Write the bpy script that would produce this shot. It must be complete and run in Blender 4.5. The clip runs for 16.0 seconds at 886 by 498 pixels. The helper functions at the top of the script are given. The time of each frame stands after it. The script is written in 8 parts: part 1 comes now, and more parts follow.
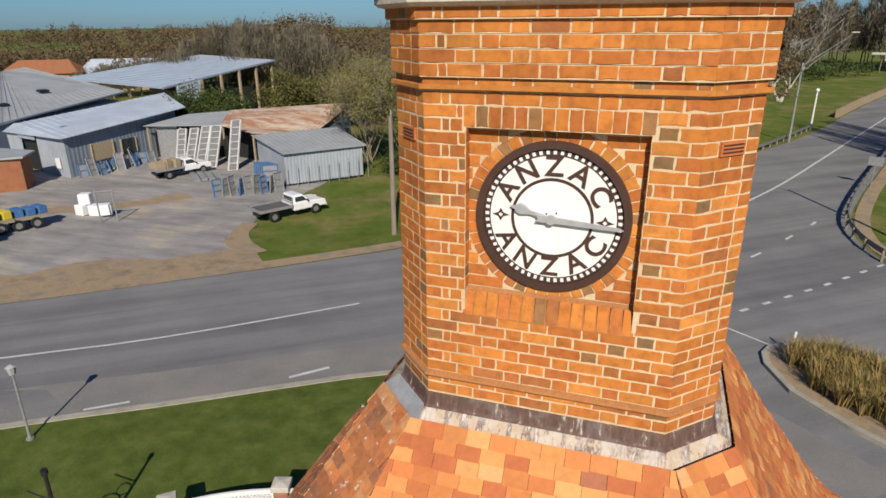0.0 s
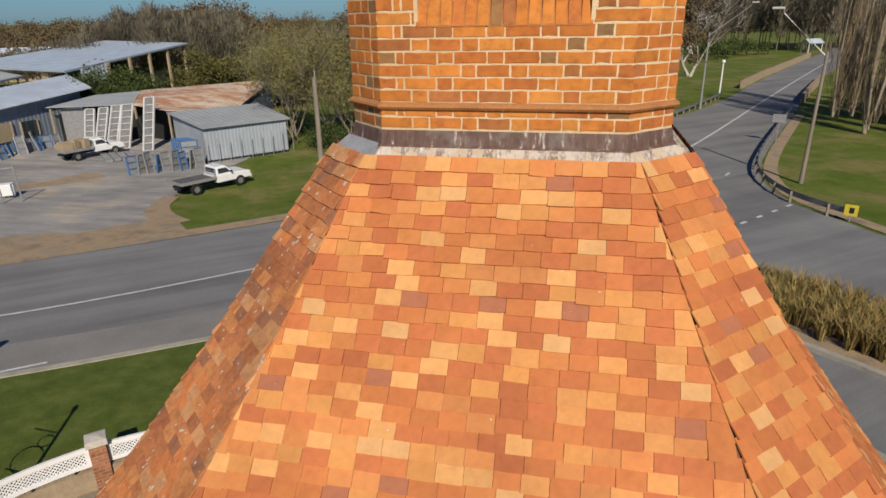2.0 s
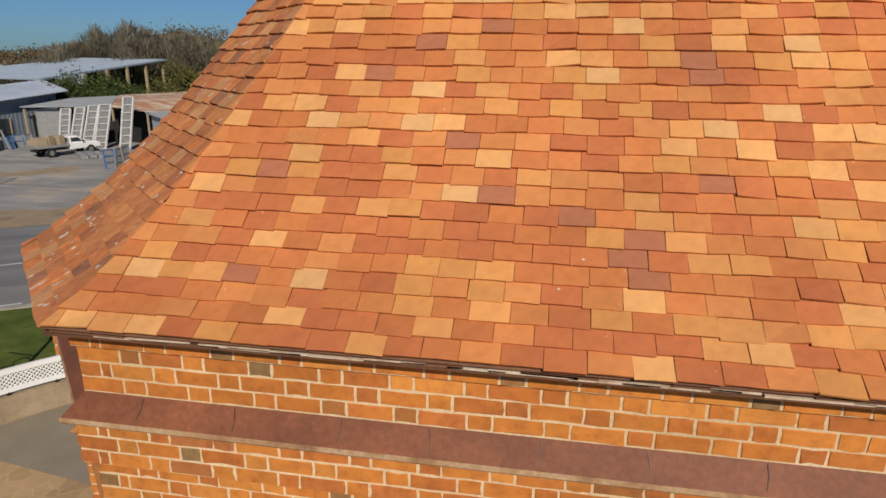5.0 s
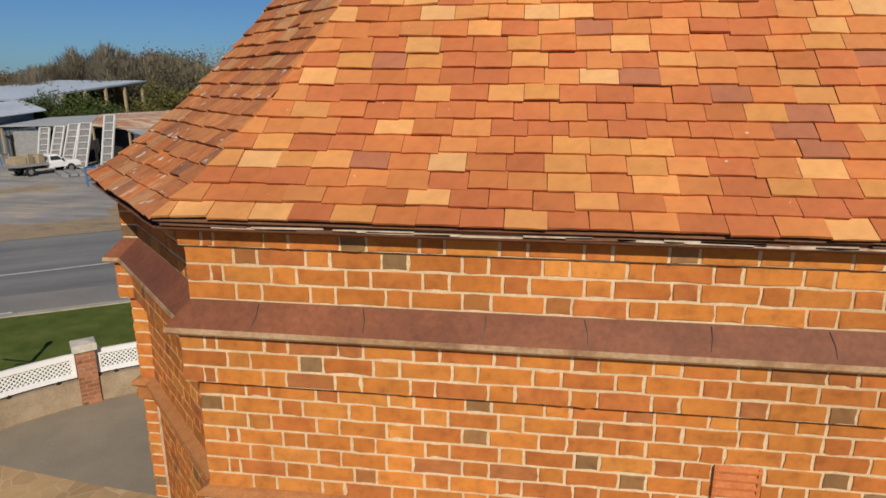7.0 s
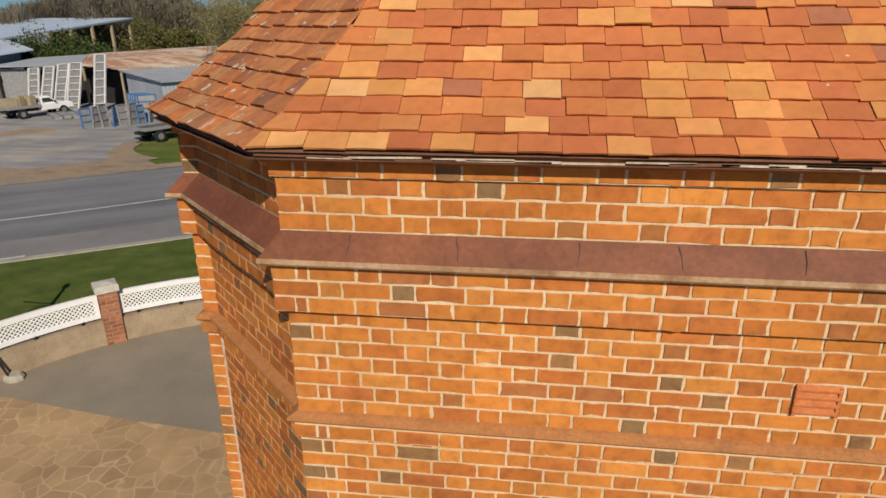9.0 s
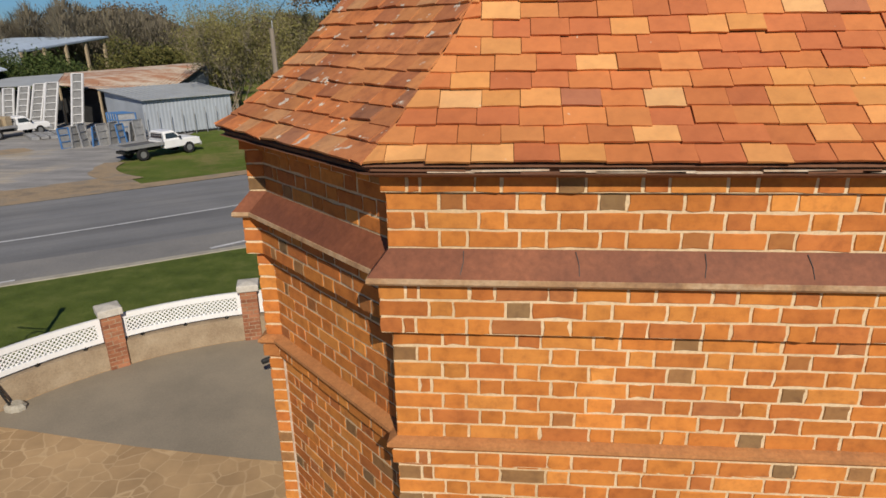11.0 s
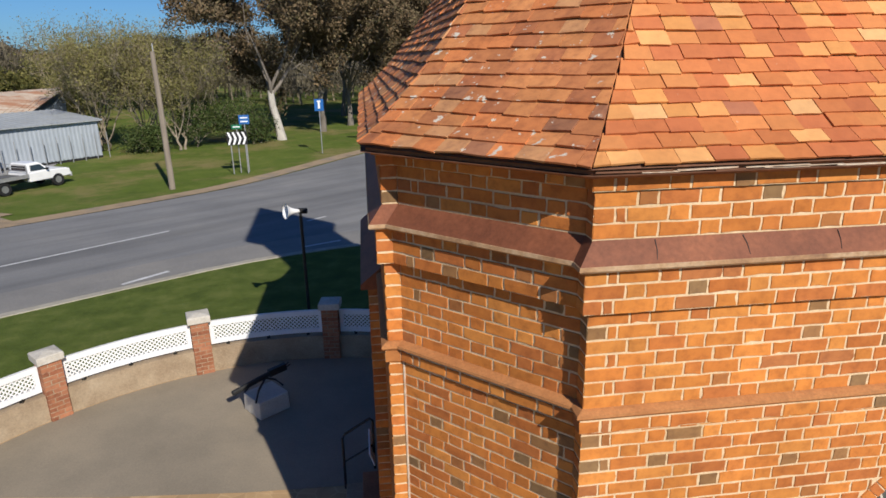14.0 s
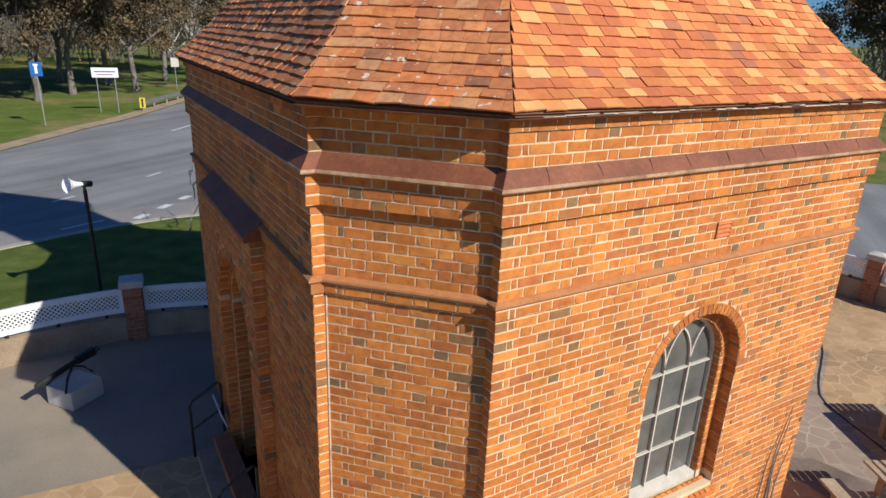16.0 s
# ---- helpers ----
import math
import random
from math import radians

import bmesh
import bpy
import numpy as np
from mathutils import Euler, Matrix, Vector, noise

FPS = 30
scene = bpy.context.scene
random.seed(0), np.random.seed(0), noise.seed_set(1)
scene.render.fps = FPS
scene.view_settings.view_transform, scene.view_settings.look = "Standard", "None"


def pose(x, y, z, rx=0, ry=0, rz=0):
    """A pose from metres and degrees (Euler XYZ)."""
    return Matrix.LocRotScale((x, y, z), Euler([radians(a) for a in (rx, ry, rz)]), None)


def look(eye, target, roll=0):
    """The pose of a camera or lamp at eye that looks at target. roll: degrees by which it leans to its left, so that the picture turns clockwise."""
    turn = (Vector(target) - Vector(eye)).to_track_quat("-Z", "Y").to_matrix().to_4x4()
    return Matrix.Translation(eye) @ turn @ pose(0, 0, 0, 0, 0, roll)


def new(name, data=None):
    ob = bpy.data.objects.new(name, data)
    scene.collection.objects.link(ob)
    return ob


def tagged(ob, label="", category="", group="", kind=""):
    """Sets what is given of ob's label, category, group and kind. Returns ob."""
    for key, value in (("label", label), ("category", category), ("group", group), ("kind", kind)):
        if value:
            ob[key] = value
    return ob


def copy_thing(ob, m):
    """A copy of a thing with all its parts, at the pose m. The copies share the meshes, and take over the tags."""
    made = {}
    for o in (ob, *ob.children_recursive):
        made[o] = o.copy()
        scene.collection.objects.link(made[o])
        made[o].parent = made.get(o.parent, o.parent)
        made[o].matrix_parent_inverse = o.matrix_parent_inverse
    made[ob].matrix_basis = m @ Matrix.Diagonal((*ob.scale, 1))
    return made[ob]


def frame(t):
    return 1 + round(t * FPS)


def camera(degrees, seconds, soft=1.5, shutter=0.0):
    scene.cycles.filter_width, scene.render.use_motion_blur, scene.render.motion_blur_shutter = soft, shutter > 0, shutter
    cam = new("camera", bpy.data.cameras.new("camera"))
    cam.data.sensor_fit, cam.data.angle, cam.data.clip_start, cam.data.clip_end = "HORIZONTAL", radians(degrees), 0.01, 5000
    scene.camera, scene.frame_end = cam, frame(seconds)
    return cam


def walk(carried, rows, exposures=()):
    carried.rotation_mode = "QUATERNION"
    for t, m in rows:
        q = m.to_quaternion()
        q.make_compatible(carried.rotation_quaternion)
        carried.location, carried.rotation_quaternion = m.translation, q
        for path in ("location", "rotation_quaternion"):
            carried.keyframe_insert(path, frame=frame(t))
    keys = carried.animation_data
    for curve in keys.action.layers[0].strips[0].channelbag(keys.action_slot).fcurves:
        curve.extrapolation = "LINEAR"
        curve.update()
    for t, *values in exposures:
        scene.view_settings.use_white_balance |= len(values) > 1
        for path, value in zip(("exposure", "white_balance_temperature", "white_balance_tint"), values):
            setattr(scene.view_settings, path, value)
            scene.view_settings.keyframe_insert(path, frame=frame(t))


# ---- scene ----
cam = camera(71, 16.0, soft=1.6)
PATH = [
    (0, (3.031, -1.239, 11.582), (1.495, 3.203, 9.876), -0.39),
    (0.5, (2.894, -1.401, 11.184), (1.674, 3.179, 9.591), 1.02),
    (1, (2.873, -1.514, 10.735), (1.872, 3.115, 9.132), 1.25),
    (1.5, (2.858, -1.673, 10.153), (1.972, 2.966, 8.514), 0.59),
    (2, (2.954, -1.732, 9.689), (1.959, 2.841, 7.930), -0.96),
    (2.5, (2.980, -1.782, 9.218), (1.957, 2.725, 7.310), -1.39),
    (3, (2.973, -1.954, 8.717), (1.962, 2.546, 6.785), -1.72),
    (3.5, (2.917, -2.161, 8.059), (1.935, 2.418, 6.307), -1.74),
    (4, (2.814, -2.415, 7.530), (1.896, 2.246, 5.970), -0.97),
    (4.2, (2.715, -2.462, 7.314), (1.837, 2.244, 5.873), -0.07),
    (6.3, (1.796, -2.527, 6.482), (1.098, 2.200, 5.011), -0.12),
    (6.5, (1.744, -2.528, 6.401), (1.042, 2.210, 4.966), -0.42),
    (7, (1.541, -2.578, 6.112), (0.906, 2.213, 4.831), 0.14),
    (7.5, (1.406, -2.576, 6.035), (0.779, 2.183, 4.635), -0.06),
    (8, (1.316, -2.566, 6.064), (0.683, 2.128, 4.461), -0.43),
    (8.5, (1.240, -2.598, 6.091), (0.594, 2.051, 4.368), -0.89),
    (9, (1.112, -2.668, 6.066), (0.526, 1.985, 4.334), -0.33),
    (11.5, (0.333, -2.595, 6.050), (-0.059, 2.125, 4.450), -1.37),
    (12, (0.160, -2.531, 6.074), (-0.190, 2.202, 4.500), -1.87),
    (12.5, (-0.168, -2.582, 6.073), (-0.333, 2.174, 4.540), -2.00),
    (13, (-0.625, -2.805, 6.042), (-0.567, 1.995, 4.644), -0.23),
    (13.5, (-0.909, -2.957, 6.060), (-0.635, 1.831, 4.646), -0.15),
    (14, (-1.150, -2.987, 6.081), (-0.573, 1.750, 4.587), -1.04),
    (14.5, (-1.456, -3.066, 6.102), (-0.479, 1.591, 4.567), -0.57),
    (15, (-1.979, -3.264, 6.196), (-0.430, 1.206, 4.578), 0.65),
    (15.5, (-2.247, -3.321, 6.133), (-0.263, 0.951, 4.456), 1.47),
    (16, (-2.527, -3.428, 6.043), (-0.119, 0.624, 4.374), 2.27),
]
EXPOSURES = [(0.0, 0.05, 6450, 10), (1.0, 0.0, 6500, 10), (1.6, -0.08, 6550, 10), (2.5, -0.18, 6580, 10), (4.0, -0.28, 6580, 10), (7.0, -0.20, 6650, 10), (9.0, -0.15, 6650, 10), (11.5, -0.08, 6420, 10), (13.0, 0.06, 6250, 10), (14.5, 0.22, 6000, 10), (16.0, 0.32, 5850, 10)]
walk(cam, [(t, look(eye, target, roll)) for t, eye, target, roll in PATH], EXPOSURES)

# ---- light ----
SUN_EL, SUN_AZ = 34.8, 21.2
toward_sun = Vector((math.sin(radians(SUN_AZ)) * math.cos(radians(SUN_EL)), -math.cos(radians(SUN_AZ)) * math.cos(radians(SUN_EL)), math.sin(radians(SUN_EL))))
world = bpy.data.worlds.new("sky")
scene.world = world
world.use_nodes = True
sky = world.node_tree.nodes.new("ShaderNodeTexSky")
sky.sky_type, sky.sun_disc = "NISHITA", False
sky.sun_elevation, sky.sun_rotation = radians(SUN_EL), radians(180 - SUN_AZ)
sky.dust_density, sky.air_density, sky.ozone_density, sky.altitude = 0.5, 1.0, 2.0, 400.0
clear_blue = world.node_tree.nodes.new("ShaderNodeMix")
clear_blue.data_type, clear_blue.blend_type = "RGBA", "MULTIPLY"
clear_blue.inputs[0].default_value, clear_blue.inputs[7].default_value = 1.0, (0.52, 0.88, 1.40, 1)
world.node_tree.links.new(sky.outputs[0], clear_blue.inputs[6])
world.node_tree.links.new(clear_blue.outputs[2], world.node_tree.nodes["Background"].inputs["Color"])
world.node_tree.nodes["Background"].inputs["Strength"].default_value = 0.050
sun_data = bpy.data.lights.new("sun", "SUN")
sun_data.energy, sun_data.angle, sun_data.color = 5.0, radians(0.5), (1.0, 0.90, 0.75)
sun = new("sun", sun_data)
sun.matrix_basis = look(toward_sun * 60, (0, 0, 0))
scene.view_settings.exposure = 0.0

# ---- materials ----
def shader(name, rough=0.8, metal=0.0, spec=0.3):
    m = bpy.data.materials.new(name)
    m.use_nodes = True
    nt = m.node_tree
    b = nt.nodes["Principled BSDF"]
    b.inputs["Roughness"].default_value, b.inputs["Metallic"].default_value = rough, metal
    b.inputs["Specular IOR Level"].default_value = spec
    return m, nt, b


def node(nt, kind, **values):
    n = nt.nodes.new(kind)
    for key, value in values.items():
        n.inputs[key.replace("_", " ")].default_value = value
    return n


def place_of(nt, scale=(1, 1, 1)):
    geo = nt.nodes.new("ShaderNodeNewGeometry")
    mp = nt.nodes.new("ShaderNodeMapping")
    mp.inputs["Scale"].default_value = scale
    nt.links.new(geo.outputs["Position"], mp.inputs["Vector"])
    return mp.outputs[0]


def noise_of(nt, scale, detail=4.0, rough=0.6, stretch=(1, 1, 1)):
    n = node(nt, "ShaderNodeTexNoise", Scale=scale, Detail=detail, Roughness=rough)
    nt.links.new(place_of(nt, stretch), n.inputs["Vector"])
    return n.outputs["Fac"]


def ramp_of(nt, fac, stops, constant=False):
    r = nt.nodes.new("ShaderNodeValToRGB")
    r.color_ramp.interpolation = "CONSTANT" if constant else "LINEAR"
    while len(r.color_ramp.elements) < len(stops):
        r.color_ramp.elements.new(0.5)
    for e, (p, c) in zip(r.color_ramp.elements, stops):
        e.position, e.color = p, (*c, 1)
    nt.links.new(fac, r.inputs["Fac"])
    return r.outputs["Color"]


def mixed(nt, fac, a, b, blend="MIX"):
    x = nt.nodes.new("ShaderNodeMix")
    x.data_type, x.blend_type = "RGBA", blend
    for sock, v in ((x.inputs[0], fac), (x.inputs[6], a), (x.inputs[7], b)):
        if isinstance(v, (int, float)):
            sock.default_value = v
        elif isinstance(v, tuple):
            sock.default_value = (*v, 1)
        else:
            nt.links.new(v, sock)
    return x.outputs[2]


def bumped(nt, b, fac, strength, distance=0.01):
    n = node(nt, "ShaderNodeBump", Strength=strength, Distance=distance)
    nt.links.new(fac, n.inputs["Height"])
    nt.links.new(n.outputs[0], b.inputs["Normal"])


def grey(v):
    return (v, v, v)


def surface(name, stops, scale=4.0, fine=40.0, rough=0.85, metal=0.0, bump=0.3, dist=0.005, stretch=(1, 1, 1), amount=0.35, spec=0.3):
    """A plain surface: a ramp over broad noise, times a fine grain."""
    m, nt, b = shader(name, rough, metal, spec)
    broad = ramp_of(nt, noise_of(nt, scale, 5, 0.6, stretch), stops)
    f = noise_of(nt, fine, 4, 0.7)
    grain = ramp_of(nt, f, [(0.25, grey(1 - amount)), (0.75, grey(1 + 0 * amount))])
    nt.links.new(mixed(nt, 1.0, broad, grain, "MULTIPLY"), b.inputs["Base Color"])
    bumped(nt, b, f, bump, dist)
    return m


def pieces_mat(name, stops, single, scale=14.0, rough=0.85, bump=0.35, spots=None, weather=0.25, mottle=1.0):
    """Fired clay pieces, each with a colour of its own."""
    m, nt, b = shader(name, rough, 0.0, 0.25)
    if single:
        rnd = nt.nodes.new("ShaderNodeObjectInfo").outputs["Random"]
    else:
        rnd = nt.nodes.new("ShaderNodeNewGeometry").outputs["Random Per Island"]
    base = ramp_of(nt, rnd, stops, True)
    shift = nt.nodes.new("ShaderNodeMath")
    shift.operation = "MULTIPLY"
    shift.inputs[1].default_value = 17.3
    nt.links.new(rnd, shift.inputs[0])
    frac = nt.nodes.new("ShaderNodeMath")
    frac.operation = "FRACT"
    nt.links.new(shift.outputs[0], frac.inputs[0])
    vary = ramp_of(nt, frac.outputs[0], [(0.0, grey(0.88)), (1.0, grey(1.08))])
    col = mixed(nt, 1.0, base, vary, "MULTIPLY")
    n1 = noise_of(nt, scale, 5, 0.65)
    col = mixed(nt, 1.0, col, ramp_of(nt, n1, [(0.3, tuple(1 - mottle * v for v in (0.28, 0.30, 0.24))), (0.5, grey(0.98)), (0.7, tuple(1 + mottle * v for v in (0.10, 0.14, 0.12)))]), "MULTIPLY")
    n2 = noise_of(nt, 1.3, 4, 0.6)
    col = mixed(nt, 1.0, col, ramp_of(nt, n2, [(0.3, grey(1 - weather)), (0.62, grey(1.05))]), "MULTIPLY")
    if spots:
        n3 = noise_of(nt, spots[0], 3, 0.55)
        mask = ramp_of(nt, n3, [(spots[1], grey(0)), (spots[1] + 0.03, grey(1))])
        col = mixed(nt, mask, col, spots[2])
    nt.links.new(col, b.inputs["Base Color"])
    n4 = noise_of(nt, 90.0, 4, 0.7)
    bumped(nt, b, n4, bump, 0.004)
    return m


BRICK = [(0, (0.525, 0.180, 0.038)), (0.22, (0.584, 0.212, 0.044)), (0.4, (0.495, 0.160, 0.038)), (0.54, (0.604, 0.238, 0.053)), (0.66, (0.515, 0.175, 0.040)), (0.78, (0.465, 0.152, 0.041)), (0.88, (0.564, 0.207, 0.044)), (0.955, (0.406, 0.148, 0.049))]
GREYB = [(0, (0.270, 0.144, 0.059)), (0.3, (0.360, 0.141, 0.043)), (0.55, (0.250, 0.148, 0.067)), (0.8, (0.330, 0.166, 0.065))]
TILE = [(0.0, (0.555, 0.190, 0.062)), (0.14, (0.50, 0.158, 0.058)), (0.28, (0.59, 0.232, 0.078)), (0.40, (0.53, 0.176, 0.060)), (0.52, (0.64, 0.286, 0.096)), (0.62, (0.475, 0.146, 0.056)), (0.70, (0.58, 0.216, 0.070)), (0.78, (0.68, 0.340, 0.125)), (0.86, (0.62, 0.274, 0.085)), (0.945, (0.40, 0.150, 0.078)), (0.975, (0.71, 0.39, 0.165))]
M_BRICK = pieces_mat("brick_clay", BRICK, False)
M_BRICK1 = pieces_mat("brick_clay_piece", BRICK, True)
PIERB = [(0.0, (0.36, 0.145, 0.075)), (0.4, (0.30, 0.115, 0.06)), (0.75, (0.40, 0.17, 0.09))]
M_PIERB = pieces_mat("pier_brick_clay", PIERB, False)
M_TILEB = surface("undercloak_tile", [(0.3, (0.30, 0.11, 0.05)), (0.7, (0.44, 0.17, 0.07))], 6.0, 40.0, 0.85)
M_GREYB = pieces_mat("burnt_brick_clay", GREYB, False)
M_GREYB1 = pieces_mat("burnt_brick_clay_piece", GREYB, True)
M_TILE = pieces_mat("roof_tile_clay", TILE, False, 18.0, 0.8, 0.3, (19.0, 0.735, (0.62, 0.50, 0.37)), 0.12, 0.4)
M_TILE1 = pieces_mat("roof_tile_clay_piece", TILE, True, 18.0, 0.8, 0.3, (19.0, 0.735, (0.62, 0.50, 0.37)), 0.12, 0.4)
LICHEN = [(0.0, (0.48, 0.180, 0.070)), (0.25, (0.57, 0.230, 0.084)), (0.48, (0.44, 0.160, 0.068)), (0.66, (0.55, 0.270, 0.120)), (0.80, (0.58, 0.200, 0.068)), (0.92, (0.36, 0.155, 0.080))]
M_TILEL = pieces_mat("roof_tile_lichened", LICHEN, False, 16.0, 0.85, 0.35, (15.0, 0.654, (0.56, 0.50, 0.41)), 0.2)
M_MORTAR = surface("lime_mortar", [(0.3, (0.62, 0.44, 0.25)), (0.5, (0.76, 0.57, 0.35)), (0.7, (0.85, 0.67, 0.44))], 1.2, 60.0, 0.95, bump=0.5)
M_STRING = surface("weathered_string_course", [(0.3, (0.42, 0.175, 0.062)), (0.55, (0.50, 0.22, 0.08)), (0.75, (0.33, 0.15, 0.062))], 5.0, 50.0, 0.9, bump=0.4)
M_COPPER = surface("brown_glazed_weathering", [(0.3, (0.175, 0.063, 0.034)), (0.5, (0.235, 0.084, 0.043)), (0.7, (0.29, 0.104, 0.050))], 2.5, 30.0, 0.6, bump=0.2, amount=0.4, spec=0.25)
M_LIP = surface("lichened_lip", [(0.3, (0.24, 0.135, 0.08)), (0.45, (0.42, 0.25, 0.13)), (0.6, (0.52, 0.36, 0.22)), (0.72, (0.34, 0.17, 0.08))], 5.0, 60.0, 0.9, bump=0.4)
M_BAT = surface("fascia_timber", [(0.3, (0.16, 0.075, 0.045)), (0.7, (0.24, 0.11, 0.06))], 6.0, 40.0, 0.8)
M_PALE = surface("pale_bedding_mortar", [(0.3, (0.44, 0.27, 0.17)), (0.5, (0.66, 0.52, 0.39)), (0.7, (0.74, 0.63, 0.50))], 9.0, 60.0, 0.9)
M_VENT = surface("terracotta_vent", [(0.3, (0.55, 0.16, 0.05)), (0.7, (0.65, 0.22, 0.07))], 20.0, 60.0, 0.8)
# near-black painted for shade in and under the sheds; also colours a paving joint
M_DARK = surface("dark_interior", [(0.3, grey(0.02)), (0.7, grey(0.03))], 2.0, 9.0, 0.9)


def lead_mat():
    m, nt, b = shader("streaked_lead", 0.6, 0.0, 0.4)
    n = noise_of(nt, 22.0, 5, 0.7, (1, 1, 0.16))
    col = ramp_of(nt, n, [(0.35, (0.095, 0.052, 0.040)), (0.58, (0.15, 0.09, 0.07)), (0.66, (0.52, 0.47, 0.42))])
    n2 = noise_of(nt, 5.0, 4, 0.6)
    nt.links.new(mixed(nt, ramp_of(nt, n2, [(0.5, grey(0)), (0.66, grey(0.5))]), col, (0.23, 0.20, 0.19)), b.inputs["Base Color"])
    bumped(nt, b, n, 0.2, 0.004)
    return m


def apron_mat():
    m, nt, b = shader("stained_apron", 0.75, 0.0, 0.3)
    n = noise_of(nt, 14.0, 5, 0.75, (1, 0.25, 0.12))
    col = ramp_of(nt, n, [(0.34, (0.46, 0.36, 0.26)), (0.48, (0.56, 0.45, 0.33)), (0.53, (0.20, 0.145, 0.125)), (0.58, (0.30, 0.24, 0.21)), (0.63, (0.70, 0.67, 0.63))])
    blot = ramp_of(nt, noise_of(nt, 5.0, 4, 0.7), [(0.42, grey(0)), (0.60, grey(0.75))])
    nt.links.new(mixed(nt, blot, col, (0.62, 0.56, 0.49)), b.inputs["Base Color"])
    bumped(nt, b, n, 0.25, 0.005)
    return m


M_LEAD, M_APRON = lead_mat(), apron_mat()
M_LEADG = surface("grey_lead_saddle", [(0.3, (0.30, 0.31, 0.33)), (0.7, (0.42, 0.43, 0.45))], 6.0, 30.0, 0.6, amount=0.2)
M_WHITE = surface("white_paint", [(0.3, grey(0.74)), (0.7, grey(0.82))], 5.0, 40.0, 0.55, amount=0.08, bump=0.08)
M_AGED = surface("aged_cream_paint", [(0.3, (0.50, 0.46, 0.38)), (0.7, (0.62, 0.58, 0.49))], 7.0, 40.0, 0.6, amount=0.15, bump=0.1)
M_ENAMEL = surface("white_enamel", [(0.3, (0.80, 0.80, 0.79)), (0.7, (0.86, 0.86, 0.85))], 4.0, 30.0, 0.35, amount=0.04, bump=0.03)
M_CREAM = surface("cream_enamel", [(0.3, (0.80, 0.79, 0.76)), (0.7, (0.86, 0.85, 0.82))], 4.0, 30.0, 0.4, amount=0.04, bump=0.03)
M_BROWN = surface("brown_cast_iron", [(0.3, (0.060, 0.032, 0.025)), (0.7, (0.085, 0.045, 0.034))], 9.0, 60.0, 0.55, amount=0.2, bump=0.1)
M_STEEL = surface("grey_painted_metal", [(0.3, (0.33, 0.34, 0.35)), (0.7, (0.43, 0.44, 0.45))], 9.0, 60.0, 0.5, amount=0.15, bump=0.1)
M_BLACK = surface("black_iron", [(0.3, grey(0.018)), (0.7, grey(0.03))], 8.0, 40.0, 0.45, bump=0.1)
M_CONC = surface("tan_concrete", [(0.3, (0.31, 0.225, 0.145)), (0.55, (0.41, 0.315, 0.21)), (0.75, (0.48, 0.38, 0.265))], 2.2, 30.0, 0.9)
M_KERB = surface("concrete_kerb", [(0.3, (0.36, 0.33, 0.27)), (0.7, (0.50, 0.46, 0.38))], 2.0, 30.0, 0.9)
M_GREYC = surface("grey_concrete", [(0.3, (0.22, 0.188, 0.142)), (0.5, (0.28, 0.238, 0.178)), (0.7, (0.35, 0.29, 0.21))], 0.45, 30.0, 0.9, amount=0.2)
M_CAP = surface("cement_cap", [(0.3, (0.52, 0.48, 0.41)), (0.7, (0.66, 0.62, 0.55))], 6.0, 40.0, 0.9)
M_PLINTH = surface("pale_concrete_block", [(0.3, (0.50, 0.47, 0.42)), (0.7, (0.60, 0.57, 0.52))], 3.0, 40.0, 0.9)


def road_mat():
    """Asphalt with paler wheel tracks along its run, patches and fine stone."""
    m, nt, b = shader("asphalt", 0.9, 0.0, 0.3)
    col = ramp_of(nt, noise_of(nt, 0.3, 5, 0.6), [(0.25, (0.170, 0.171, 0.173)), (0.5, (0.205, 0.205, 0.205)), (0.75, (0.240, 0.236, 0.228))])
    turned = nt.nodes.new("ShaderNodeMapping")
    turned.inputs["Rotation"].default_value = (0, 0, radians(-40))
    nt.links.new(place_of(nt), turned.inputs["Vector"])
    squeezed = nt.nodes.new("ShaderNodeMapping")
    squeezed.inputs["Scale"].default_value = (0.05, 1.0, 1.0)
    nt.links.new(turned.outputs[0], squeezed.inputs["Vector"])
    track = node(nt, "ShaderNodeTexNoise", Scale=0.75, Detail=4.0, Roughness=0.6)
    nt.links.new(squeezed.outputs[0], track.inputs["Vector"])
    col = mixed(nt, 1.0, col, ramp_of(nt, track.outputs["Fac"], [(0.32, grey(0.78)), (0.62, grey(1.15))]), "MULTIPLY")
    f = noise_of(nt, 25.0, 4, 0.75)
    col = mixed(nt, 1.0, col, ramp_of(nt, f, [(0.3, grey(0.75)), (0.7, grey(1.05))]), "MULTIPLY")
    nt.links.new(col, b.inputs["Base Color"])
    bumped(nt, b, f, 0.3, 0.006)
    return m


M_ASPH = road_mat()
M_ASPH2 = surface("worn_asphalt", [(0.25, (0.22, 0.215, 0.205)), (0.5, (0.265, 0.255, 0.24)), (0.75, (0.31, 0.295, 0.27))], 0.5, 25.0, 0.9)
M_PAINT = surface("road_paint", [(0.3, grey(0.55)), (0.7, grey(0.75))], 3.0, 20.0, 0.8)
M_DIRT = surface("sandy_dirt", [(0.3, (0.24, 0.195, 0.145)), (0.5, (0.42, 0.31, 0.19)), (0.7, (0.27, 0.235, 0.19))], 0.7, 12.0, 0.95)


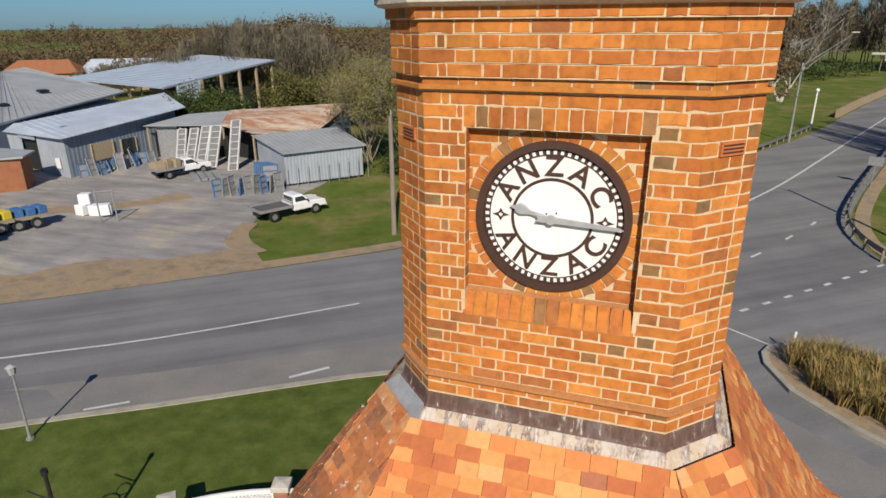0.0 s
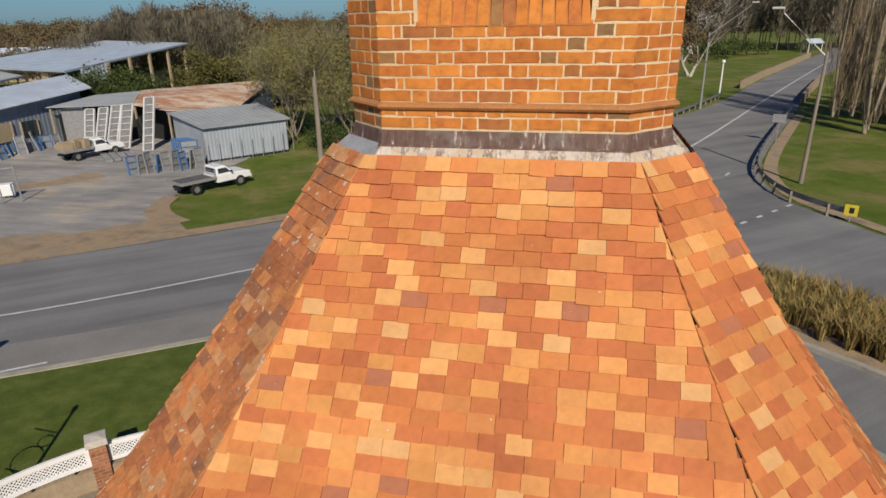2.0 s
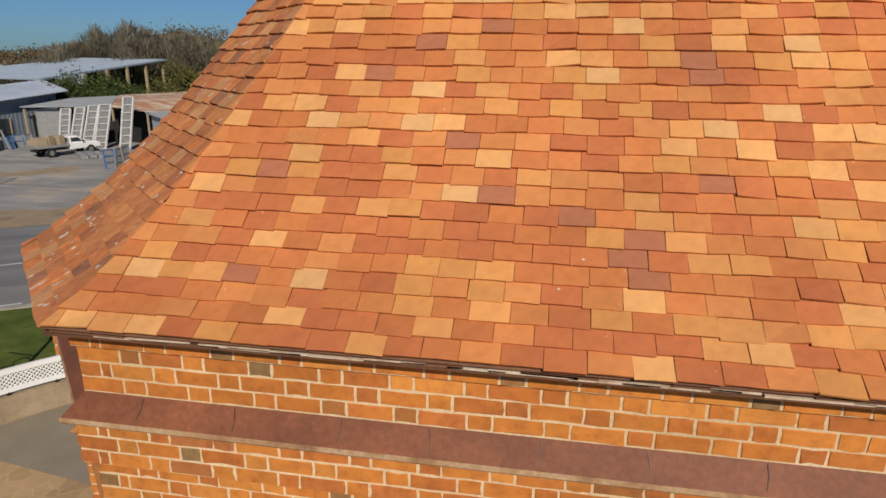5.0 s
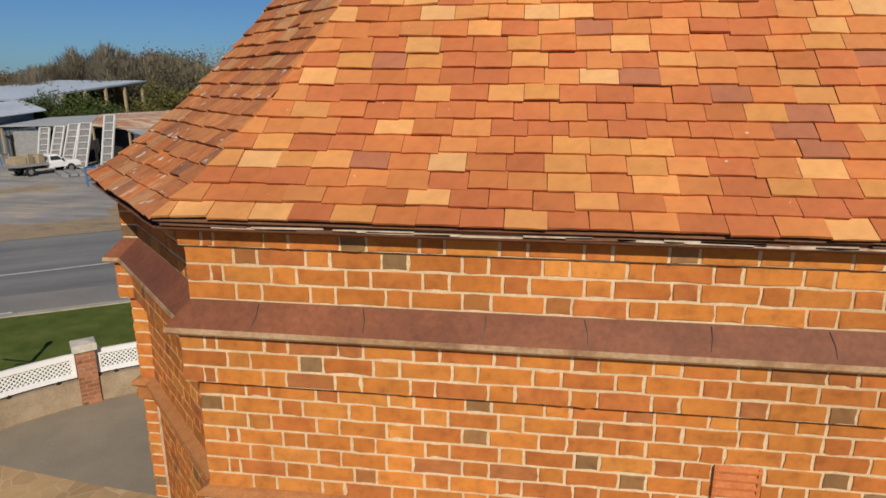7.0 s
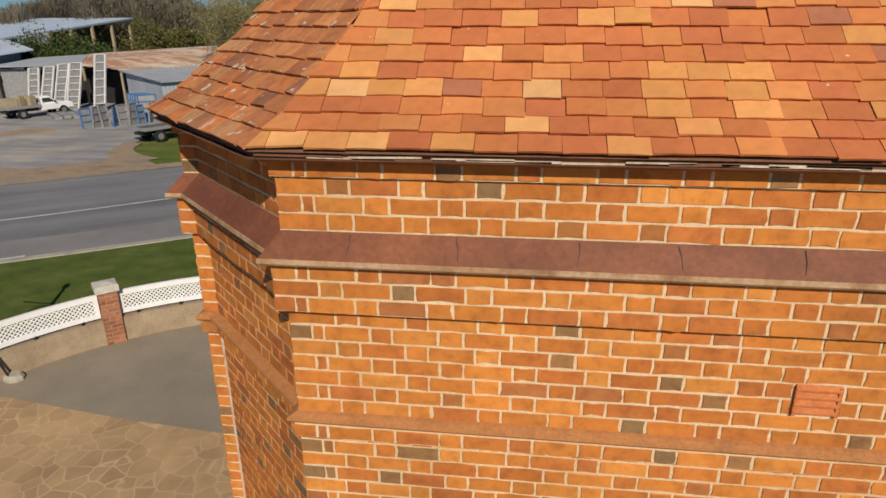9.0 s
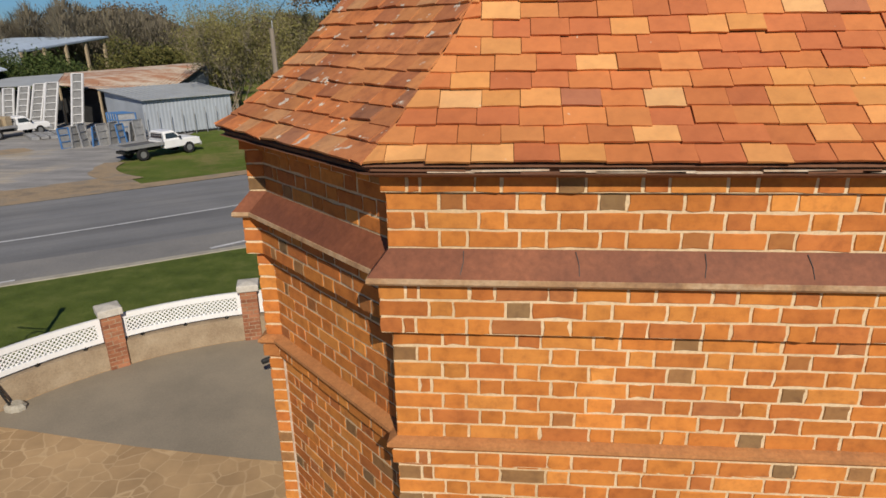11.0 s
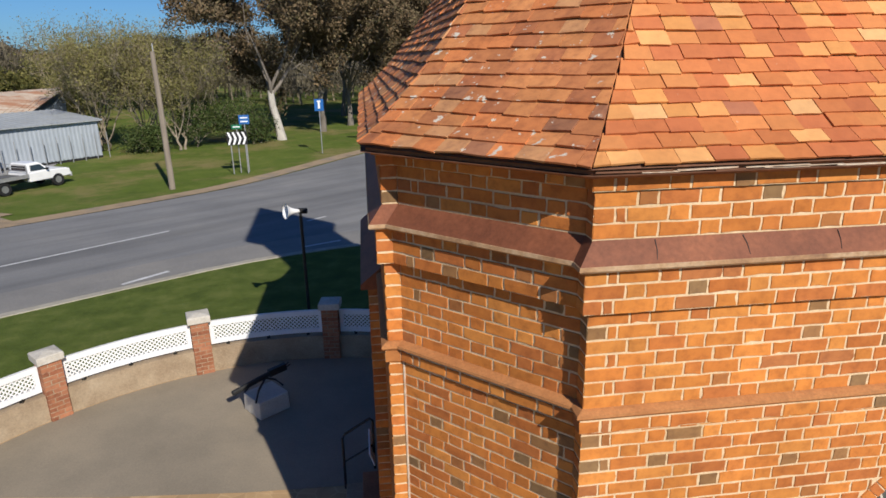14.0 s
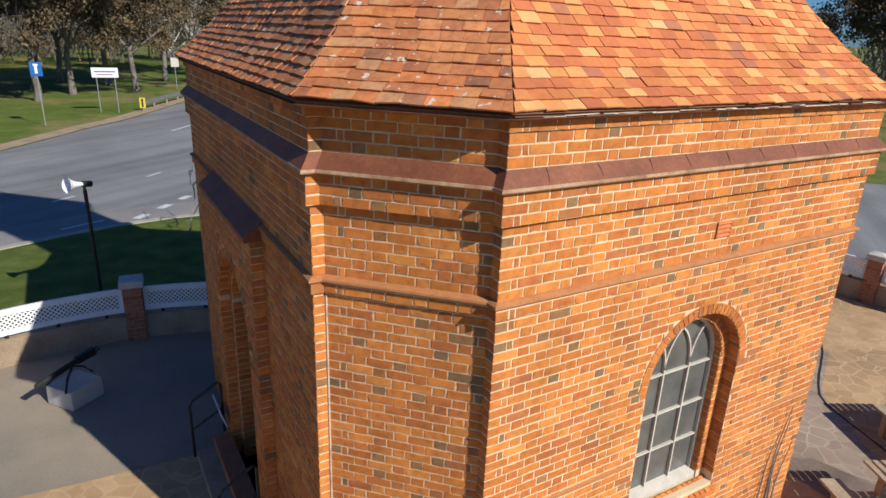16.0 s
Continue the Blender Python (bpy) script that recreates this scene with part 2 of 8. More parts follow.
def grass_mat(name, a, b2, c, dry, scale=0.6):
    m, nt, b = shader(name, 0.95, 0.0, 0.15)
    col = ramp_of(nt, noise_of(nt, scale, 6, 0.65), [(0.3, a), (0.5, b2), (0.7, c)])
    if dry:
        mask = ramp_of(nt, noise_of(nt, 0.16, 5, 0.7), [(0.48, grey(0)), (0.62, grey(0.8))])
        col = mixed(nt, mask, col, dry)
    f = noise_of(nt, 35.0, 5, 0.8)
    nt.links.new(mixed(nt, 1.0, col, ramp_of(nt, f, [(0.25, grey(0.45)), (0.7, grey(1.15))]), "MULTIPLY"), b.inputs["Base Color"])
    bumped(nt, b, f, 0.8, 0.03)
    return m


M_LAWN = grass_mat("mown_lawn", (0.074, 0.104, 0.018), (0.110, 0.146, 0.027), (0.170, 0.192, 0.050), None, 1.3)
M_GRASS = grass_mat("rough_grass", (0.085, 0.125, 0.018), (0.120, 0.165, 0.026), (0.165, 0.195, 0.042), (0.27, 0.22, 0.09))


def yard_mat():
    m, nt, b = shader("gravel_yard", 0.95, 0.0, 0.2)
    a = ramp_of(nt, noise_of(nt, 0.22, 6, 0.65), [(0.34, (0.275, 0.268, 0.26)), (0.54, (0.36, 0.345, 0.325)), (0.68, (0.50, 0.42, 0.31))])
    track = ramp_of(nt, noise_of(nt, 0.5, 5, 0.7, (0.35, 2.2, 1)), [(0.35, grey(0.75)), (0.65, grey(1.15))])
    f = noise_of(nt, 22.0, 4, 0.75)
    c = mixed(nt, 1.0, mixed(nt, 1.0, a, track, "MULTIPLY"), ramp_of(nt, f, [(0.3, grey(0.7)), (0.7, grey(1.1))]), "MULTIPLY")
    nt.links.new(c, b.inputs["Base Color"])
    bumped(nt, b, f, 0.4, 0.02)
    return m


def crazy_mat(name, a, c, line):
    """Stencilled paving: uneven cells with paler joints."""
    m, nt, b = shader(name, 0.85, 0.0, 0.25)
    warp = node(nt, "ShaderNodeTexNoise", Scale=1.6, Detail=2.0)
    nt.links.new(place_of(nt), warp.inputs["Vector"])
    pos = mixed(nt, 0.22, place_of(nt), warp.outputs["Color"], "ADD")
    v = node(nt, "ShaderNodeTexVoronoi", Scale=3.4)
    v.feature = "DISTANCE_TO_EDGE"
    nt.links.new(pos, v.inputs["Vector"])
    v2 = node(nt, "ShaderNodeTexVoronoi", Scale=3.4)
    nt.links.new(pos, v2.inputs["Vector"])
    tone = nt.nodes.new("ShaderNodeSeparateColor")
    nt.links.new(v2.outputs["Color"], tone.inputs[0])
    cell = ramp_of(nt, tone.outputs[0], [(0.0, a), (1.0, c)])
    n = noise_of(nt, 0.7, 5, 0.65)
    cell = mixed(nt, 1.0, cell, ramp_of(nt, n, [(0.3, grey(0.7)), (0.7, grey(1.15))]), "MULTIPLY")
    joint = ramp_of(nt, v.outputs["Distance"], [(0.022, grey(1)), (0.05, grey(0))])
    fade = ramp_of(nt, noise_of(nt, 0.9, 3, 0.6), [(0.35, grey(0.12)), (0.65, grey(0.7))])
    j2 = mixed(nt, 1.0, joint, fade, "MULTIPLY")
    nt.links.new(mixed(nt, j2, cell, line), b.inputs["Base Color"])
    bumped(nt, b, noise_of(nt, 40.0, 4, 0.7), 0.3, 0.005)
    return m


M_YARD = yard_mat()
M_CRAZY = crazy_mat("tan_crazy_paving", (0.38, 0.25, 0.13), (0.47, 0.315, 0.165), (0.58, 0.42, 0.245))
M_CRAZY2 = crazy_mat("grey_crazy_paving", (0.27, 0.212, 0.158), (0.34, 0.265, 0.20), (0.50, 0.41, 0.30))


def sheet_mat(name, base, rough=0.45, rust=None, metal=0.3, pitch=7.0, axis=(1, 0, 0)):
    """Corrugated or ribbed iron."""
    m, nt, b = shader(name, rough, metal, 0.5)
    col = ramp_of(nt, noise_of(nt, 0.5, 5, 0.65), [(0.3, tuple(v * 0.82 for v in base)), (0.7, tuple(v * 1.08 for v in base))])
    if rust:
        mask = ramp_of(nt, noise_of(nt, 0.55, 6, 0.75, rust[1]), [(0.42, grey(0)), (0.58, grey(1))])
        col = mixed(nt, mask, col, rust[0])
    nt.links.new(col, b.inputs["Base Color"])
    bumped(nt, b, noise_of(nt, 6.0, 3, 0.6), 0.15, 0.01)
    return m


M_PALEST = surface("pale_galvanised", [(0.3, grey(0.70)), (0.7, grey(0.82))], 3.0, 20.0, 0.5, 0.1)
M_ZINC = sheet_mat("galvanised_sheet", (0.35, 0.385, 0.43), 0.5, None, 0.1)
M_ZROOF = sheet_mat("pale_iron_roof", (0.50, 0.56, 0.63), 0.5, None, 0.1)
M_OLDROOF = sheet_mat("weathered_grey_roof", (0.36, 0.38, 0.39), 0.7, None, 0.1)
M_BLUEROOF = sheet_mat("blue_grey_roof", (0.42, 0.49, 0.57), 0.5, None, 0.1)
M_RUST = sheet_mat("rusty_iron_roof", (0.62, 0.53, 0.42), 0.75, ((0.40, 0.20, 0.11), (0.5, 1.6, 1)), 0.1)
M_GWALL = sheet_mat("grey_iron_wall", (0.20, 0.24, 0.29), 0.6, None, 0.1)
M_CAR = surface("white_car_paint", [(0.3, grey(0.72)), (0.7, grey(0.8))], 2.0, 9.0, 0.25, amount=0.03, bump=0.0, spec=0.5)
M_TYRE = surface("tyre_rubber", [(0.3, grey(0.015)), (0.7, grey(0.025))], 5.0, 30.0, 0.85)
M_RIM = surface("steel_rim", [(0.3, grey(0.35)), (0.7, grey(0.45))], 5.0, 30.0, 0.4, 0.6)
M_GLASS, _nt, _b = shader("dark_glass", 0.05, 0.0, 0.6)
_b.inputs["Base Color"].default_value = (0.03, 0.04, 0.045, 1)
M_PANE, _nt, _b = shader("window_pane", 0.12, 0.0, 0.5)
_nt.links.new(ramp_of(_nt, noise_of(_nt, 3.0, 4, 0.6), [(0.3, (0.075, 0.078, 0.072)), (0.7, (0.13, 0.13, 0.118))]), _b.inputs["Base Color"])
M_TRAY = surface("grey_tray_deck", [(0.3, grey(0.10)), (0.7, grey(0.15))], 2.0, 20.0, 0.8)
M_MESHD = surface("dull_deck_mesh", [(0.3, grey(0.17)), (0.7, grey(0.26))], 3.0, 30.0, 0.6, 0.2)
M_BLUE = surface("blue_steel", [(0.3, (0.05, 0.15, 0.36)), (0.7, (0.09, 0.22, 0.46))], 3.0, 20.0, 0.6)
M_YELLOW = surface("yellow_plastic", [(0.3, (0.65, 0.50, 0.04)), (0.7, (0.75, 0.60, 0.06))], 3.0, 20.0, 0.6)
M_RED = surface("red_brown_wall", [(0.3, (0.33, 0.13, 0.06)), (0.7, (0.42, 0.18, 0.09))], 2.0, 20.0, 0.85)
M_WOOD = surface("weathered_pole_timber", [(0.3, (0.23, 0.19, 0.15)), (0.7, (0.33, 0.28, 0.22))], 6.0, 40.0, 0.9, stretch=(1, 1, 0.1))
M_CRATE = surface("pale_timber", [(0.3, (0.36, 0.28, 0.18)), (0.7, (0.50, 0.40, 0.27))], 6.0, 30.0, 0.85)
M_SIGNB = surface("blue_sign_face", [(0.3, (0.02, 0.12, 0.38)), (0.7, (0.03, 0.15, 0.45))], 3.0, 20.0, 0.5)
M_SIGNG = surface("green_sign_face", [(0.3, (0.01, 0.15, 0.07)), (0.7, (0.02, 0.19, 0.09))], 3.0, 20.0, 0.5)
M_GALV = surface("galvanised_steel", [(0.3, grey(0.34)), (0.7, grey(0.48))], 5.0, 30.0, 0.45, 0.4)
M_RAIL = surface("guard_rail_steel", [(0.3, grey(0.17)), (0.7, grey(0.28))], 3.0, 30.0, 0.5, 0.3)


def bark_mat(name, a, c):
    return surface(name, [(0.35, a), (0.65, c)], 5.0, 25.0, 0.95, stretch=(1, 1, 0.25), bump=0.5, dist=0.02)


def leaf_mat(name, stops):
    m, nt, b = shader(name, 0.75, 0.0, 0.25)
    rnd = nt.nodes.new("ShaderNodeNewGeometry").outputs["Random Per Island"]
    col = ramp_of(nt, rnd, stops)
    n = noise_of(nt, 0.5, 3, 0.6)
    nt.links.new(mixed(nt, 1.0, col, ramp_of(nt, n, [(0.3, grey(0.7)), (0.7, grey(1.2))]), "MULTIPLY"), b.inputs["Base Color"])
    return m


M_BARKW = bark_mat("white_gum_bark", (0.42, 0.38, 0.33), (0.62, 0.58, 0.52))
M_BARKG = bark_mat("grey_bark", (0.17, 0.145, 0.12), (0.27, 0.235, 0.20))
M_BARKT = bark_mat("pale_twig_bark", (0.28, 0.23, 0.165), (0.40, 0.335, 0.25))
M_LEAFY = leaf_mat("spring_leaf", [(0.0, (0.12, 0.115, 0.035)), (0.5, (0.18, 0.165, 0.052)), (1.0, (0.26, 0.23, 0.09))])
M_OLIVE = leaf_mat("olive_leaf", [(0.0, (0.055, 0.060, 0.016)), (0.5, (0.095, 0.095, 0.025)), (1.0, (0.15, 0.13, 0.038))])
M_LEAFE = leaf_mat("eucalypt_leaf", [(0.0, (0.080, 0.062, 0.034)), (0.45, (0.125, 0.090, 0.048)), (0.8, (0.165, 0.110, 0.060)), (1.0, (0.14, 0.125, 0.058))])
M_LEAFD = leaf_mat("dark_green_leaf", [(0.0, (0.025, 0.045, 0.010)), (0.5, (0.05, 0.075, 0.017)), (1.0, (0.085, 0.105, 0.028))])
M_POPTWIG = leaf_mat("poplar_twig", [(0.0, (0.15, 0.115, 0.070)), (0.5, (0.21, 0.16, 0.10)), (1.0, (0.28, 0.22, 0.14))])
M_LEAFB = leaf_mat("bare_wood_haze", [(0.0, (0.11, 0.095, 0.070)), (0.5, (0.15, 0.128, 0.092)), (1.0, (0.18, 0.158, 0.10))])
M_REED = leaf_mat("straw_reed", [(0.0, (0.13, 0.12, 0.03)), (0.4, (0.27, 0.18, 0.06)), (0.7, (0.40, 0.27, 0.11)), (1.0, (0.15, 0.16, 0.04))])

# ---- mesh tools ----
rng = np.random.default_rng(7)


class Bag:
    """Collects corners and faces for one mesh."""
    grey = None

    def __init__(self):
        self.v, self.f = [], []

    def add(self, verts, faces):
        n = len(self.v)
        self.v.extend(tuple(p) for p in verts)
        self.f.extend(tuple(n + i for i in q) for q in faces)

    def box(self, c, s, m=None, taper=1.0):
        """A box with its middle at c, sizes s; taper shrinks its top."""
        pts = []
        for k in (-1, 1):
            q = taper if k > 0 else 1.0
            for i, j in ((-1, -1), (1, -1), (1, 1), (-1, 1)):
                p = Vector((i * s[0] / 2 * q, j * s[1] / 2 * q, k * s[2] / 2))
                if m is not None:
                    p = m @ p
                pts.append(p + Vector(c))
        self.add(pts, [(3, 2, 1, 0), (4, 5, 6, 7), (0, 1, 5, 4), (1, 2, 6, 5), (2, 3, 7, 6), (3, 0, 4, 7)])

    def prism(self, outline, z0, z1, caps=True):
        """An upright prism over an outline that runs anticlockwise."""
        n = len(outline)
        zz0 = z0 if callable(z0) else (lambda x, y: z0)
        zz1 = z1 if callable(z1) else (lambda x, y: z1)
        pts = [(x, y, zz0(x, y)) for x, y in outline] + [(x, y, zz1(x, y)) for x, y in outline]
        faces = [(i, (i + 1) % n, n + (i + 1) % n, n + i) for i in range(n)]
        if caps:
            faces += [tuple(range(n - 1, -1, -1)), tuple(range(n, 2 * n))]
        self.add(pts, faces)

    def rings(self, loops, close=True, caps=True):
        """A skin over loops of equal length."""
        n = len(loops[0])
        base = len(self.v)
        for loop in loops:
            self.v.extend(tuple(p) for p in loop)
        for k in range(len(loops) - 1):
            for i in range(n if close else n - 1):
                j = (i + 1) % n
                self.f.append((base + k * n + i, base + k * n + j, base + (k + 1) * n + j, base + (k + 1) * n + i))
        if caps and close:
            self.f.append(tuple(base + i for i in range(n - 1, -1, -1)))
            self.f.append(tuple(base + (len(loops) - 1) * n + i for i in range(n)))

    def tube(self, path, radii, sides=8, caps=True):
        loops = []
        path = [Vector(p) for p in path]
        for k, p in enumerate(path):
            d = (path[min(k + 1, len(path) - 1)] - path[max(k - 1, 0)]).normalized()
            a = d.orthogonal().normalized() if abs(d.z) < 0.9 else Vector((1, 0, 0)) - d * d.x
            a.normalize()
            b = d.cross(a)
            r = radii[k] if hasattr(radii, "__len__") else radii
            loops.append([p + a * (r * math.cos(6.2832 * i / sides)) + b * (r * math.sin(6.2832 * i / sides)) for i in range(sides)])
        self.rings(loops, True, caps)

    def disc(self, c, r, depth, axis, sides=32, r0=0.0):
        """A disc or ring whose front looks along axis."""
        axis = Vector(axis).normalized()
        a = axis.orthogonal().normalized()
        b = axis.cross(a)
        c = Vector(c)

        def loop(rad, d):
            return [c + axis * d + a * (rad * math.cos(6.2832 * i / sides)) + b * (rad * math.sin(6.2832 * i / sides)) for i in range(sides)]

        if r0 > 0:
            self.rings([loop(r0, 0), loop(r, 0), loop(r, depth), loop(r0, depth), loop(r0, 0)], True, False)
        else:
            self.rings([loop(r, 0), loop(r, depth)])

    def mesh(self, name):
        me = bpy.data.meshes.new(name)
        me.from_pydata(self.v, [], self.f)
        me.update()
        return me


def finish(ob, mat, smooth=False):
    if isinstance(mat, (list, tuple)):
        for m in mat:
            ob.data.materials.append(m)
    else:
        ob.data.materials.append(mat)
    if smooth:
        ob.data.polygons.foreach_set("use_smooth", [True] * len(ob.data.polygons))
    return ob


def turned(deg):
    """A turn of the plan about a point in front of the tower."""
    return Matrix.Translation((0.8, -2.6, 0)) @ Matrix.Rotation(radians(deg), 4, "Z") @ Matrix.Translation((-0.8, 2.6, 0))


TOWER, COURT, YARD = Matrix(), turned(-1.8), turned(-2.8)
place = COURT


def part(name, bag, mat, parent, label="", smooth=False, kind=""):
    """One mesh under a thing or a part."""
    ob = finish(new(name, bag.mesh(name)), mat, smooth)
    ob.parent = parent
    return tagged(ob, label, kind=kind)


def thing(name, label, category, at=(0, 0, 0), turn=0.0, group="", kind=""):
    ob = new(name)
    ob.empty_display_size = 0.2
    ob.matrix_basis = place @ pose(*at, 0, 0, turn)
    return tagged(ob, label, category, group, kind)


def sub(name, label, parent):
    """An Empty part that gathers pieces under a thing."""
    ob = new(name)
    ob.empty_display_size = 0.1
    ob.parent = parent
    return tagged(ob, label)


def solid(name, bag, mat, label, category, group="", kind="", smooth=False):
    ob = finish(new(name, bag.mesh(name)), mat, smooth)
    ob.matrix_basis = place
    return tagged(ob, label, category, group, kind)


def soften(ob, width=0.02, segments=2):
    """Rounds the edges of a mesh in place."""
    bm = bmesh.new()
    bm.from_mesh(ob.data)
    bmesh.ops.bevel(bm, geom=[e for e in bm.edges if len(e.link_faces) == 2 and e.calc_face_angle(0) > 0.5], offset=width, segments=segments, affect="EDGES", profile=0.5)
    bm.to_mesh(ob.data)
    bm.free()
    return ob


# ---- the ground's height ----
def gz(x, y):
    return -0.8 * min(max((y - 10.0) / 22.0, 0.0), 1.0)


def cut_ground(bm):
    for level in (10.0, 32.0):
        bmesh.ops.bisect_plane(bm, geom=bm.verts[:] + bm.edges[:] + bm.faces[:], plane_co=(0, level, 0), plane_no=(0, 1, 0))


def ground_patch(name, outline, lift, mat, label, category, skirt=0.0):
    """A sheet laid on the ground; with a skirt it has an edge that goes down."""
    bm = bmesh.new()
    bm.faces.new([bm.verts.new((x, y, 0)) for x, y in outline])
    bmesh.ops.recalc_face_normals(bm, faces=bm.faces[:])
    if bm.faces[:][0].normal.z < 0:
        bmesh.ops.reverse_faces(bm, faces=bm.faces[:])
    bmesh.ops.triangulate(bm, faces=bm.faces[:])
    cut_ground(bm)
    if skirt:
        got = bmesh.ops.extrude_edge_only(bm, edges=[e for e in bm.edges if e.is_boundary])
        low = [g for g in got["geom"] if isinstance(g, bmesh.types.BMVert)]
        lows = set(low)
        for v in bm.verts:
            v.co.z = gz(v.co.x, v.co.y) + (lift - skirt if v in lows else lift)
    else:
        for v in bm.verts:
            v.co.z = gz(v.co.x, v.co.y) + lift
    me = bpy.data.meshes.new(name)
    bm.to_mesh(me)
    bm.free()
    ob = finish(new(name, me), mat)
    ob.matrix_basis = place
    return tagged(ob, label, category, kind="structure")


def ground_strip(bag, line, width, lift, height=0.0):
    """A band along a line on the ground; with a height it is a kerb."""
    left, right = [], []
    pts = [Vector((x, y)) for x, y in line]
    for k, p in enumerate(pts):
        d = (pts[min(k + 1, len(pts) - 1)] - pts[max(k - 1, 0)]).normalized()
        n = Vector((-d.y, d.x)) * (width / 2)
        left.append(p + n)
        right.append(p - n)
    loops = []
    for a, b in zip(left, right):
        za, zb = gz(a.x, a.y) + lift, gz(b.x, b.y) + lift
        if height:
            loops.append([(a.x, a.y, za - 0.1), (a.x, a.y, za + height), (b.x, b.y, zb + height), (b.x, b.y, zb - 0.1)])
        else:
            loops.append([(a.x, a.y, za), (b.x, b.y, zb)])
    if height:
        bag.rings(loops, True, True)
    else:
        bag.rings(loops, False, False)


def smooth_line(pts, step=1.5):
    """A soft curve through points of the plan."""
    pts = [Vector((*p, 0)) if len(p) == 2 else Vector(p) for p in pts]
    out = []
    for i in range(len(pts) - 1):
        p0, p1, p2, p3 = pts[max(i - 1, 0)], pts[i], pts[i + 1], pts[min(i + 2, len(pts) - 1)]
        n = max(2, int((p2 - p1).length / step))
        for k in range(n):
            t = k / n
            q = 0.5 * ((2 * p1) + (p2 - p0) * t + (2 * p0 - 5 * p1 + 4 * p2 - p3) * t * t + (3 * p1 - p0 - 3 * p2 + p3) * t ** 3)
            out.append((q.x, q.y))
    out.append((pts[-1].x, pts[-1].y))
    return out

# ---- ground, roads, lawn and paving ----
gb = bmesh.new()
xs = [-2500, -600, -200, -100, -60, -30, 0, 30, 60, 100, 200, 600, 2500]
ys = [-2500, -300, -60, -20, 0, 10, 32, 60, 120, 250, 600, 2500]
gv = [[gb.verts.new((x, y, gz(x, y) - 0.02)) for x in xs] for y in ys]
for j in range(len(ys) - 1):
    for i in range(len(xs) - 1):
        gb.faces.new((gv[j][i], gv[j][i + 1], gv[j + 1][i + 1], gv[j + 1][i]))
ground_me = bpy.data.meshes.new("ground")
gb.to_mesh(ground_me)
gb.free()
ground = tagged(finish(new("ground", ground_me), M_GRASS), "rough green grass with dry patches reaching the far trees", "ground", kind="structure")
ground.matrix_basis = COURT

KERB_LINE = smooth_line([(-62, -26), (-30, -2.5), (-16.7, 7.9), (-11.75, 11.6), (-8.1, 14.5), (-5.6, 16.3), (-2.5, 17.7), (0.5, 18.1), (4.0, 17.4), (8.0, 14.2), (11.5, 9.8), (15.2, 5.2), (19.0, 1.8), (42.0, -16.0)])
FAR_LINE = smooth_line([(-66, -18), (-40, 2.0), (-26.2, 14.2), (-20.0, 20.4), (-15.0, 25.6), (-10.4, 31.0), (-7.5, 35.2), (-3.2, 42.4), (-0.2, 47.2), (7.0, 62.0), (14.1, 75.0), (20.0, 89.0), (28.6, 112.0), (50.0, 165.0), (90.0, 260.0)])
RIGHT_LINE = smooth_line([(98.0, 258.0), (57.0, 160.0), (36.0, 110.0), (30.0, 93.0), (23.4, 73.0), (18.9, 60.0), (16.2, 52.0), (14.2, 45.2), (13.7, 40.8), (14.3, 36.6), (16.0, 33.4), (18.5, 28.0), (22.5, 20.0), (30.0, 11.0), (48.0, -4.0), (60.0, -13.0)])
road = ground_patch("road", KERB_LINE + [(58, -28)] + RIGHT_LINE[::-1] + FAR_LINE[::-1], 0.012, M_ASPH, "grey asphalt road with worn wheel tracks", "road")
shoulder = Bag()
ground_strip(shoulder, smooth_line([(-66, -17.2), (-40, 2.8), (-26.4, 14.9), (-20.3, 21.0), (-15.3, 26.3), (-10.8, 31.7), (-8.0, 35.8), (-3.8, 43.0), (-0.9, 47.6), (6.3, 62.4)]), 1.2, 0.016)
solid("shoulder", shoulder, M_DIRT, "sandy gravel edge along the road", "road edge", kind="structure")
shoulder2 = Bag()
ground_strip(shoulder2, smooth_line([(24.0, 73.0), (19.5, 60.0), (16.8, 52.0), (14.9, 45.2), (14.4, 40.8), (15.0, 37.0), (16.7, 33.8), (19.3, 28.4)]), 0.9, 0.016)
solid("shoulder", shoulder2, M_DIRT, "bare dirt strip beside the guard rail", "road edge", kind="structure")

gen_d = np.random.default_rng(12)
for line, wide, lift, lab in (([(-60, -10), (-44, 2.6), (-33.0, 11.4), (-27.0, 17.2), (-22.0, 22.0), (-18.5, 25.8)], 3.4, 0.011, "sandy drift of gravel along the yard mouth"), ([(-46.0, 23.0), (-40.0, 26.6), (-34.5, 31.8), (-32.0, 35.5)], 1.9, 0.011, "sandy wheel track crossing the yard"), ([(-18.6, 25.9), (-20.4, 26.9), (-22.1, 28.7), (-23.0, 31.0)], 1.3, 0.022, "worn bare earth at the edge of the grass")):
    pts = smooth_line(line, 0.8)
    left, right = [], []
    for k, p in enumerate(pts):
        a, c = Vector(pts[max(k - 1, 0)]), Vector(pts[min(k + 1, len(pts) - 1)])
        d = (c - a).normalized()
        n = Vector((-d.y, d.x))
        w = wide * (0.5 + 0.14 * math.sin(k * 0.7) + gen_d.normal(0, 0.07))
        left.append(tuple(Vector(p) + n * w))
        right.append(tuple(Vector(p) - n * wide * 0.5))
    ground_patch("dirt_drift", left + right[::-1], lift, M_DIRT, lab, "gravel")

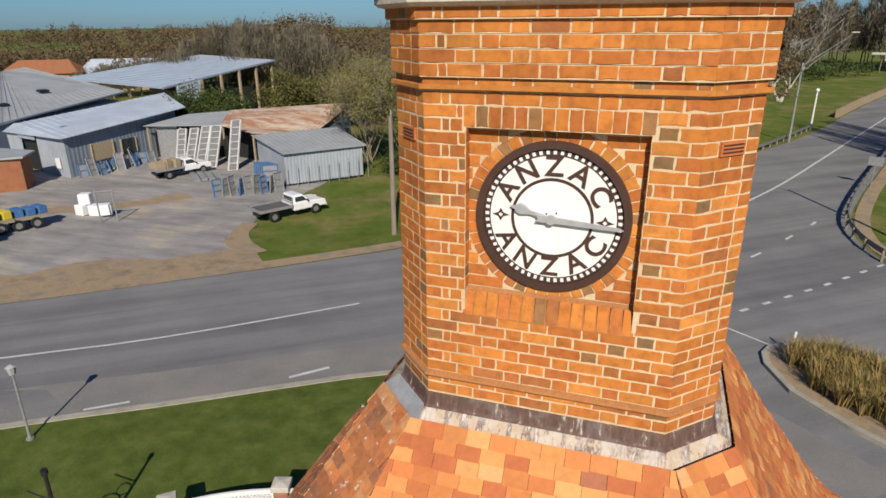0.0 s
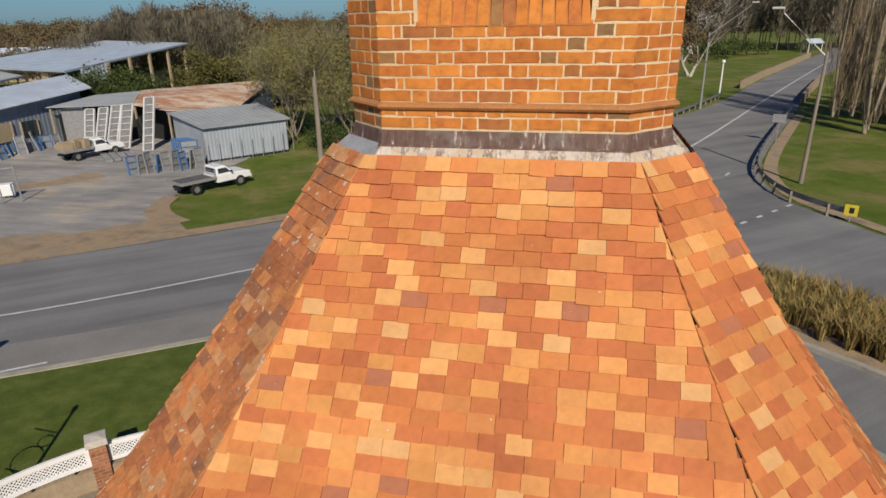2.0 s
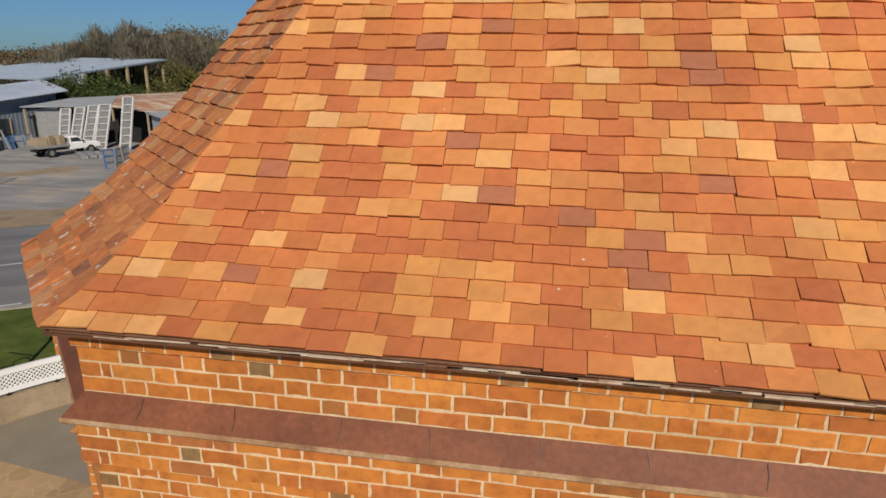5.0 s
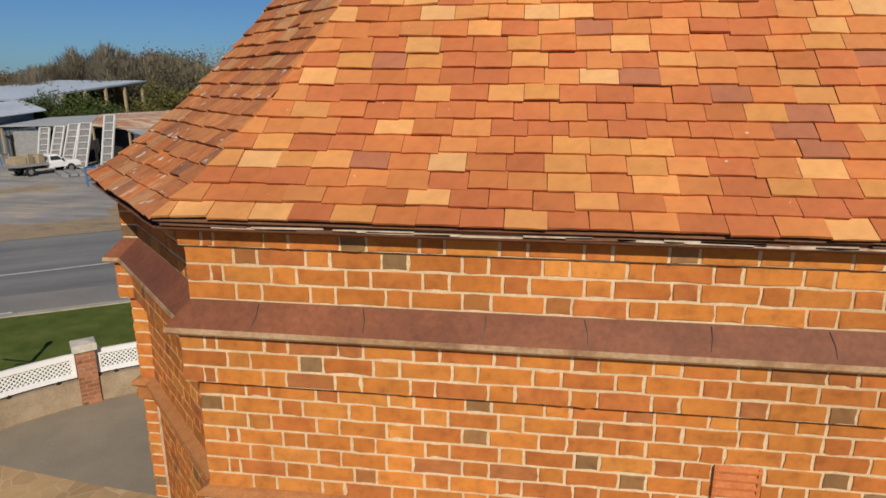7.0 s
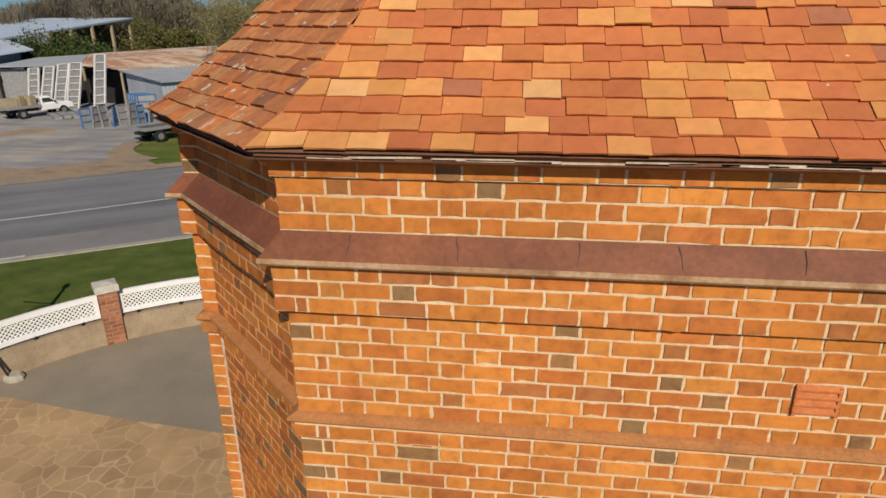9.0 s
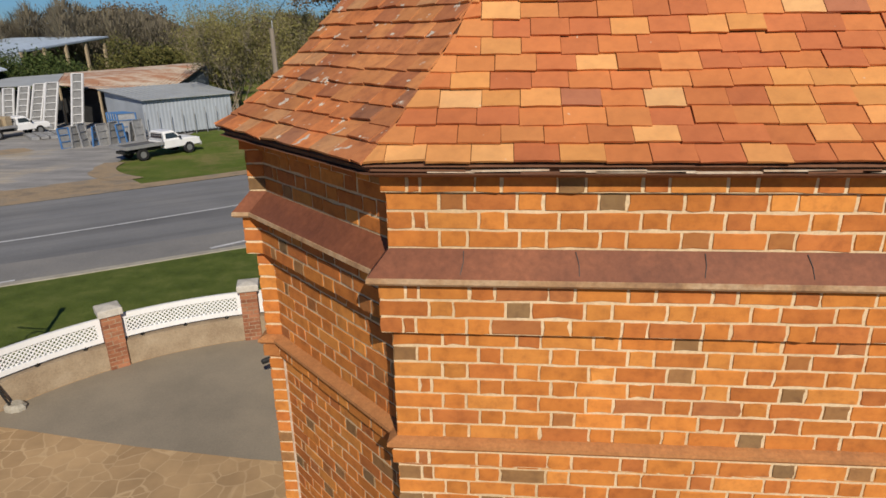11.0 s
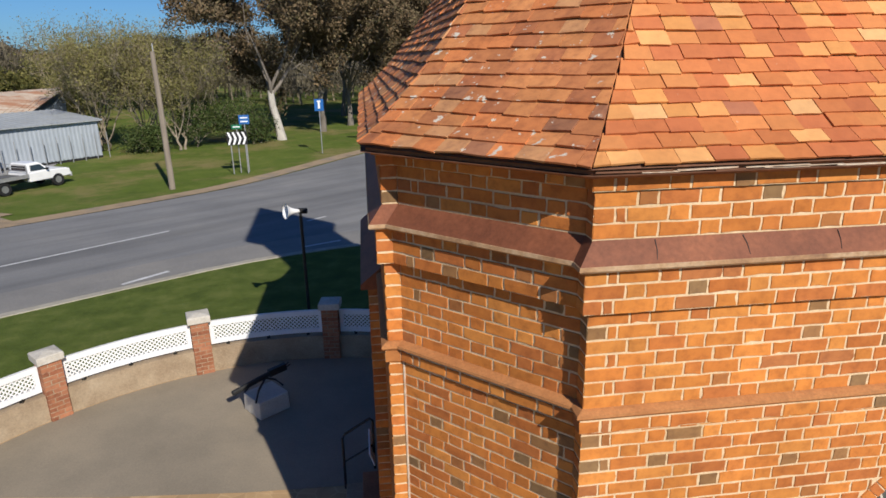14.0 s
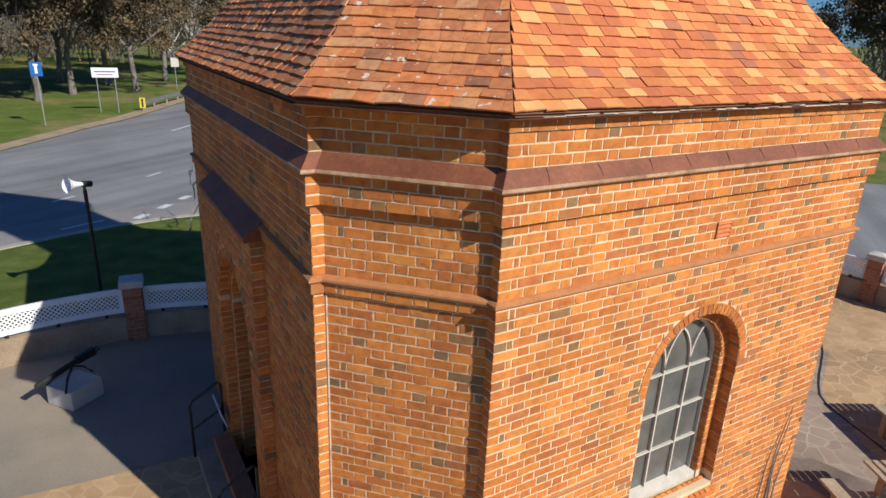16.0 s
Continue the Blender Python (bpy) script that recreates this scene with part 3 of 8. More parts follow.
worn = Bag()
side = []
for k, p in enumerate(KERB_LINE):
    a, c = Vector(KERB_LINE[max(k - 1, 0)]), Vector(KERB_LINE[min(k + 1, len(KERB_LINE) - 1)])
    d = (c - a).normalized()
    if -40 < p[0] < 9:
        side.append((p[0] - d.y * 1.35, p[1] + d.x * 1.35))
ground_strip(worn, side, 2.3, 0.0145)
solid("road_edge", worn, M_ASPH2, "paler worn asphalt strip along the kerb", "road edge", kind="structure")

marks = [
    ("centre_line", [(-62, -22.5), (-40, -4.5), (-21.3, 10.8), (-15.5, 15.6), (-9.8, 21.6)], 0.14),
    ("centre_line", [(1.3, 40.0), (4.2, 44.5)], 0.16),
    ("centre_line", [(6.1, 43.4), (10.7, 53.2), (16.0, 66.5), (21.6, 81.0), (33.0, 110.0), (53.0, 160.0)], 0.2),
    ("edge_mark", [(-8.95, 14.75), (-8.0, 15.9)], 0.16),
    ("edge_mark", [(-13.9, 10.6), (-12.9, 11.5)], 0.12),
    ("edge_mark", [(-4.1, 18.2), (-2.9, 18.9)], 0.14),
    ("edge_mark", [(-1.1, 26.2), (-0.5, 27.0)], 0.14),
    ("edge_mark", [(-4.5, 22.4), (-3.8, 23.2)], 0.14),
    ("holding_line", [(5.15, 25.4), (7.3, 23.85)], 0.12),
]
for k, (p, q) in enumerate([((5.5, 32.0), (6.0, 32.9)), ((7.5, 35.2), (8.1, 36.2)), ((9.7, 39.2), (10.2, 40.2)), ((11.6, 42.9), (12.0, 43.8))]):
    marks.append(("dash_mark", [p, q], 0.16))
for k in range(9):
    s = k / 8.0
    a = Vector((5.4 + s * 8.3, 25.8 + s * 10.1))
    marks.append(("give_way_dash", [tuple(a), tuple(a + Vector((0.36, 0.44)))], 0.18))
for k in range(4):
    a = Vector((-1.95 + 0.82 * k, 18.7 + 1.18 * k))
    marks.append(("give_way_dash", [tuple(a), tuple(a + Vector((0.38, 0.5)))], 0.3))
for name, line, width in marks:
    bag = Bag()
    ground_strip(bag, smooth_line(line, 2.0) if len(line) > 2 else line, width, 0.02)
    ob = solid(name, bag, M_PAINT, "worn white paint mark on the asphalt", "road marking", "road markings", "structure")

kerb = Bag()
ground_strip(kerb, KERB_LINE, 0.28, 0.0, 0.13)
solid("kerb", kerb, M_KERB, "pale concrete kerb between road and lawn", "kerb", kind="structure")

yard = ground_patch("yard", [(-72, -18), (-45, 1.5), (-26.8, 15.8), (-20.6, 22.4), (-19.2, 25.0), (-22.3, 29.5), (-23.6, 33.6), (-24.0, 42.0), (-26.0, 52.0), (-60, 62.0), (-110, 62), (-110, -18)], 0.006, M_YARD, "grey gravel yard with tyre tracks and sandy patches", "yard")


# forecourt: two curved bays, mirrored about the building
CX, CY = 2.43, 3.82
BAY = 6.12
def bay_point(deg, side, r=BAY):
    x = -2.9 + r * math.cos(radians(deg))
    return (x if side < 0 else 2 * CX - x, 3.0 + r * math.sin(radians(deg)))


court = [(CX, 8.3)] + [bay_point(a, -1) for a in range(52, 186, 4)] + [(-9.2, 1.0), (-9.2, -16), (14.1, -16), (14.1, 1.0)] + [bay_point(a, 1) for a in range(184, 48, -4)]
forecourt = ground_patch("forecourt", court, 0.0, M_CRAZY, "tan stencilled crazy paving", "paving")
slab = ground_patch("concrete_slab", [(-8.5, 5.28), (-7.6, 5.2), (-5.4, 4.95), (-3.4, 4.82), (-1.0, 4.8), (-1.0, 8.5)] + [bay_point(a, -1, 6.0) for a in range(66, 155, 4)], 0.006, M_GREYC, "smooth grey concrete slab", "paving")
place = TOWER
band = ground_patch("paving_band", [(5.9, -6), (6.75, -1.3), (7.7, 0.3), (8.65, 1.55), (10.4, 2.4), (9.4, 3.6), (8.6, 4.6), (6.6, 6.2), (5.9, 6.2)], 0.005, M_CRAZY2, "greyer stencilled paving beside the wall", "paving")
M_ROUGH = surface("rough_dark_concrete", [(0.3, (0.15, 0.115, 0.09)), (0.5, (0.21, 0.165, 0.13)), (0.7, (0.28, 0.22, 0.17))], 1.6, 25.0, 0.95, bump=0.6)
slabr = ground_patch("concrete_slab", [(5.9, -7.0), (6.9, -4.0), (7.25, -1.6), (6.6, 0.5), (5.93, 0.9)], 0.009, M_ROUGH, "rough dark concrete apron at the wall foot", "paving")
groove = Bag()
ground_strip(groove, smooth_line([(9.8, 4.4), (10.9, 3.0), (8.9, 1.75), (8.35, 1.3), (7.9, 0.2), (7.3, -1.3), (6.9, -3.0)], 0.4), 0.035, 0.012)
solid("paving_joint", groove, M_DARK, "dark joint cut into the paving", "paving joint", kind="structure")

place = COURT
outer = [bay_point(a, -1, 6.3) for a in range(200, 50, -5)]
lawn = ground_patch("lawn", [(x, y) for x, y in KERB_LINE if -60 < x < 3.0] + [(3.0, 9.2)] + outer[::-1] + [(-10, -14), (-60, -30)], 0.1, M_LAWN, "dense mown dark green lawn", "lawn", 0.2)
outer_r = [bay_point(a, 1, 6.3) for a in range(50, 200, 5)]
lawn2 = ground_patch("lawn", [(x, y) for x, y in KERB_LINE if 3.0 < x < 20][::-1] + [(3.0, 17.6), (3.0, 9.2)] + outer_r, 0.1, M_GRASS, "grass strip between wall and side road", "lawn", 0.2)

# ---- the clock tower ----
COURSE, STRETCH, HEAD, JOINT = 0.086, 0.235, 0.118, 0.0135
HALF, SIDE_HALF, REACH, SIDE_REACH, RETURN = 2.43, 2.755, 3.82, 3.495, 0.11
place = TOWER
tower = thing("memorial_clock_tower", "orange brick memorial clock tower with tiled octagonal roof", "clock tower", (CX, CY, 0))


def Brickwork():
    """Bricks of one wall, the grey burnt headers kept apart."""
    bag = Bag()
    bag.grey = Bag()
    return bag


def lay_bricks(work, parent, label):
    part("brickwork", work, M_BRICK, parent, label, kind="stuff")
    if work.grey.v:
        part("burnt_brickwork", work.grey, M_GREYB, parent, "grey and brown overburnt header bricks", kind="stuff")


def worn_outline(quad, gen, mid, wave):
    """The quad's edge with an uneven point on each side."""
    ring = []
    for p, q in zip(quad, quad[1:] + quad[:1]):
        ring.append(p)
        if (q - p).length > 0.05:
            m = p.lerp(q, gen.uniform(0.3, 0.7))
            ring.append(m + (mid - m).normalized() * gen.normal(0, wave))
        else:
            ring.append(p.lerp(q, 0.5))
    return ring


def clay(bag, quad, normal, proud=0.0045, inset=0.0022, jitter=0.0026):
    """A brick or voussoir: a low block on a quad of the mortar face (anticlockwise seen from outside)."""
    if bag.grey and rng.random() < (0.17 if (quad[1] - quad[0]).length < 0.14 else 0.012):
        bag = bag.grey
    mid = sum(quad, Vector()) / 4
    ring = worn_outline(list(quad), rng, mid, 0.0028)
    top = []
    for k, p in enumerate(ring):
        d = (mid - p).normalized()
        off = Vector(rng.normal(0, jitter, 3)) * (1.15 if k % 2 == 0 else 0.7)
        top.append(p + d * (inset + (0.0012 if k % 2 == 0 else 0.0)) + normal * (proud + rng.normal(0, 0.0006) - off.dot(normal)) + off)
    n = len(ring)
    bag.add(ring + top, [tuple(range(n, 2 * n))] + [(i, (i + 1) % n, n + (i + 1) % n, n + i) for i in range(n)])


def courses(u0, u1, z0, n, start=0, hole=None):
    """Bricks of Flemish bond between u0 and u1: rows of (a, b, low, high)."""
    out = []
    for k in range(n):
        low, high = z0 + k * COURSE + JOINT / 2, z0 + (k + 1) * COURSE - JOINT / 2
        length = u1 - u0
        cuts = [u0]
        odd = (k + start) % 2
        pos = u0 + (HEAD if odd else STRETCH) + rng.normal(0, 0.004)
        if pos < u1 - 0.05:
            cuts.append(pos)
        if odd and length > 0.6:
            pos += (STRETCH - HEAD) / 2
            cuts.append(pos)
        long = bool(odd)
        while True:
            pos += (STRETCH if long else HEAD) + rng.normal(0, 0.004)
            if pos > u1 - 0.055:
                break
            cuts.append(pos)
            long = not long
        cuts.append(u1)
        for a, b in zip(cuts[:-1], cuts[1:]):
            a2, b2 = a + (0 if a == u0 else JOINT / 2), b - (0 if b == u1 else JOINT / 2)
            if hole:
                for c, d in hole((low + high) / 2, a2, b2):
                    if d - c > 0.012:
                        out.append((c, d, low, high))
            else:
                out.append((a2, b2, low, high))
    return out


class Face:
    """An upright plane: origin at u=0, direction along, outward normal."""

    def __init__(self, origin, along):
        self.o, self.a = Vector((*origin, 0)), Vector((*along, 0)).normalized()
        self.n = Vector((self.a.y, -self.a.x, 0))

    def at(self, u, z, out=0.0):
        return self.o + self.a * u + Vector((0, 0, z)) + self.n * out

    def quad(self, a, b, low, high, out=0.0):
        return [self.at(a, low, out), self.at(b, low, out), self.at(b, high, out), self.at(a, high, out)]


def octagon(w, d):
    """Corners of a square of half width d with its corners cut to half faces w, anticlockwise from the front left."""
    return [(-w, -d), (w, -d), (d, -w), (d, w), (w, d), (-w, d), (-d, w), (-d, -w)]


def cross_plan(out=0.0, r=None):
    """The plan: an oblong with its corners cut, the cut faces set back by short returns."""
    r = RETURN if r is None else r
    w, d, w2, d2 = HALF + out, REACH + out, SIDE_HALF + out, SIDE_REACH + out
    front = [(-w, -d + r), (-w, -d), (w, -d), (w, -d + r)]
    right = [(d2 - r, -w2), (d2, -w2), (d2, w2), (d2 - r, w2)]
    return front + right + [(-x, -y) for x, y in front] + [(-x, -y) for x, y in right]


def oblong_octagon(w, d, w2, d2):
    """An octagon with front half width w at depth d, side half length w2 at depth d2."""
    return [(-w, -d), (w, -d), (d2, -w2), (d2, w2), (w, d), (-w, d), (-d2, w2), (-d2, -w2)]


MORTAR = 0.004
WC = 2.53
SPRING, SILL, RING_OUT, RING_IN, LIGHT = 2.83, 1.36, 0.80, 0.685, 0.57


def arch_hole(uc, half, spring, low, jamb=None):
    def hole(z, a, b):
        if z < low or z > spring + half:
            return [(a, b)]
        h = (jamb or half) if z < spring else math.sqrt(max(half * half - (z - spring) ** 2, 0))
        out = []
        if a < uc - h:
            out.append((a, min(b, uc - h - 0.006)))
        if b > uc + h:
            out.append((max(a, uc + h + 0.006), b))
        return out
    return hole


VENT = (50 * COURSE + 0.006, 52 * COURSE - 0.006, WC - 0.105, WC + 0.10)


def window_hole(z, a, b):
    """Leaves out the window arch and the air brick."""
    if VENT[0] < z < VENT[1]:
        return [(c, d) for c, d in ((a, min(b, VENT[2] - 0.008)), (max(a, VENT[3] + 0.008), b)) if d > c]
    return arch_hole(WC, RING_OUT, SPRING, SILL - 0.2, RING_IN)(z, a, b)


def arched_slab(bag, face, u0, u1, z0, z1, uc, half, low, spring, front, depth, n=14):
    """A wall slab with an arched opening right through it."""
    arch = [(uc - half * math.cos(math.pi * i / n), spring + half * math.sin(math.pi * i / n)) for i in range(n + 1)]
    hole = [(uc - half, low)] + arch + [(uc + half, low)]
    for out, flip in ((front, False), (front - depth, True)):
        quads = [[(u0, z0), (uc - half, z0), (uc - half, z1), (u0, z1)], [(uc + half, z0), (u1, z0), (u1, z1), (uc + half, z1)]]
        if low > z0:
            quads.append([(uc - half, z0), (uc + half, z0), (uc + half, low), (uc - half, low)])
        for (a, b), (c, d) in zip(arch[:-1], arch[1:]):
            quads.append([(a, b), (c, d), (c, z1), (a, z1)])
        for q in quads:
            pts = [face.at(u, z, out) for u, z in q]
            bag.add(pts[::-1] if flip else pts, [(0, 1, 2, 3)])
    loop = hole + [hole[0]]
    for (a, b), (c, d) in zip(loop[:-1], loop[1:]):
        bag.add([face.at(a, b, front), face.at(c, d, front), face.at(c, d, front - depth), face.at(a, b, front - depth)], [(0, 1, 2, 3)])


# which faces: (origin, along, length)
mains, chamfers, returns = [], [], []
plan = cross_plan()
for k in range(4):
    p = plan[4 * k:4 * k + 4]
    nxt = plan[(4 * k + 4) % 16]
    mains.append(Face(p[1], (p[2][0] - p[1][0], p[2][1] - p[1][1])))
    returns.append((Face(p[0], (p[1][0] - p[0][0], p[1][1] - p[0][1])), Face(p[2], (p[3][0] - p[2][0], p[3][1] - p[2][1]))))
    chamfers.append(Face(p[3], (nxt[0] - p[3][0], nxt[1] - p[3][1])))
CH_LEN = math.hypot(plan[4][0] - plan[3][0], plan[4][1] - plan[3][1])
Z_STRING, Z_DRIP, Z_LIP, Z_UP, Z_TOP = 48 * COURSE, 55 * COURSE, 58 * COURSE, 5.14, 5.14 + 3 * COURSE
DOOR_HALF, DOOR_SPRING = 0.66, 2.55
single_spots = []
for k, face in enumerate(mains):
    half = HALF if k % 2 == 0 else SIDE_HALF
    name = ("front_wall", "right_wall", "rear_wall", "left_wall")[k]
    core = Bag()
    if k == 0:
        arched_slab(core, face, 0, 2 * half, 0, Z_TOP + 0.1, WC, RING_IN, SILL - 0.1, SPRING, -MORTAR, 0.13)
        arched_slab(core, face, 0.05, 2 * half - 0.05, 0, Z_TOP + 0.1, WC, LIGHT, SILL - 0.1, SPRING, -MORTAR - 0.13, 0.25)
        hole = window_hole
    elif k == 3:
        arched_slab(core, face, 0, 2 * half, 0, Z_TOP + 0.1, SIDE_HALF, DOOR_HALF, 0.0, DOOR_SPRING, -MORTAR, 0.35)
        hole = arch_hole(SIDE_HALF, DOOR_HALF + 0.02, DOOR_SPRING, 0.0)
    else:
        core.prism([tuple(face.at(u, 0, o).xy) for u, o in ((0, -MORTAR), (2 * half, -MORTAR), (2 * half, -0.36), (0, -0.36))], 0, Z_TOP + 0.1)
        hole = None
    wall = part(name, core, M_MORTAR, tower, "lime mortar wall body behind the bricks")
    joined = Brickwork()
    rows = [(r, 0.0) for r in courses(0, 2 * half, 0.0, 55, 0, hole)]
    rows += [(r, 0.024) for r in courses(-0.024, 2 * half + 0.024, Z_STRING - 0.147, 1, 1)]
    rows += [(r, 0.046) for r in courses(-0.046, 2 * half + 0.046, Z_DRIP, 3, 1)]
    rows += [(r, 0.0) for r in courses(0, 2 * half, Z_UP, 3, 0)]
    rows += [(r, 0.022) for r in courses(-0.02, 2 * half + 0.02, Z_TOP, 1, 1)]
    for (a, b, low, high), out in rows:
        if k == 0 and out == 0 and low > 4.2 and b < 3.55 and b - a > 0.09:
            single_spots.append((a, b, low, high))
        else:
            clay(joined, face.quad(a, b, low, high, out - MORTAR), face.n)
    lay_bricks(joined, wall, "orange and brown clay bricks in Flemish bond")
    if k == 0:
        front_wall, front_face = wall, face
    if k == 3:
        left_wall, left_face = wall, face

# corner pieces: returns and cut faces
ROOT = 1.414
for k in range(4):
    core, joined = Bag(), Brickwork()
    f = chamfers[k]
    core.prism([tuple(f.at(u, 0, o).xy) for u, o in ((-0.02, -MORTAR), (CH_LEN + 0.02, -MORTAR), (CH_LEN + 0.02, -0.3), (-0.02, -0.3))], 0, Z_TOP + 0.1)
    wall = part("corner_wall", core, M_MORTAR, tower, "canted corner wall set back between the main walls")
    rows = [(r, 0.0) for r in courses(0, CH_LEN, 0.0, 55, k)] + [(r, 0.024 * ROOT) for r in courses(0, CH_LEN, Z_STRING - 0.147, 1, 1)] + [(r, 0.046 * ROOT) for r in courses(0, CH_LEN, Z_DRIP, 3, 1)]
    rows += [(r, 0.0) for r in courses(0, CH_LEN, Z_UP, 3, 0)] + [(r, 0.022 * ROOT) for r in courses(0, CH_LEN, Z_TOP, 1, 1)]
    for (a, b, low, high), out in rows:
        clay(joined, f.quad(a, b, low, high, out - MORTAR), f.n)
    for first, g in zip((True, False), returns[k]):
        u0, u1 = (0.0, RETURN - MORTAR - 0.003) if first else (MORTAR + 0.003, RETURN)
        for j in range(62):
            if 58 <= j:
                low = Z_UP + (j - 58) * COURSE
            else:
                low = j * COURSE
            out = 0.046 if 55 <= j < 58 else (0.022 if j == 61 else 0.0)
            a, b = (out, RETURN + out) if first else (-out, RETURN - out)
            clay(joined, g.quad(a, b, low + JOINT / 2, low + COURSE - JOINT / 2, out - MORTAR), g.n)
        a, b = (0.024, RETURN + 0.024) if first else (-0.024, RETURN - 0.024)
        clay(joined, g.quad(a, b, Z_STRING - 0.14, Z_STRING - 0.06, 0.024 - MORTAR), g.n)
        core2 = Bag()
        core2.prism([tuple(g.at(u, 0, o).xy) for u, o in ((u0, -MORTAR), (u1, -MORTAR), (u1, -0.12), (u0, -0.12))], 0, Z_TOP + 0.1)
        part("return_core", core2, M_MORTAR, wall)
    lay_bricks(joined, wall, "orange and brown clay bricks in Flemish bond")


seal = Bag()
seal.tube([chamfers[3].at(0.004, 0.0, 0.004), chamfers[3].at(0.004, 2.0, 0.005), chamfers[3].at(0.004, Z_STRING - 0.15, 0.004)], 0.009, 5)
part("corner_pointing", seal, M_PALE, wall, "pale strip of pointing in the inner corner")


def sweep(name, profile, mat, parent, grow=0.0, label="", joints=0.0):
    """Carries a profile of (out, z) round the whole plan."""
    loops = []
    for out, z in profile:
        loops.append([(x, y, z) for x, y in cross_plan(out)])
    bag = Bag()
    bag.rings(loops, True, False)
    return part(name, bag, mat, parent, label)


sweep("string_course", [(-0.01, Z_STRING - 0.055), (0.03, Z_STRING - 0.05), (0.048, Z_STRING - 0.03), (0.046, Z_STRING - 0.012), (0.02, Z_STRING + 0.002), (-0.01, Z_STRING + 0.012)], M_STRING, tower, label="thin weathered moulded brick string course")
sweep("string_bed", [(-0.01, Z_STRING - 0.143), (0.024 - MORTAR, Z_STRING - 0.143), (0.024 - MORTAR, Z_STRING - 0.05), (-0.01, Z_STRING - 0.05)], M_MORTAR, tower, label="mortar bed of the projecting course under the string")
sweep("band_bed", [(-0.01, Z_DRIP + 0.004), (0.046 - MORTAR, Z_DRIP + 0.004), (0.046 - MORTAR, Z_LIP + 0.002), (-0.01, Z_LIP + 0.002)], M_MORTAR, tower, label="mortar bed of the projecting band")
sweep("top_bed", [(-0.01, Z_TOP + 0.004), (0.022 - MORTAR, Z_TOP + 0.004), (0.022 - MORTAR, Z_TOP + 0.1), (-0.01, Z_TOP + 0.1)], M_MORTAR, tower, label="mortar bed of the top course")
for u0, u1 in ((0.0, WC - RING_OUT), (WC + RING_OUT, 2 * HALF)):
    band = Bag()
    band.rings([[front_face.at(u, z, o) for o, z in ((-0.003, 2.0), (0.012, 2.004), (0.014, 2.04), (-0.003, 2.048))] for u in (u0, u1)])
    part("plinth_string", band, M_STRING, front_wall, "thin weathered band at window height")
sweep("ledge_lip", [(0.0, Z_LIP - 0.002), (0.085, Z_LIP), (0.095, Z_LIP + 0.012), (0.092, Z_LIP + 0.034), (0.06, Z_LIP + 0.05)], M_LIP, tower, label="pale lichened tile lip of the ledge")
sweep("ledge_weathering", [(0.09, Z_LIP + 0.034), (0.075, Z_LIP + 0.052), (-0.008, Z_UP + 0.002)], M_COPPER, tower, label="smooth brown sloping weathering of the ledge")
for u, tilt in [(0.33, 1), (0.85, -1), (1.38, 1), (1.83, -1), (2.33, 1), (2.82, -1), (3.3, 1), (3.85, -1), (4.4, 1)]:
    cr = Bag()
    a = front_face.at(u, Z_LIP + 0.053, 0.074)
    b = front_face.at(u + 0.012 * tilt, Z_UP - 0.01, 0.006)
    cr.tube([a, (a + b) / 2 + front_face.a * 0.006, b], 0.0022, 4)
    part("crack", cr, M_BLACK, front_wall, "dark joint across the weathering")

# arch over the window, its orders and the window
nv = 34
for i in range(nv):
    a0, a1 = math.pi * (i + 0.06) / nv, math.pi * (i + 0.94) / nv
    q = [front_face.at(WC - r * math.cos(a), SPRING + r * math.sin(a), -MORTAR) for r, a in ((RING_IN, a0), (RING_OUT - 0.008, a0), (RING_OUT - 0.008, a1), (RING_IN, a1))]
    voussoir = Bag()
    clay(voussoir, q[::-1], front_face.n, 0.007)
    part("voussoir", voussoir, M_BRICK1, front_wall)
inner = Bag()
for i in range(26):
    a0, a1 = math.pi * (i + 0.06) / 26, math.pi * (i + 0.94) / 26
    q = [front_face.at(WC - r * math.cos(a), SPRING + r * math.sin(a), -MORTAR - 0.13) for r, a in ((LIGHT, a0), (RING_IN - 0.008, a0), (RING_IN - 0.008, a1), (LIGHT, a1))]
    clay(inner, q[::-1], front_face.n, 0.007)
for side in (-1, 1):
    for j in range(int((SPRING - SILL) / COURSE)):
        low = SILL + j * COURSE
        a, b = sorted((WC + side * LIGHT, WC + side * (RING_IN - 0.005)))
        clay(inner, front_face.quad(a, b, low + 0.005, low + COURSE - 0.006, -MORTAR - 0.13), front_face.n)
        # reveal faces
        for u, o0, o1 in ((side * RING_IN, -0.136, -MORTAR), (side * LIGHT, -0.386, -0.136)):
            n = front_face.a * -side
            p = [front_face.at(WC + u, low + 0.005, o0), front_face.at(WC + u, low + 0.005, o1), front_face.at(WC + u, low + COURSE - 0.006, o1), front_face.at(WC + u, low + COURSE - 0.006, o0)]
            clay(inner, p if side > 0 else p[::-1], n, 0.005)
for i in range(30):
    a0, a1 = math.pi * (i + 0.05) / 30, math.pi * (i + 0.95) / 30
    m = (a0 + a1) / 2
    for r, o0, o1 in ((RING_IN, -0.136, -MORTAR), (LIGHT, -0.386, -0.136)):
        q = [front_face.at(WC - r * math.cos(a), SPRING + r * math.sin(a), o) for a, o in ((a0, o0), (a0, o1), (a1, o1), (a1, o0))]
        clay(inner, q, front_face.a * math.cos(m) - Vector((0, 0, math.sin(m))), 0.005)
part("arch_order", inner, M_BRICK, front_wall, "recessed inner brick order and jambs", kind="stuff")

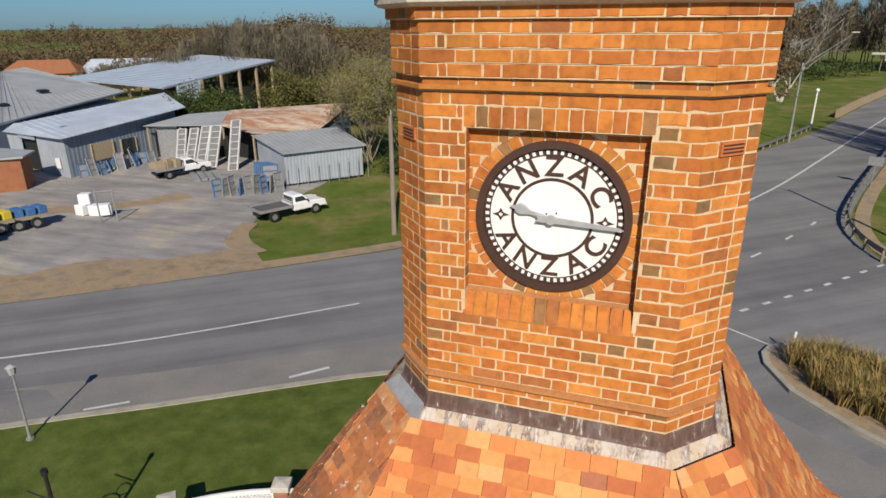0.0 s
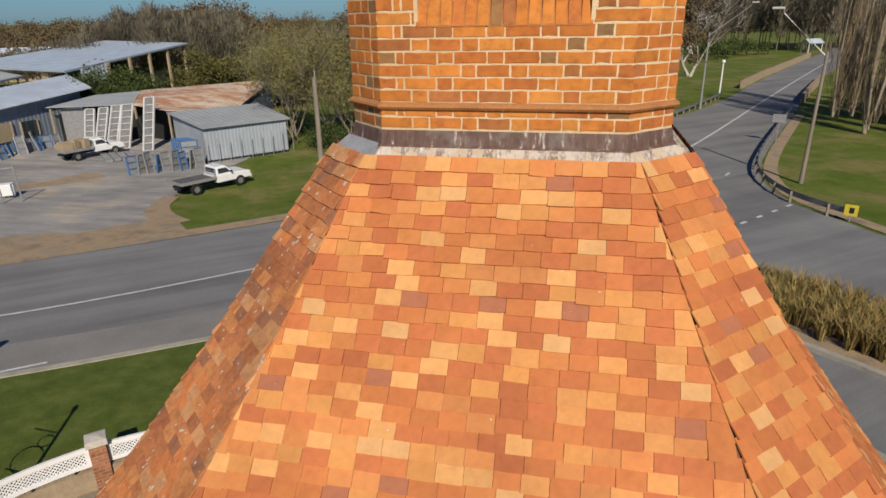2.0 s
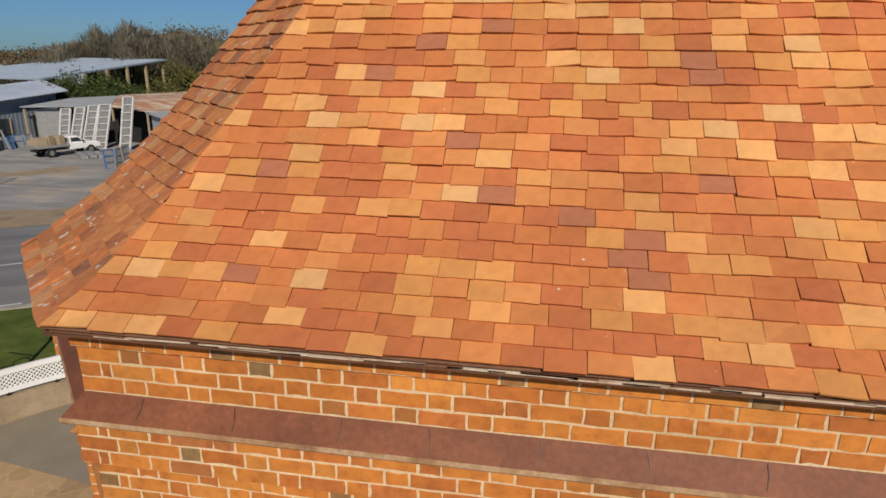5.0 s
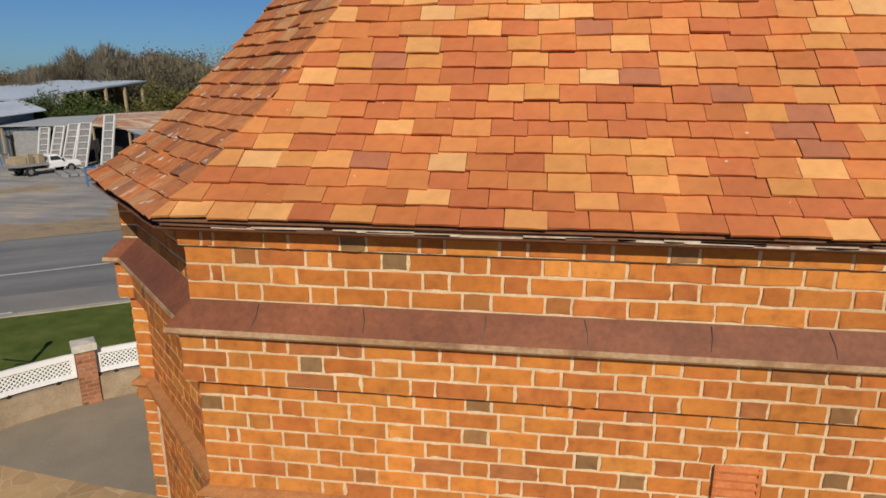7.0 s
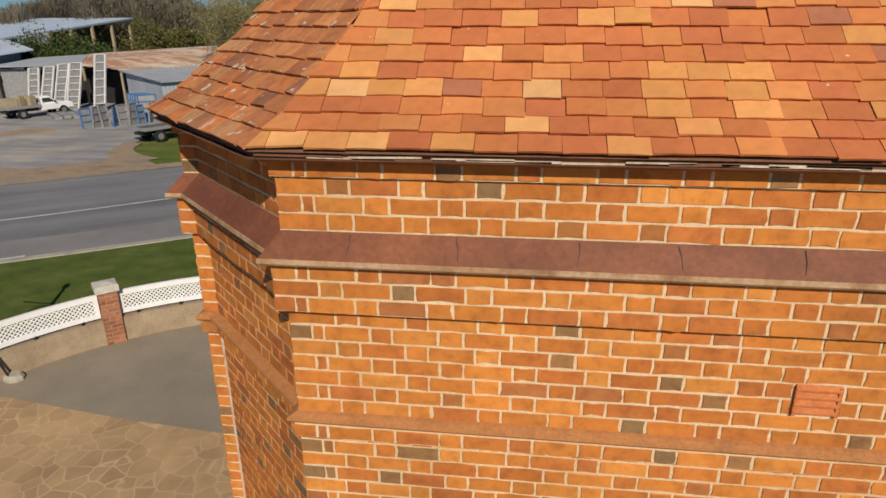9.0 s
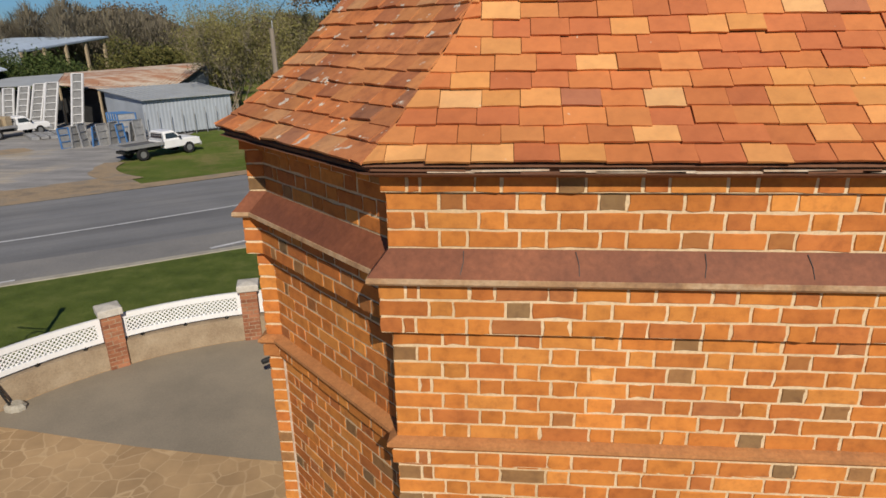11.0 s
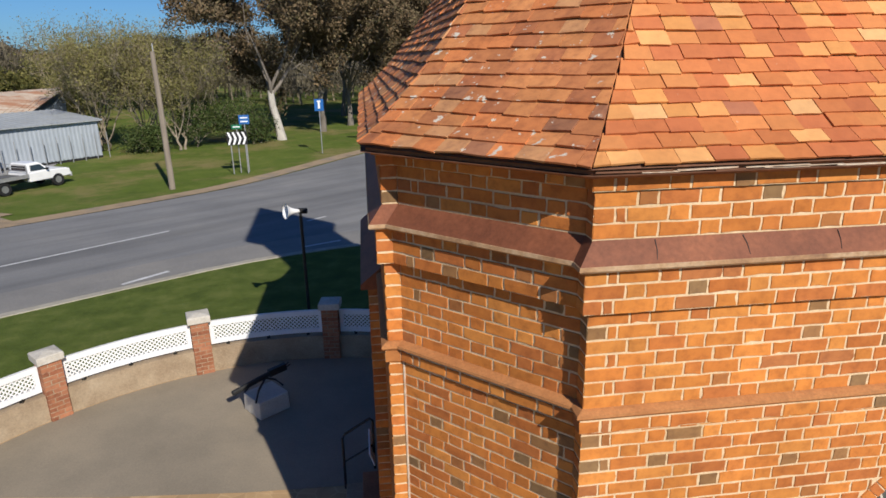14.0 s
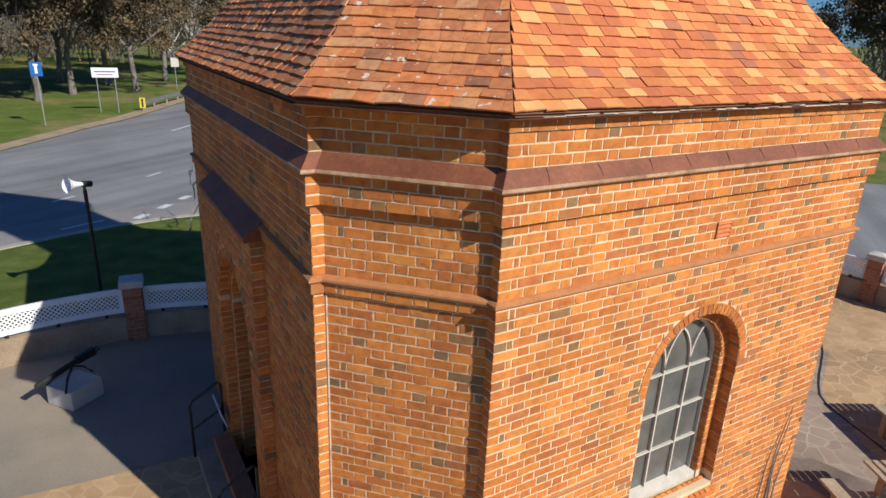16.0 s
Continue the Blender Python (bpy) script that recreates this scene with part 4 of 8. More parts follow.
window = sub("window", "arched white glazing-bar window with intersecting tracery", tower)
WIN_OUT = -0.25


def bar(bag, pts, width=0.018, depth=0.035, out=WIN_OUT):
    loops = []
    for k, (u, z) in enumerate(pts):
        a, b = pts[max(k - 1, 0)], pts[min(k + 1, len(pts) - 1)]
        d = Vector((b[0] - a[0], b[1] - a[1])).normalized()
        n = Vector((-d.y, d.x)) * width / 2
        loops.append([front_face.at(u + n.x, z + n.y, out), front_face.at(u - n.x, z - n.y, out), front_face.at(u - n.x, z - n.y, out + depth), front_face.at(u + n.x, z + n.y, out + depth)])
    bag.rings(loops)


frame_bag = Bag()
arc = [(WC - (LIGHT - 0.02) * math.cos(math.pi * i / 24), SPRING + (LIGHT - 0.02) * math.sin(math.pi * i / 24)) for i in range(25)]
bar(frame_bag, [(WC - LIGHT + 0.02, SILL)] + arc + [(WC + LIGHT - 0.02, SILL)], 0.032, 0.05, WIN_OUT - 0.01)
part("window_frame", frame_bag, M_AGED, window, "white painted arched frame")
for s in (-1, 1):
    u = WC + s * LIGHT / 3
    b1 = Bag()
    bar(b1, [(u, SILL), (u, SPRING)])
    part("glazing_bar", b1, M_AGED, window)
    # each mullion splits into two arcs that cross in the head
    for direction in (-1, 1):
        c = u + direction * LIGHT * 0.667 * 1.0
        pts = []
        for i in range(13):
            a = i / 12 * 1.25
            pu, pz = c - direction * LIGHT * 0.667 * math.cos(a), SPRING + LIGHT * 0.9 * math.sin(a)
            if (pu - WC) ** 2 + (pz - SPRING) ** 2 < (LIGHT - 0.03) ** 2:
                pts.append((pu, pz))
        if len(pts) > 2:
            b2 = Bag()
            bar(b2, pts, 0.017, 0.03)
            part("tracery_bar", b2, M_AGED, window)
for z in (SILL + 0.47, SILL + 0.93, SPRING - 0.05):
    b3 = Bag()
    bar(b3, [(WC - LIGHT + 0.03, z), (WC + LIGHT - 0.03, z)], 0.017, 0.031)
    part("glazing_bar", b3, M_AGED, window)
pane = Bag()
pane.add([front_face.at(WC + u, z, WIN_OUT) for u, z in [(-LIGHT, SILL), (LIGHT, SILL)] + [(LIGHT * math.cos(math.pi * i / 20), SPRING + LIGHT * math.sin(math.pi * i / 20)) for i in range(21)]], [tuple(range(23))])
part("pane", pane, M_PANE, window, "dusty grey obscured glass")
sill = Bag()
sill.add([front_face.at(WC + u, z, o) for o, z in ((-0.27, SILL + 0.02), (-0.15, SILL - 0.02), (-0.15, SILL - 0.09), (-0.27, SILL - 0.09)) for u in (-LIGHT, LIGHT)], [(0, 2, 3, 1), (2, 4, 5, 3), (4, 6, 7, 5), (6, 0, 1, 7), (0, 6, 4, 2), (1, 3, 5, 7)])
part("window_sill", sill, M_AGED, window, "white painted timber sill")
bsill = Bag()
for i in range(17):
    u0 = WC - 0.73 + i * 0.0865
    q = [front_face.at(u0 + 0.005, SILL - 0.19, 0.035), front_face.at(u0 + 0.081, SILL - 0.19, 0.035), front_face.at(u0 + 0.081, SILL - 0.085, -0.115), front_face.at(u0 + 0.005, SILL - 0.085, -0.115)]
    clay(bsill, q, Vector((0, -0.6, 0.8)), 0.01)
bsill.add([front_face.at(WC + u, z, o) for o, z in ((-0.12, SILL - 0.088), (0.034, SILL - 0.193), (0.030, SILL - 0.27), (-0.12, SILL - 0.27)) for u in (-0.73, 0.745)], [(0, 2, 3, 1), (2, 4, 5, 3), (4, 6, 7, 5), (0, 6, 4, 2), (1, 3, 5, 7)])
part("brick_sill", bsill, M_BRICK, front_wall, "sloping rowlock brick sill")

# louvred air brick of the front wall
vent = sub("air_vent", "terracotta louvred air brick set in the wall", tower)
vb = Bag()
vz0, vz1, vu0, vu1 = VENT
# flush dark plate; the shade between the slats is in its colour
vb.box(front_face.at((vu0 + vu1) / 2, (vz0 + vz1) / 2, -0.003), (vu1 - vu0, 0.006, vz1 - vz0))
part("vent_box", vb, M_BROWN, vent, "dark brown plate for the shade behind the slats")
for u in (vu0 + 0.008, vu1 - 0.008):
    fr = Bag()
    fr.box(front_face.at(u, (vz0 + vz1) / 2, 0.004), (0.016, 0.02, vz1 - vz0))
    part("vent_side", fr, M_VENT, vent)
for i in range(4):
    sl = Bag()
    z = vz0 + 0.012 + i * 0.041
    sl.add([front_face.at(u, zz, o) for u in (vu0 + 0.003, vu1 - 0.003) for zz, o in ((z, 0.016), (z + 0.010, 0.017), (z + 0.033, 0.003), (z + 0.023, 0.001))], [(0, 4, 5, 1), (1, 5, 6, 2), (2, 6, 7, 3), (3, 7, 4, 0), (0, 1, 2, 3), (7, 6, 5, 4)])
    part("slat", sl, M_VENT, vent)

# porch on the left wall: a shallow block with a recessed arched doorway
porch = Bag()
PO, PW, PZ = 0.13, 1.18, 3.98
arched_slab(porch, left_face, SIDE_HALF - PW, SIDE_HALF + PW, 0, PZ, SIDE_HALF, DOOR_HALF + 0.14, 0.0, DOOR_SPRING, PO - MORTAR, PO)
pm = part("porch", porch, M_MORTAR, left_wall, "shallow projecting porch block")
pb_ = Brickwork()
for a, b, low, high in courses(SIDE_HALF - PW, SIDE_HALF + PW, 0, 46, 0, arch_hole(SIDE_HALF, DOOR_HALF + 0.26, DOOR_SPRING, 0)):
    clay(pb_, left_face.quad(a, b, low, high, PO - MORTAR), left_face.n)
for u, s in ((SIDE_HALF - PW, -1), (SIDE_HALF + PW, 1)):
    for j in range(46):
        low = j * COURSE
        p = [left_face.at(u, low + 0.005, PO), left_face.at(u, low + 0.005, 0.0), left_face.at(u, low + 0.081, 0.0), left_face.at(u, low + 0.081, PO)]
        clay(pb_, p[::-1] if s < 0 else p, left_face.a * s, 0.004)
    core = Bag()
    core.add([left_face.at(u - s * 0.001, z, o) for z, o in ((0, 0), (0, PO - 0.003), (PZ, PO - 0.003), (PZ, 0))], [(0, 1, 2, 3)])
    part("porch_cheek", core, M_MORTAR, left_wall)
for i in range(26):
    for r0, r1, out in ((DOOR_HALF + 0.14, DOOR_HALF + 0.25, PO), (DOOR_HALF + 0.02, DOOR_HALF + 0.13, 0.0)):
        a0, a1 = math.pi * (i + 0.06) / 26, math.pi * (i + 0.94) / 26
        q = [left_face.at(SIDE_HALF - r * math.cos(a), DOOR_SPRING + r * math.sin(a), out - MORTAR) for r, a in ((r0, a0), (r1, a0), (r1, a1), (r0, a1))]
        clay(pb_, q[::-1], left_face.n, 0.007)
for s in (-1, 1):
    for j in range(int(DOOR_SPRING / COURSE)):
        a, b = sorted((SIDE_HALF + s * (DOOR_HALF + 0.14), SIDE_HALF + s * (DOOR_HALF + 0.255)))
        clay(pb_, left_face.quad(a, b, j * COURSE + 0.005, j * COURSE + 0.081, PO - MORTAR), left_face.n)
lay_bricks(pb_, left_wall, "bricks and arch rings of the porch")
pl = Bag()
pl.add([left_face.at(u, z, o) for o, z in ((PO + 0.07, PZ - 0.02), (PO + 0.07, PZ + 0.03), (-0.005, PZ + 0.20), (-0.005, PZ - 0.02)) for u in (SIDE_HALF - PW - 0.06, SIDE_HALF + PW + 0.06)], [(0, 2, 3, 1), (2, 4, 5, 3), (4, 6, 7, 5), (6, 0, 1, 7), (0, 6, 4, 2), (1, 3, 5, 7)])
part("porch_weathering", pl, M_COPPER, left_wall, "brown sloping weathering on the porch")
door = Bag()
door.add([left_face.at(SIDE_HALF + u, z, -0.3) for u, z in [(-DOOR_HALF, 0), (DOOR_HALF, 0)] + [(DOOR_HALF * math.cos(math.pi * i / 20), DOOR_SPRING + DOOR_HALF * math.sin(math.pi * i / 20)) for i in range(21)]], [tuple(range(23))])
d1 = part("door", door, M_BLACK, tower, "near-black arched double door in the porch")
for u in (-0.44, -0.22, 0.0, 0.22, 0.44):
    st = Bag()
    st.box(left_face.at(SIDE_HALF + u, 1.3, -0.285), (0.05, 0.03, 2.5), Matrix.Rotation(math.atan2(left_face.a.y, left_face.a.x), 3, "Z"))
    part("door_stile", st, M_BLACK, d1)

reveal = Bag()
for s in (-1, 1):
    n = left_face.a * -s
    for j in range(int(DOOR_SPRING / COURSE)):
        low = j * COURSE
        for u, o0, o1 in ((DOOR_HALF + 0.14, 0.0, PO - MORTAR), (DOOR_HALF, -0.17, -MORTAR), (DOOR_HALF, -0.30, -0.18)):
            p = [left_face.at(SIDE_HALF + s * u, low + 0.006, o0), left_face.at(SIDE_HALF + s * u, low + 0.006, o1), left_face.at(SIDE_HALF + s * u, low + COURSE - 0.006, o1), left_face.at(SIDE_HALF + s * u, low + COURSE - 0.006, o0)]
            clay(reveal, p if s > 0 else p[::-1], n, 0.006)
for i in range(24):
    a0, a1 = math.pi * (i + 0.05) / 24, math.pi * (i + 0.95) / 24
    for u, o0, o1 in ((DOOR_HALF + 0.14, 0.0, PO - MORTAR), (DOOR_HALF, -0.30, -MORTAR)):
        q = [left_face.at(SIDE_HALF - u * math.cos(a), DOOR_SPRING + u * math.sin(a), o) for a, o in ((a0, o0), (a0, o1), (a1, o1), (a1, o0))]
        m = (a0 + a1) / 2
        clay(reveal, q, left_face.a * math.cos(m) - Vector((0, 0, math.sin(m))), 0.006)
part("door_reveal", reveal, M_BRICK, left_wall, "brick reveals of the recessed doorway", kind="stuff")

# eaves: fascia, pale bedding and a dark soffit
fas = Bag()
fas.rings([[(x, y, z) for x, y in oblong_octagon(HALF + a, REACH + b, SIDE_HALF + a, SIDE_REACH + b)] for b, a, z in ((-0.2, -0.1, 5.47), (0.05, 0.03, 5.475), (0.06, 0.035, 5.50), (0.085, 0.05, 5.505), (0.085, 0.05, 5.525))], True, False)
part("fascia", fas, M_TILEB, tower, "brown tile undercloak of the eaves")
for k in range(26):
    u0 = -2.45 + k * 0.19 + rng.uniform(-0.05, 0.05)
    bd = Bag()
    ln = rng.uniform(0.14, 0.42)
    h = rng.uniform(0.006, 0.013)
    zc = 5.512 + rng.uniform(-0.006, 0.006)
    bd.box((u0 + ln / 2, -(REACH + 0.093), zc), (ln, 0.022, h), Matrix.Rotation(rng.normal(0, 0.012), 3, "Y"))
    part("bedding_strip", bd, M_PALE if k % 3 else M_BAT, tower, "pale crumbling bedding mortar under the tiles")

# ---- the main roof ----
EAVE_OCT = oblong_octagon(2.495, 3.937, 2.82, 3.612)
TOP_OCT = octagon(0.95, 1.345)
# how far in from the eaves towards the stage (0 to 1) and the height there
PROFILE = [(0.0, 5.545), (0.075, 5.685), (0.2, 5.975), (0.34, 6.375), (0.45, 6.735), (0.63, 7.365), (0.72, 7.68), (1.0, 8.76)]
RUN = 3.937 - 1.345


def roof_at(s):
    """The share of the way in and the height at slope length s from the eaves."""
    for (q0, z0), (q1, z1) in zip(PROFILE[:-1], PROFILE[1:]):
        step = math.hypot((q1 - q0) * RUN, z1 - z0)
        if s <= step or q1 == 1.0:
            t = s / step
            return q0 + (q1 - q0) * t, z0 + (z1 - z0) * t
        s -= step


def roof_ring(s, dz=0.0):
    q, z = roof_at(s)
    return [Vector((a[0] + (b[0] - a[0]) * q, a[1] + (b[1] - a[1]) * q, z + dz)) for a, b in zip(EAVE_OCT, TOP_OCT)]


SLOPE = sum(math.hypot((b[0] - a[0]) * RUN, b[1] - a[1]) for a, b in zip(PROFILE[:-1], PROFILE[1:]))
roof = Bag()
roof.rings([roof_ring(SLOPE * i / 24, -0.012) for i in range(25)], True, False)
roof.rings([[(x, y, 5.5) for x, y in EAVE_OCT], [(x, y, 5.53) for x, y in oblong_octagon(2.1, 3.4, 2.4, 3.1)]], True, False)
roof_part = part("roof", roof, M_BAT, tower, "roof deck under the tiles")
GAUGE, TILE_W = 0.104, 0.176
tile_spots = []


def roof_face(k, bag):
    """The tiles of the k-th of the eight slopes."""
    rows = int(SLOPE / GAUGE)
    g = SLOPE / rows
    for r in range(rows):
        s0, s1 = r * g, min((r + 1) * g + 0.02, SLOPE)
        low, high = roof_ring(s0), roof_ring(s1)
        p0, p1, t0, t1 = low[k], low[(k + 1) % 8], high[k], high[(k + 1) % 8]
        m0, m1 = (p0 + p1) / 2, (t0 + t1) / 2
        along = (p1 - p0).normalized()
        up = m1 - m0
        up -= along * up.dot(along)
        up.normalize()
        nrm = along.cross(up)
        l0, r0 = (p0 - m0).dot(along), (p1 - m0).dot(along)
        l1, r1 = (t0 - m0).dot(along), (t1 - m0).dot(along)
        h1 = (t0 - m0).dot(up)
        u = l0 - rng.uniform(0, TILE_W)
        while u < r0:
            width = TILE_W * rng.uniform(0.93, 1.06)
            a0, b0 = max(u, l0), min(u + width - 0.0028, r0)
            a1, b1 = max(u, l1), min(u + width - 0.0028, r1)
            whole = u > l1 + 0.02 and u + width < r1 - 0.02
            u += width
            if b0 - a0 < 0.02:
                continue
            if b1 <= a1:
                a1 = b1 = min(max((a1 + b1) / 2, l1), r1)
            lift = 0.024 + rng.normal(0, 0.0025)
            tilt = rng.normal(0, 0.0035)
            drop = rng.normal(0, 0.004)
            lo_a, lo_b = m0 + along * a0 - up * (0.006 + drop), m0 + along * b0 - up * (0.006 + drop + tilt)
            hi_a, hi_b = m0 + along * a1 + up * h1, m0 + along * b1 + up * h1
            mid = (lo_a + lo_b) / 2 - up * rng.uniform(0, 0.003)
            bulge = rng.uniform(0.0, 0.004)
            top = [lo_a + nrm * (lift + tilt), mid + nrm * (lift + bulge), lo_b + nrm * (lift - tilt), hi_b + nrm * 0.008, hi_a + nrm * 0.008]
            base = [lo_a + nrm * (lift + tilt - 0.013), mid + nrm * (lift + bulge - 0.013), lo_b + nrm * (lift - tilt - 0.013)]
            if k == 0 and whole and r < 11 and -2.3 < a0 < 0.75 and len(tile_spots) < 190:
                tile_spots.append((lo_a, lo_b, up, nrm, lift, tilt))
                continue
            if k == 0 and whole and 20 < r < 27 and -1.0 < a0 < 0.6 and len(tile_spots) < 300:
                tile_spots.append((lo_a, lo_b, up, nrm, lift, tilt))
                continue
            pts = top + base + [hi_b, hi_a]
            bag.add(pts, [(0, 1, 3, 4), (1, 2, 3), (5, 6, 1, 0), (6, 7, 2, 1), (7, 8, 3, 2), (9, 5, 0, 4)])


for k in range(8):
    bag = Bag()
    roof_face(k, bag)
    # left slope (6) takes the lichened tiles partly for its darker shaded tone
    part("roof_tiles", bag, M_TILEL if k in (6, 7) else M_TILE, roof_part, "orange clay shingle tiles, some paler or browner" if k not in (6, 7) else "orange clay tiles spotted with pale lichen", kind="stuff")

# ---- the clock stage ----
T_W, T_D = 0.865, 1.19
T_FLASH, T_LEDGE, T_CORB, T_COPE = 8.915, 9.105, 11.215, 11.685


def oct_faces(w, d):
    pts = octagon(w, d)
    return [(Face(pts[i], (pts[(i + 1) % 8][0] - pts[i][0], pts[(i + 1) % 8][1] - pts[i][1])), math.dist(pts[i], pts[(i + 1) % 8])) for i in range(8)]


stage = Bag()
REC, REC_Z0, REC_Z1, REC_DEEP = 0.575, 9.81, 10.95, 0.085
DIAL_Z = 10.37
tf = oct_faces(T_W, T_D)
for i, (f, length) in enumerate(tf):
    if i % 2:
        stage.add(f.quad(0, length, 8.6, T_COPE, -MORTAR), [(0, 1, 2, 3)])
        continue
    c = length / 2
    for a, b, z0, z1 in ((0, c - REC, 8.6, T_COPE), (c + REC, length, 8.6, T_COPE), (c - REC, c + REC, 8.6, REC_Z0 - 0.19), (c - REC, c + REC, REC_Z1, T_COPE)):
        stage.add(f.quad(a, b, z0, z1, -MORTAR), [(0, 1, 2, 3)])
    q = [f.at(c - REC, REC_Z0, -REC_DEEP), f.at(c + REC, REC_Z0, -REC_DEEP), f.at(c + REC, REC_Z1, -REC_DEEP), f.at(c - REC, REC_Z1, -REC_DEEP)]
    stage.add(q, [(0, 1, 2, 3)])
    o = [f.at(c - REC, REC_Z0 - 0.19, -MORTAR), f.at(c + REC, REC_Z0 - 0.19, -MORTAR), f.at(c + REC, REC_Z1, -MORTAR), f.at(c - REC, REC_Z1, -MORTAR)]
    for j in range(4):
        stage.add([o[j], o[(j + 1) % 4], q[(j + 1) % 4], q[j]], [(0, 1, 2, 3)])
for i, (f, length) in enumerate(tf):
    if i % 2 == 0:
        c = length / 2
        sill = Bag()
        slope = [f.at(c - REC, REC_Z0 - 0.19, 0.004), f.at(c + REC, REC_Z0 - 0.19, 0.004), f.at(c + REC, REC_Z0 + 0.004, -REC_DEEP + 0.003), f.at(c - REC, REC_Z0 + 0.004, -REC_DEEP + 0.003)]
        low = [v - Vector((0, 0, 0.003)) for v in slope]
        sill.add(slope + low, [(0, 1, 2, 3), (7, 6, 5, 4), (0, 4, 5, 1), (1, 5, 6, 2), (2, 6, 7, 3), (3, 7, 4, 0)])
        part("recess_sill", sill, M_STRING, tower, "weathered brown sloping sill of the dial recess")
stage_part = part("clock_stage", stage, M_MORTAR, tower, "octagonal brick clock stage body")
weld = bmesh.new()
weld.from_mesh(stage_part.data)
bmesh.ops.remove_doubles(weld, verts=weld.verts[:], dist=0.0045)
weld.to_mesh(stage_part.data)
weld.free()
stage_spots = []
bricks = Brickwork()
LOW_W, LOW_D = T_W - 0.018, T_D - 0.018
n_low = 2
corbels = Bag()
for i, (f, length) in enumerate(tf):
    c = length / 2
    main = i % 2 == 0
    levels = []
    z = T_LEDGE + 0.01
    k = 0
    while z < T_COPE - 0.03:
        out = 0.0
        if z > T_CORB - 0.02:
            out = 0.03
        if z > T_COPE - 0.16:
            out = 0.06
        levels.append((z, out, k))
        z += COURSE
        k += 1
    levels += [(T_FLASH + 0.012 + j * COURSE, 0.0, j) for j in range(n_low)]
    for z, out, k in levels:
        hole = None
        if main:
            def hole(zm, a, b, c=c):
                if REC_Z1 + 0.13 > zm > REC_Z0 - 0.2:
                    h = REC + (0.005 if REC_Z0 < zm < REC_Z1 else 0.026)
                    res = []
                    if a < c - h:
                        res.append((a, min(b, c - h)))
                    if b > c + h:
                        res.append((max(a, c + h), b))
                    return res
                return [(a, b)]
        e = out * 0.41
        for a, b, low, high in courses(-e, length + e, z, 1, k + i, hole):
            if i == 0 and out == 0 and b - a > 0.09 and -0.1 < (a + b) / 2 < length + 0.1 and len(stage_spots) < 190:
                stage_spots.append((a, b, low, high))
                continue
            clay(bricks, f.quad(a, b, low, high, out - MORTAR), f.n)
        if out > 0.02:
            corbels.add(f.quad(-e, length + e, z - 0.002, z + COURSE + 0.001, out - MORTAR) + f.quad(-e, length + e, z - 0.002, z + COURSE, -0.01), [(0, 1, 2, 3), (1, 0, 4, 5)])
    if main:
        # soldier course above the recess, sloping sill below it
        n = 13
        for j in range(n + 1):
            u = c - REC - 0.02 + j * (2 * REC + 0.04) / (n + 1)
            w = (2 * REC + 0.04) / (n + 1)
            clay(bricks, f.quad(u + 0.005, u + w - 0.005, REC_Z1 + 0.006, REC_Z1 + 0.136, -MORTAR), f.n)
            q = [f.at(u + 0.005, REC_Z0 - 0.19, -MORTAR + 0.004), f.at(u + w - 0.005, REC_Z0 - 0.19, -MORTAR + 0.004), f.at(u + w - 0.005, REC_Z0 - 0.02, -REC_DEEP + 0.03), f.at(u + 0.005, REC_Z0 - 0.02, -REC_DEEP + 0.03)]
            clay(bricks, q, (f.n * 0.9 + Vector((0, 0, 0.43))).normalized(), 0.006)
        # brick ring round the dial and the spandrels
        for j in range(44):
            a0, a1 = 6.2832 * (j + 0.06) / 44, 6.2832 * (j + 0.94) / 44
            q = [f.at(c + r * math.cos(a), DIAL_Z + r * math.sin(a), -REC_DEEP) for r, a in ((0.49, a0), (0.592, a0), (0.592, a1), (0.49, a1))]
            if all(abs((p - f.at(c, 0, -REC_DEEP)).dot(f.a)) < REC - 0.002 and REC_Z0 < p.z < REC_Z1 for p in q):
                clay(bricks, q, f.n, 0.008)
            else:
                q2 = [f.at(min(max((p - f.o).dot(f.a), c - REC), c + REC), min(max(p.z, REC_Z0), REC_Z1), -REC_DEEP) for p in q]
                clay(bricks, q2, f.n, 0.008)
        for j in range(13):
            z0 = REC_Z0 + 0.004 + j * COURSE
            zm = z0 + COURSE / 2
            h = 0.6 * 0.6 - (zm - DIAL_Z) ** 2
            h = math.sqrt(h) if h > 0 else 0
            for s in (-1, 1):
                if REC - h > 0.03:
                    a, b = sorted((c + s * (h + 0.006), c + s * REC))
                    cut = [a]
                    while b - cut[-1] > 0.26:
                        cut.append(cut[-1] + 0.2)
                    cut.append(b)
                    for p, q in zip(cut[:-1], cut[1:]):
                        if z0 + COURSE < REC_Z1:
                            clay(bricks, f.quad(p + 0.004, q - 0.004, z0 + 0.005, z0 + COURSE - 0.005, -REC_DEEP), f.n)
        # jambs of the recess
        for j in range(13):
            z0 = REC_Z0 + 0.004 + j * COURSE
            for s in (-1, 1):
                u = c + s * REC
                p = [f.at(u, z0 + 0.004, -REC_DEEP), f.at(u, z0 + 0.004, 0), f.at(u, z0 + COURSE - 0.004, 0), f.at(u, z0 + COURSE - 0.004, -REC_DEEP)]
                clay(bricks, p if s > 0 else p[::-1], f.a * -s, 0.004)
    else:
        # small slotted vent high in the cut faces
        v = sub("air_vent", "terracotta slotted air brick in the tower", tower)
        vb2 = Bag()
        mt = Matrix.Rotation(math.atan2(f.a.y, f.a.x), 3, "Z")
        vb2.box(f.at(length / 2, 10.875, 0.004), (0.2, 0.02, 0.085), mt)
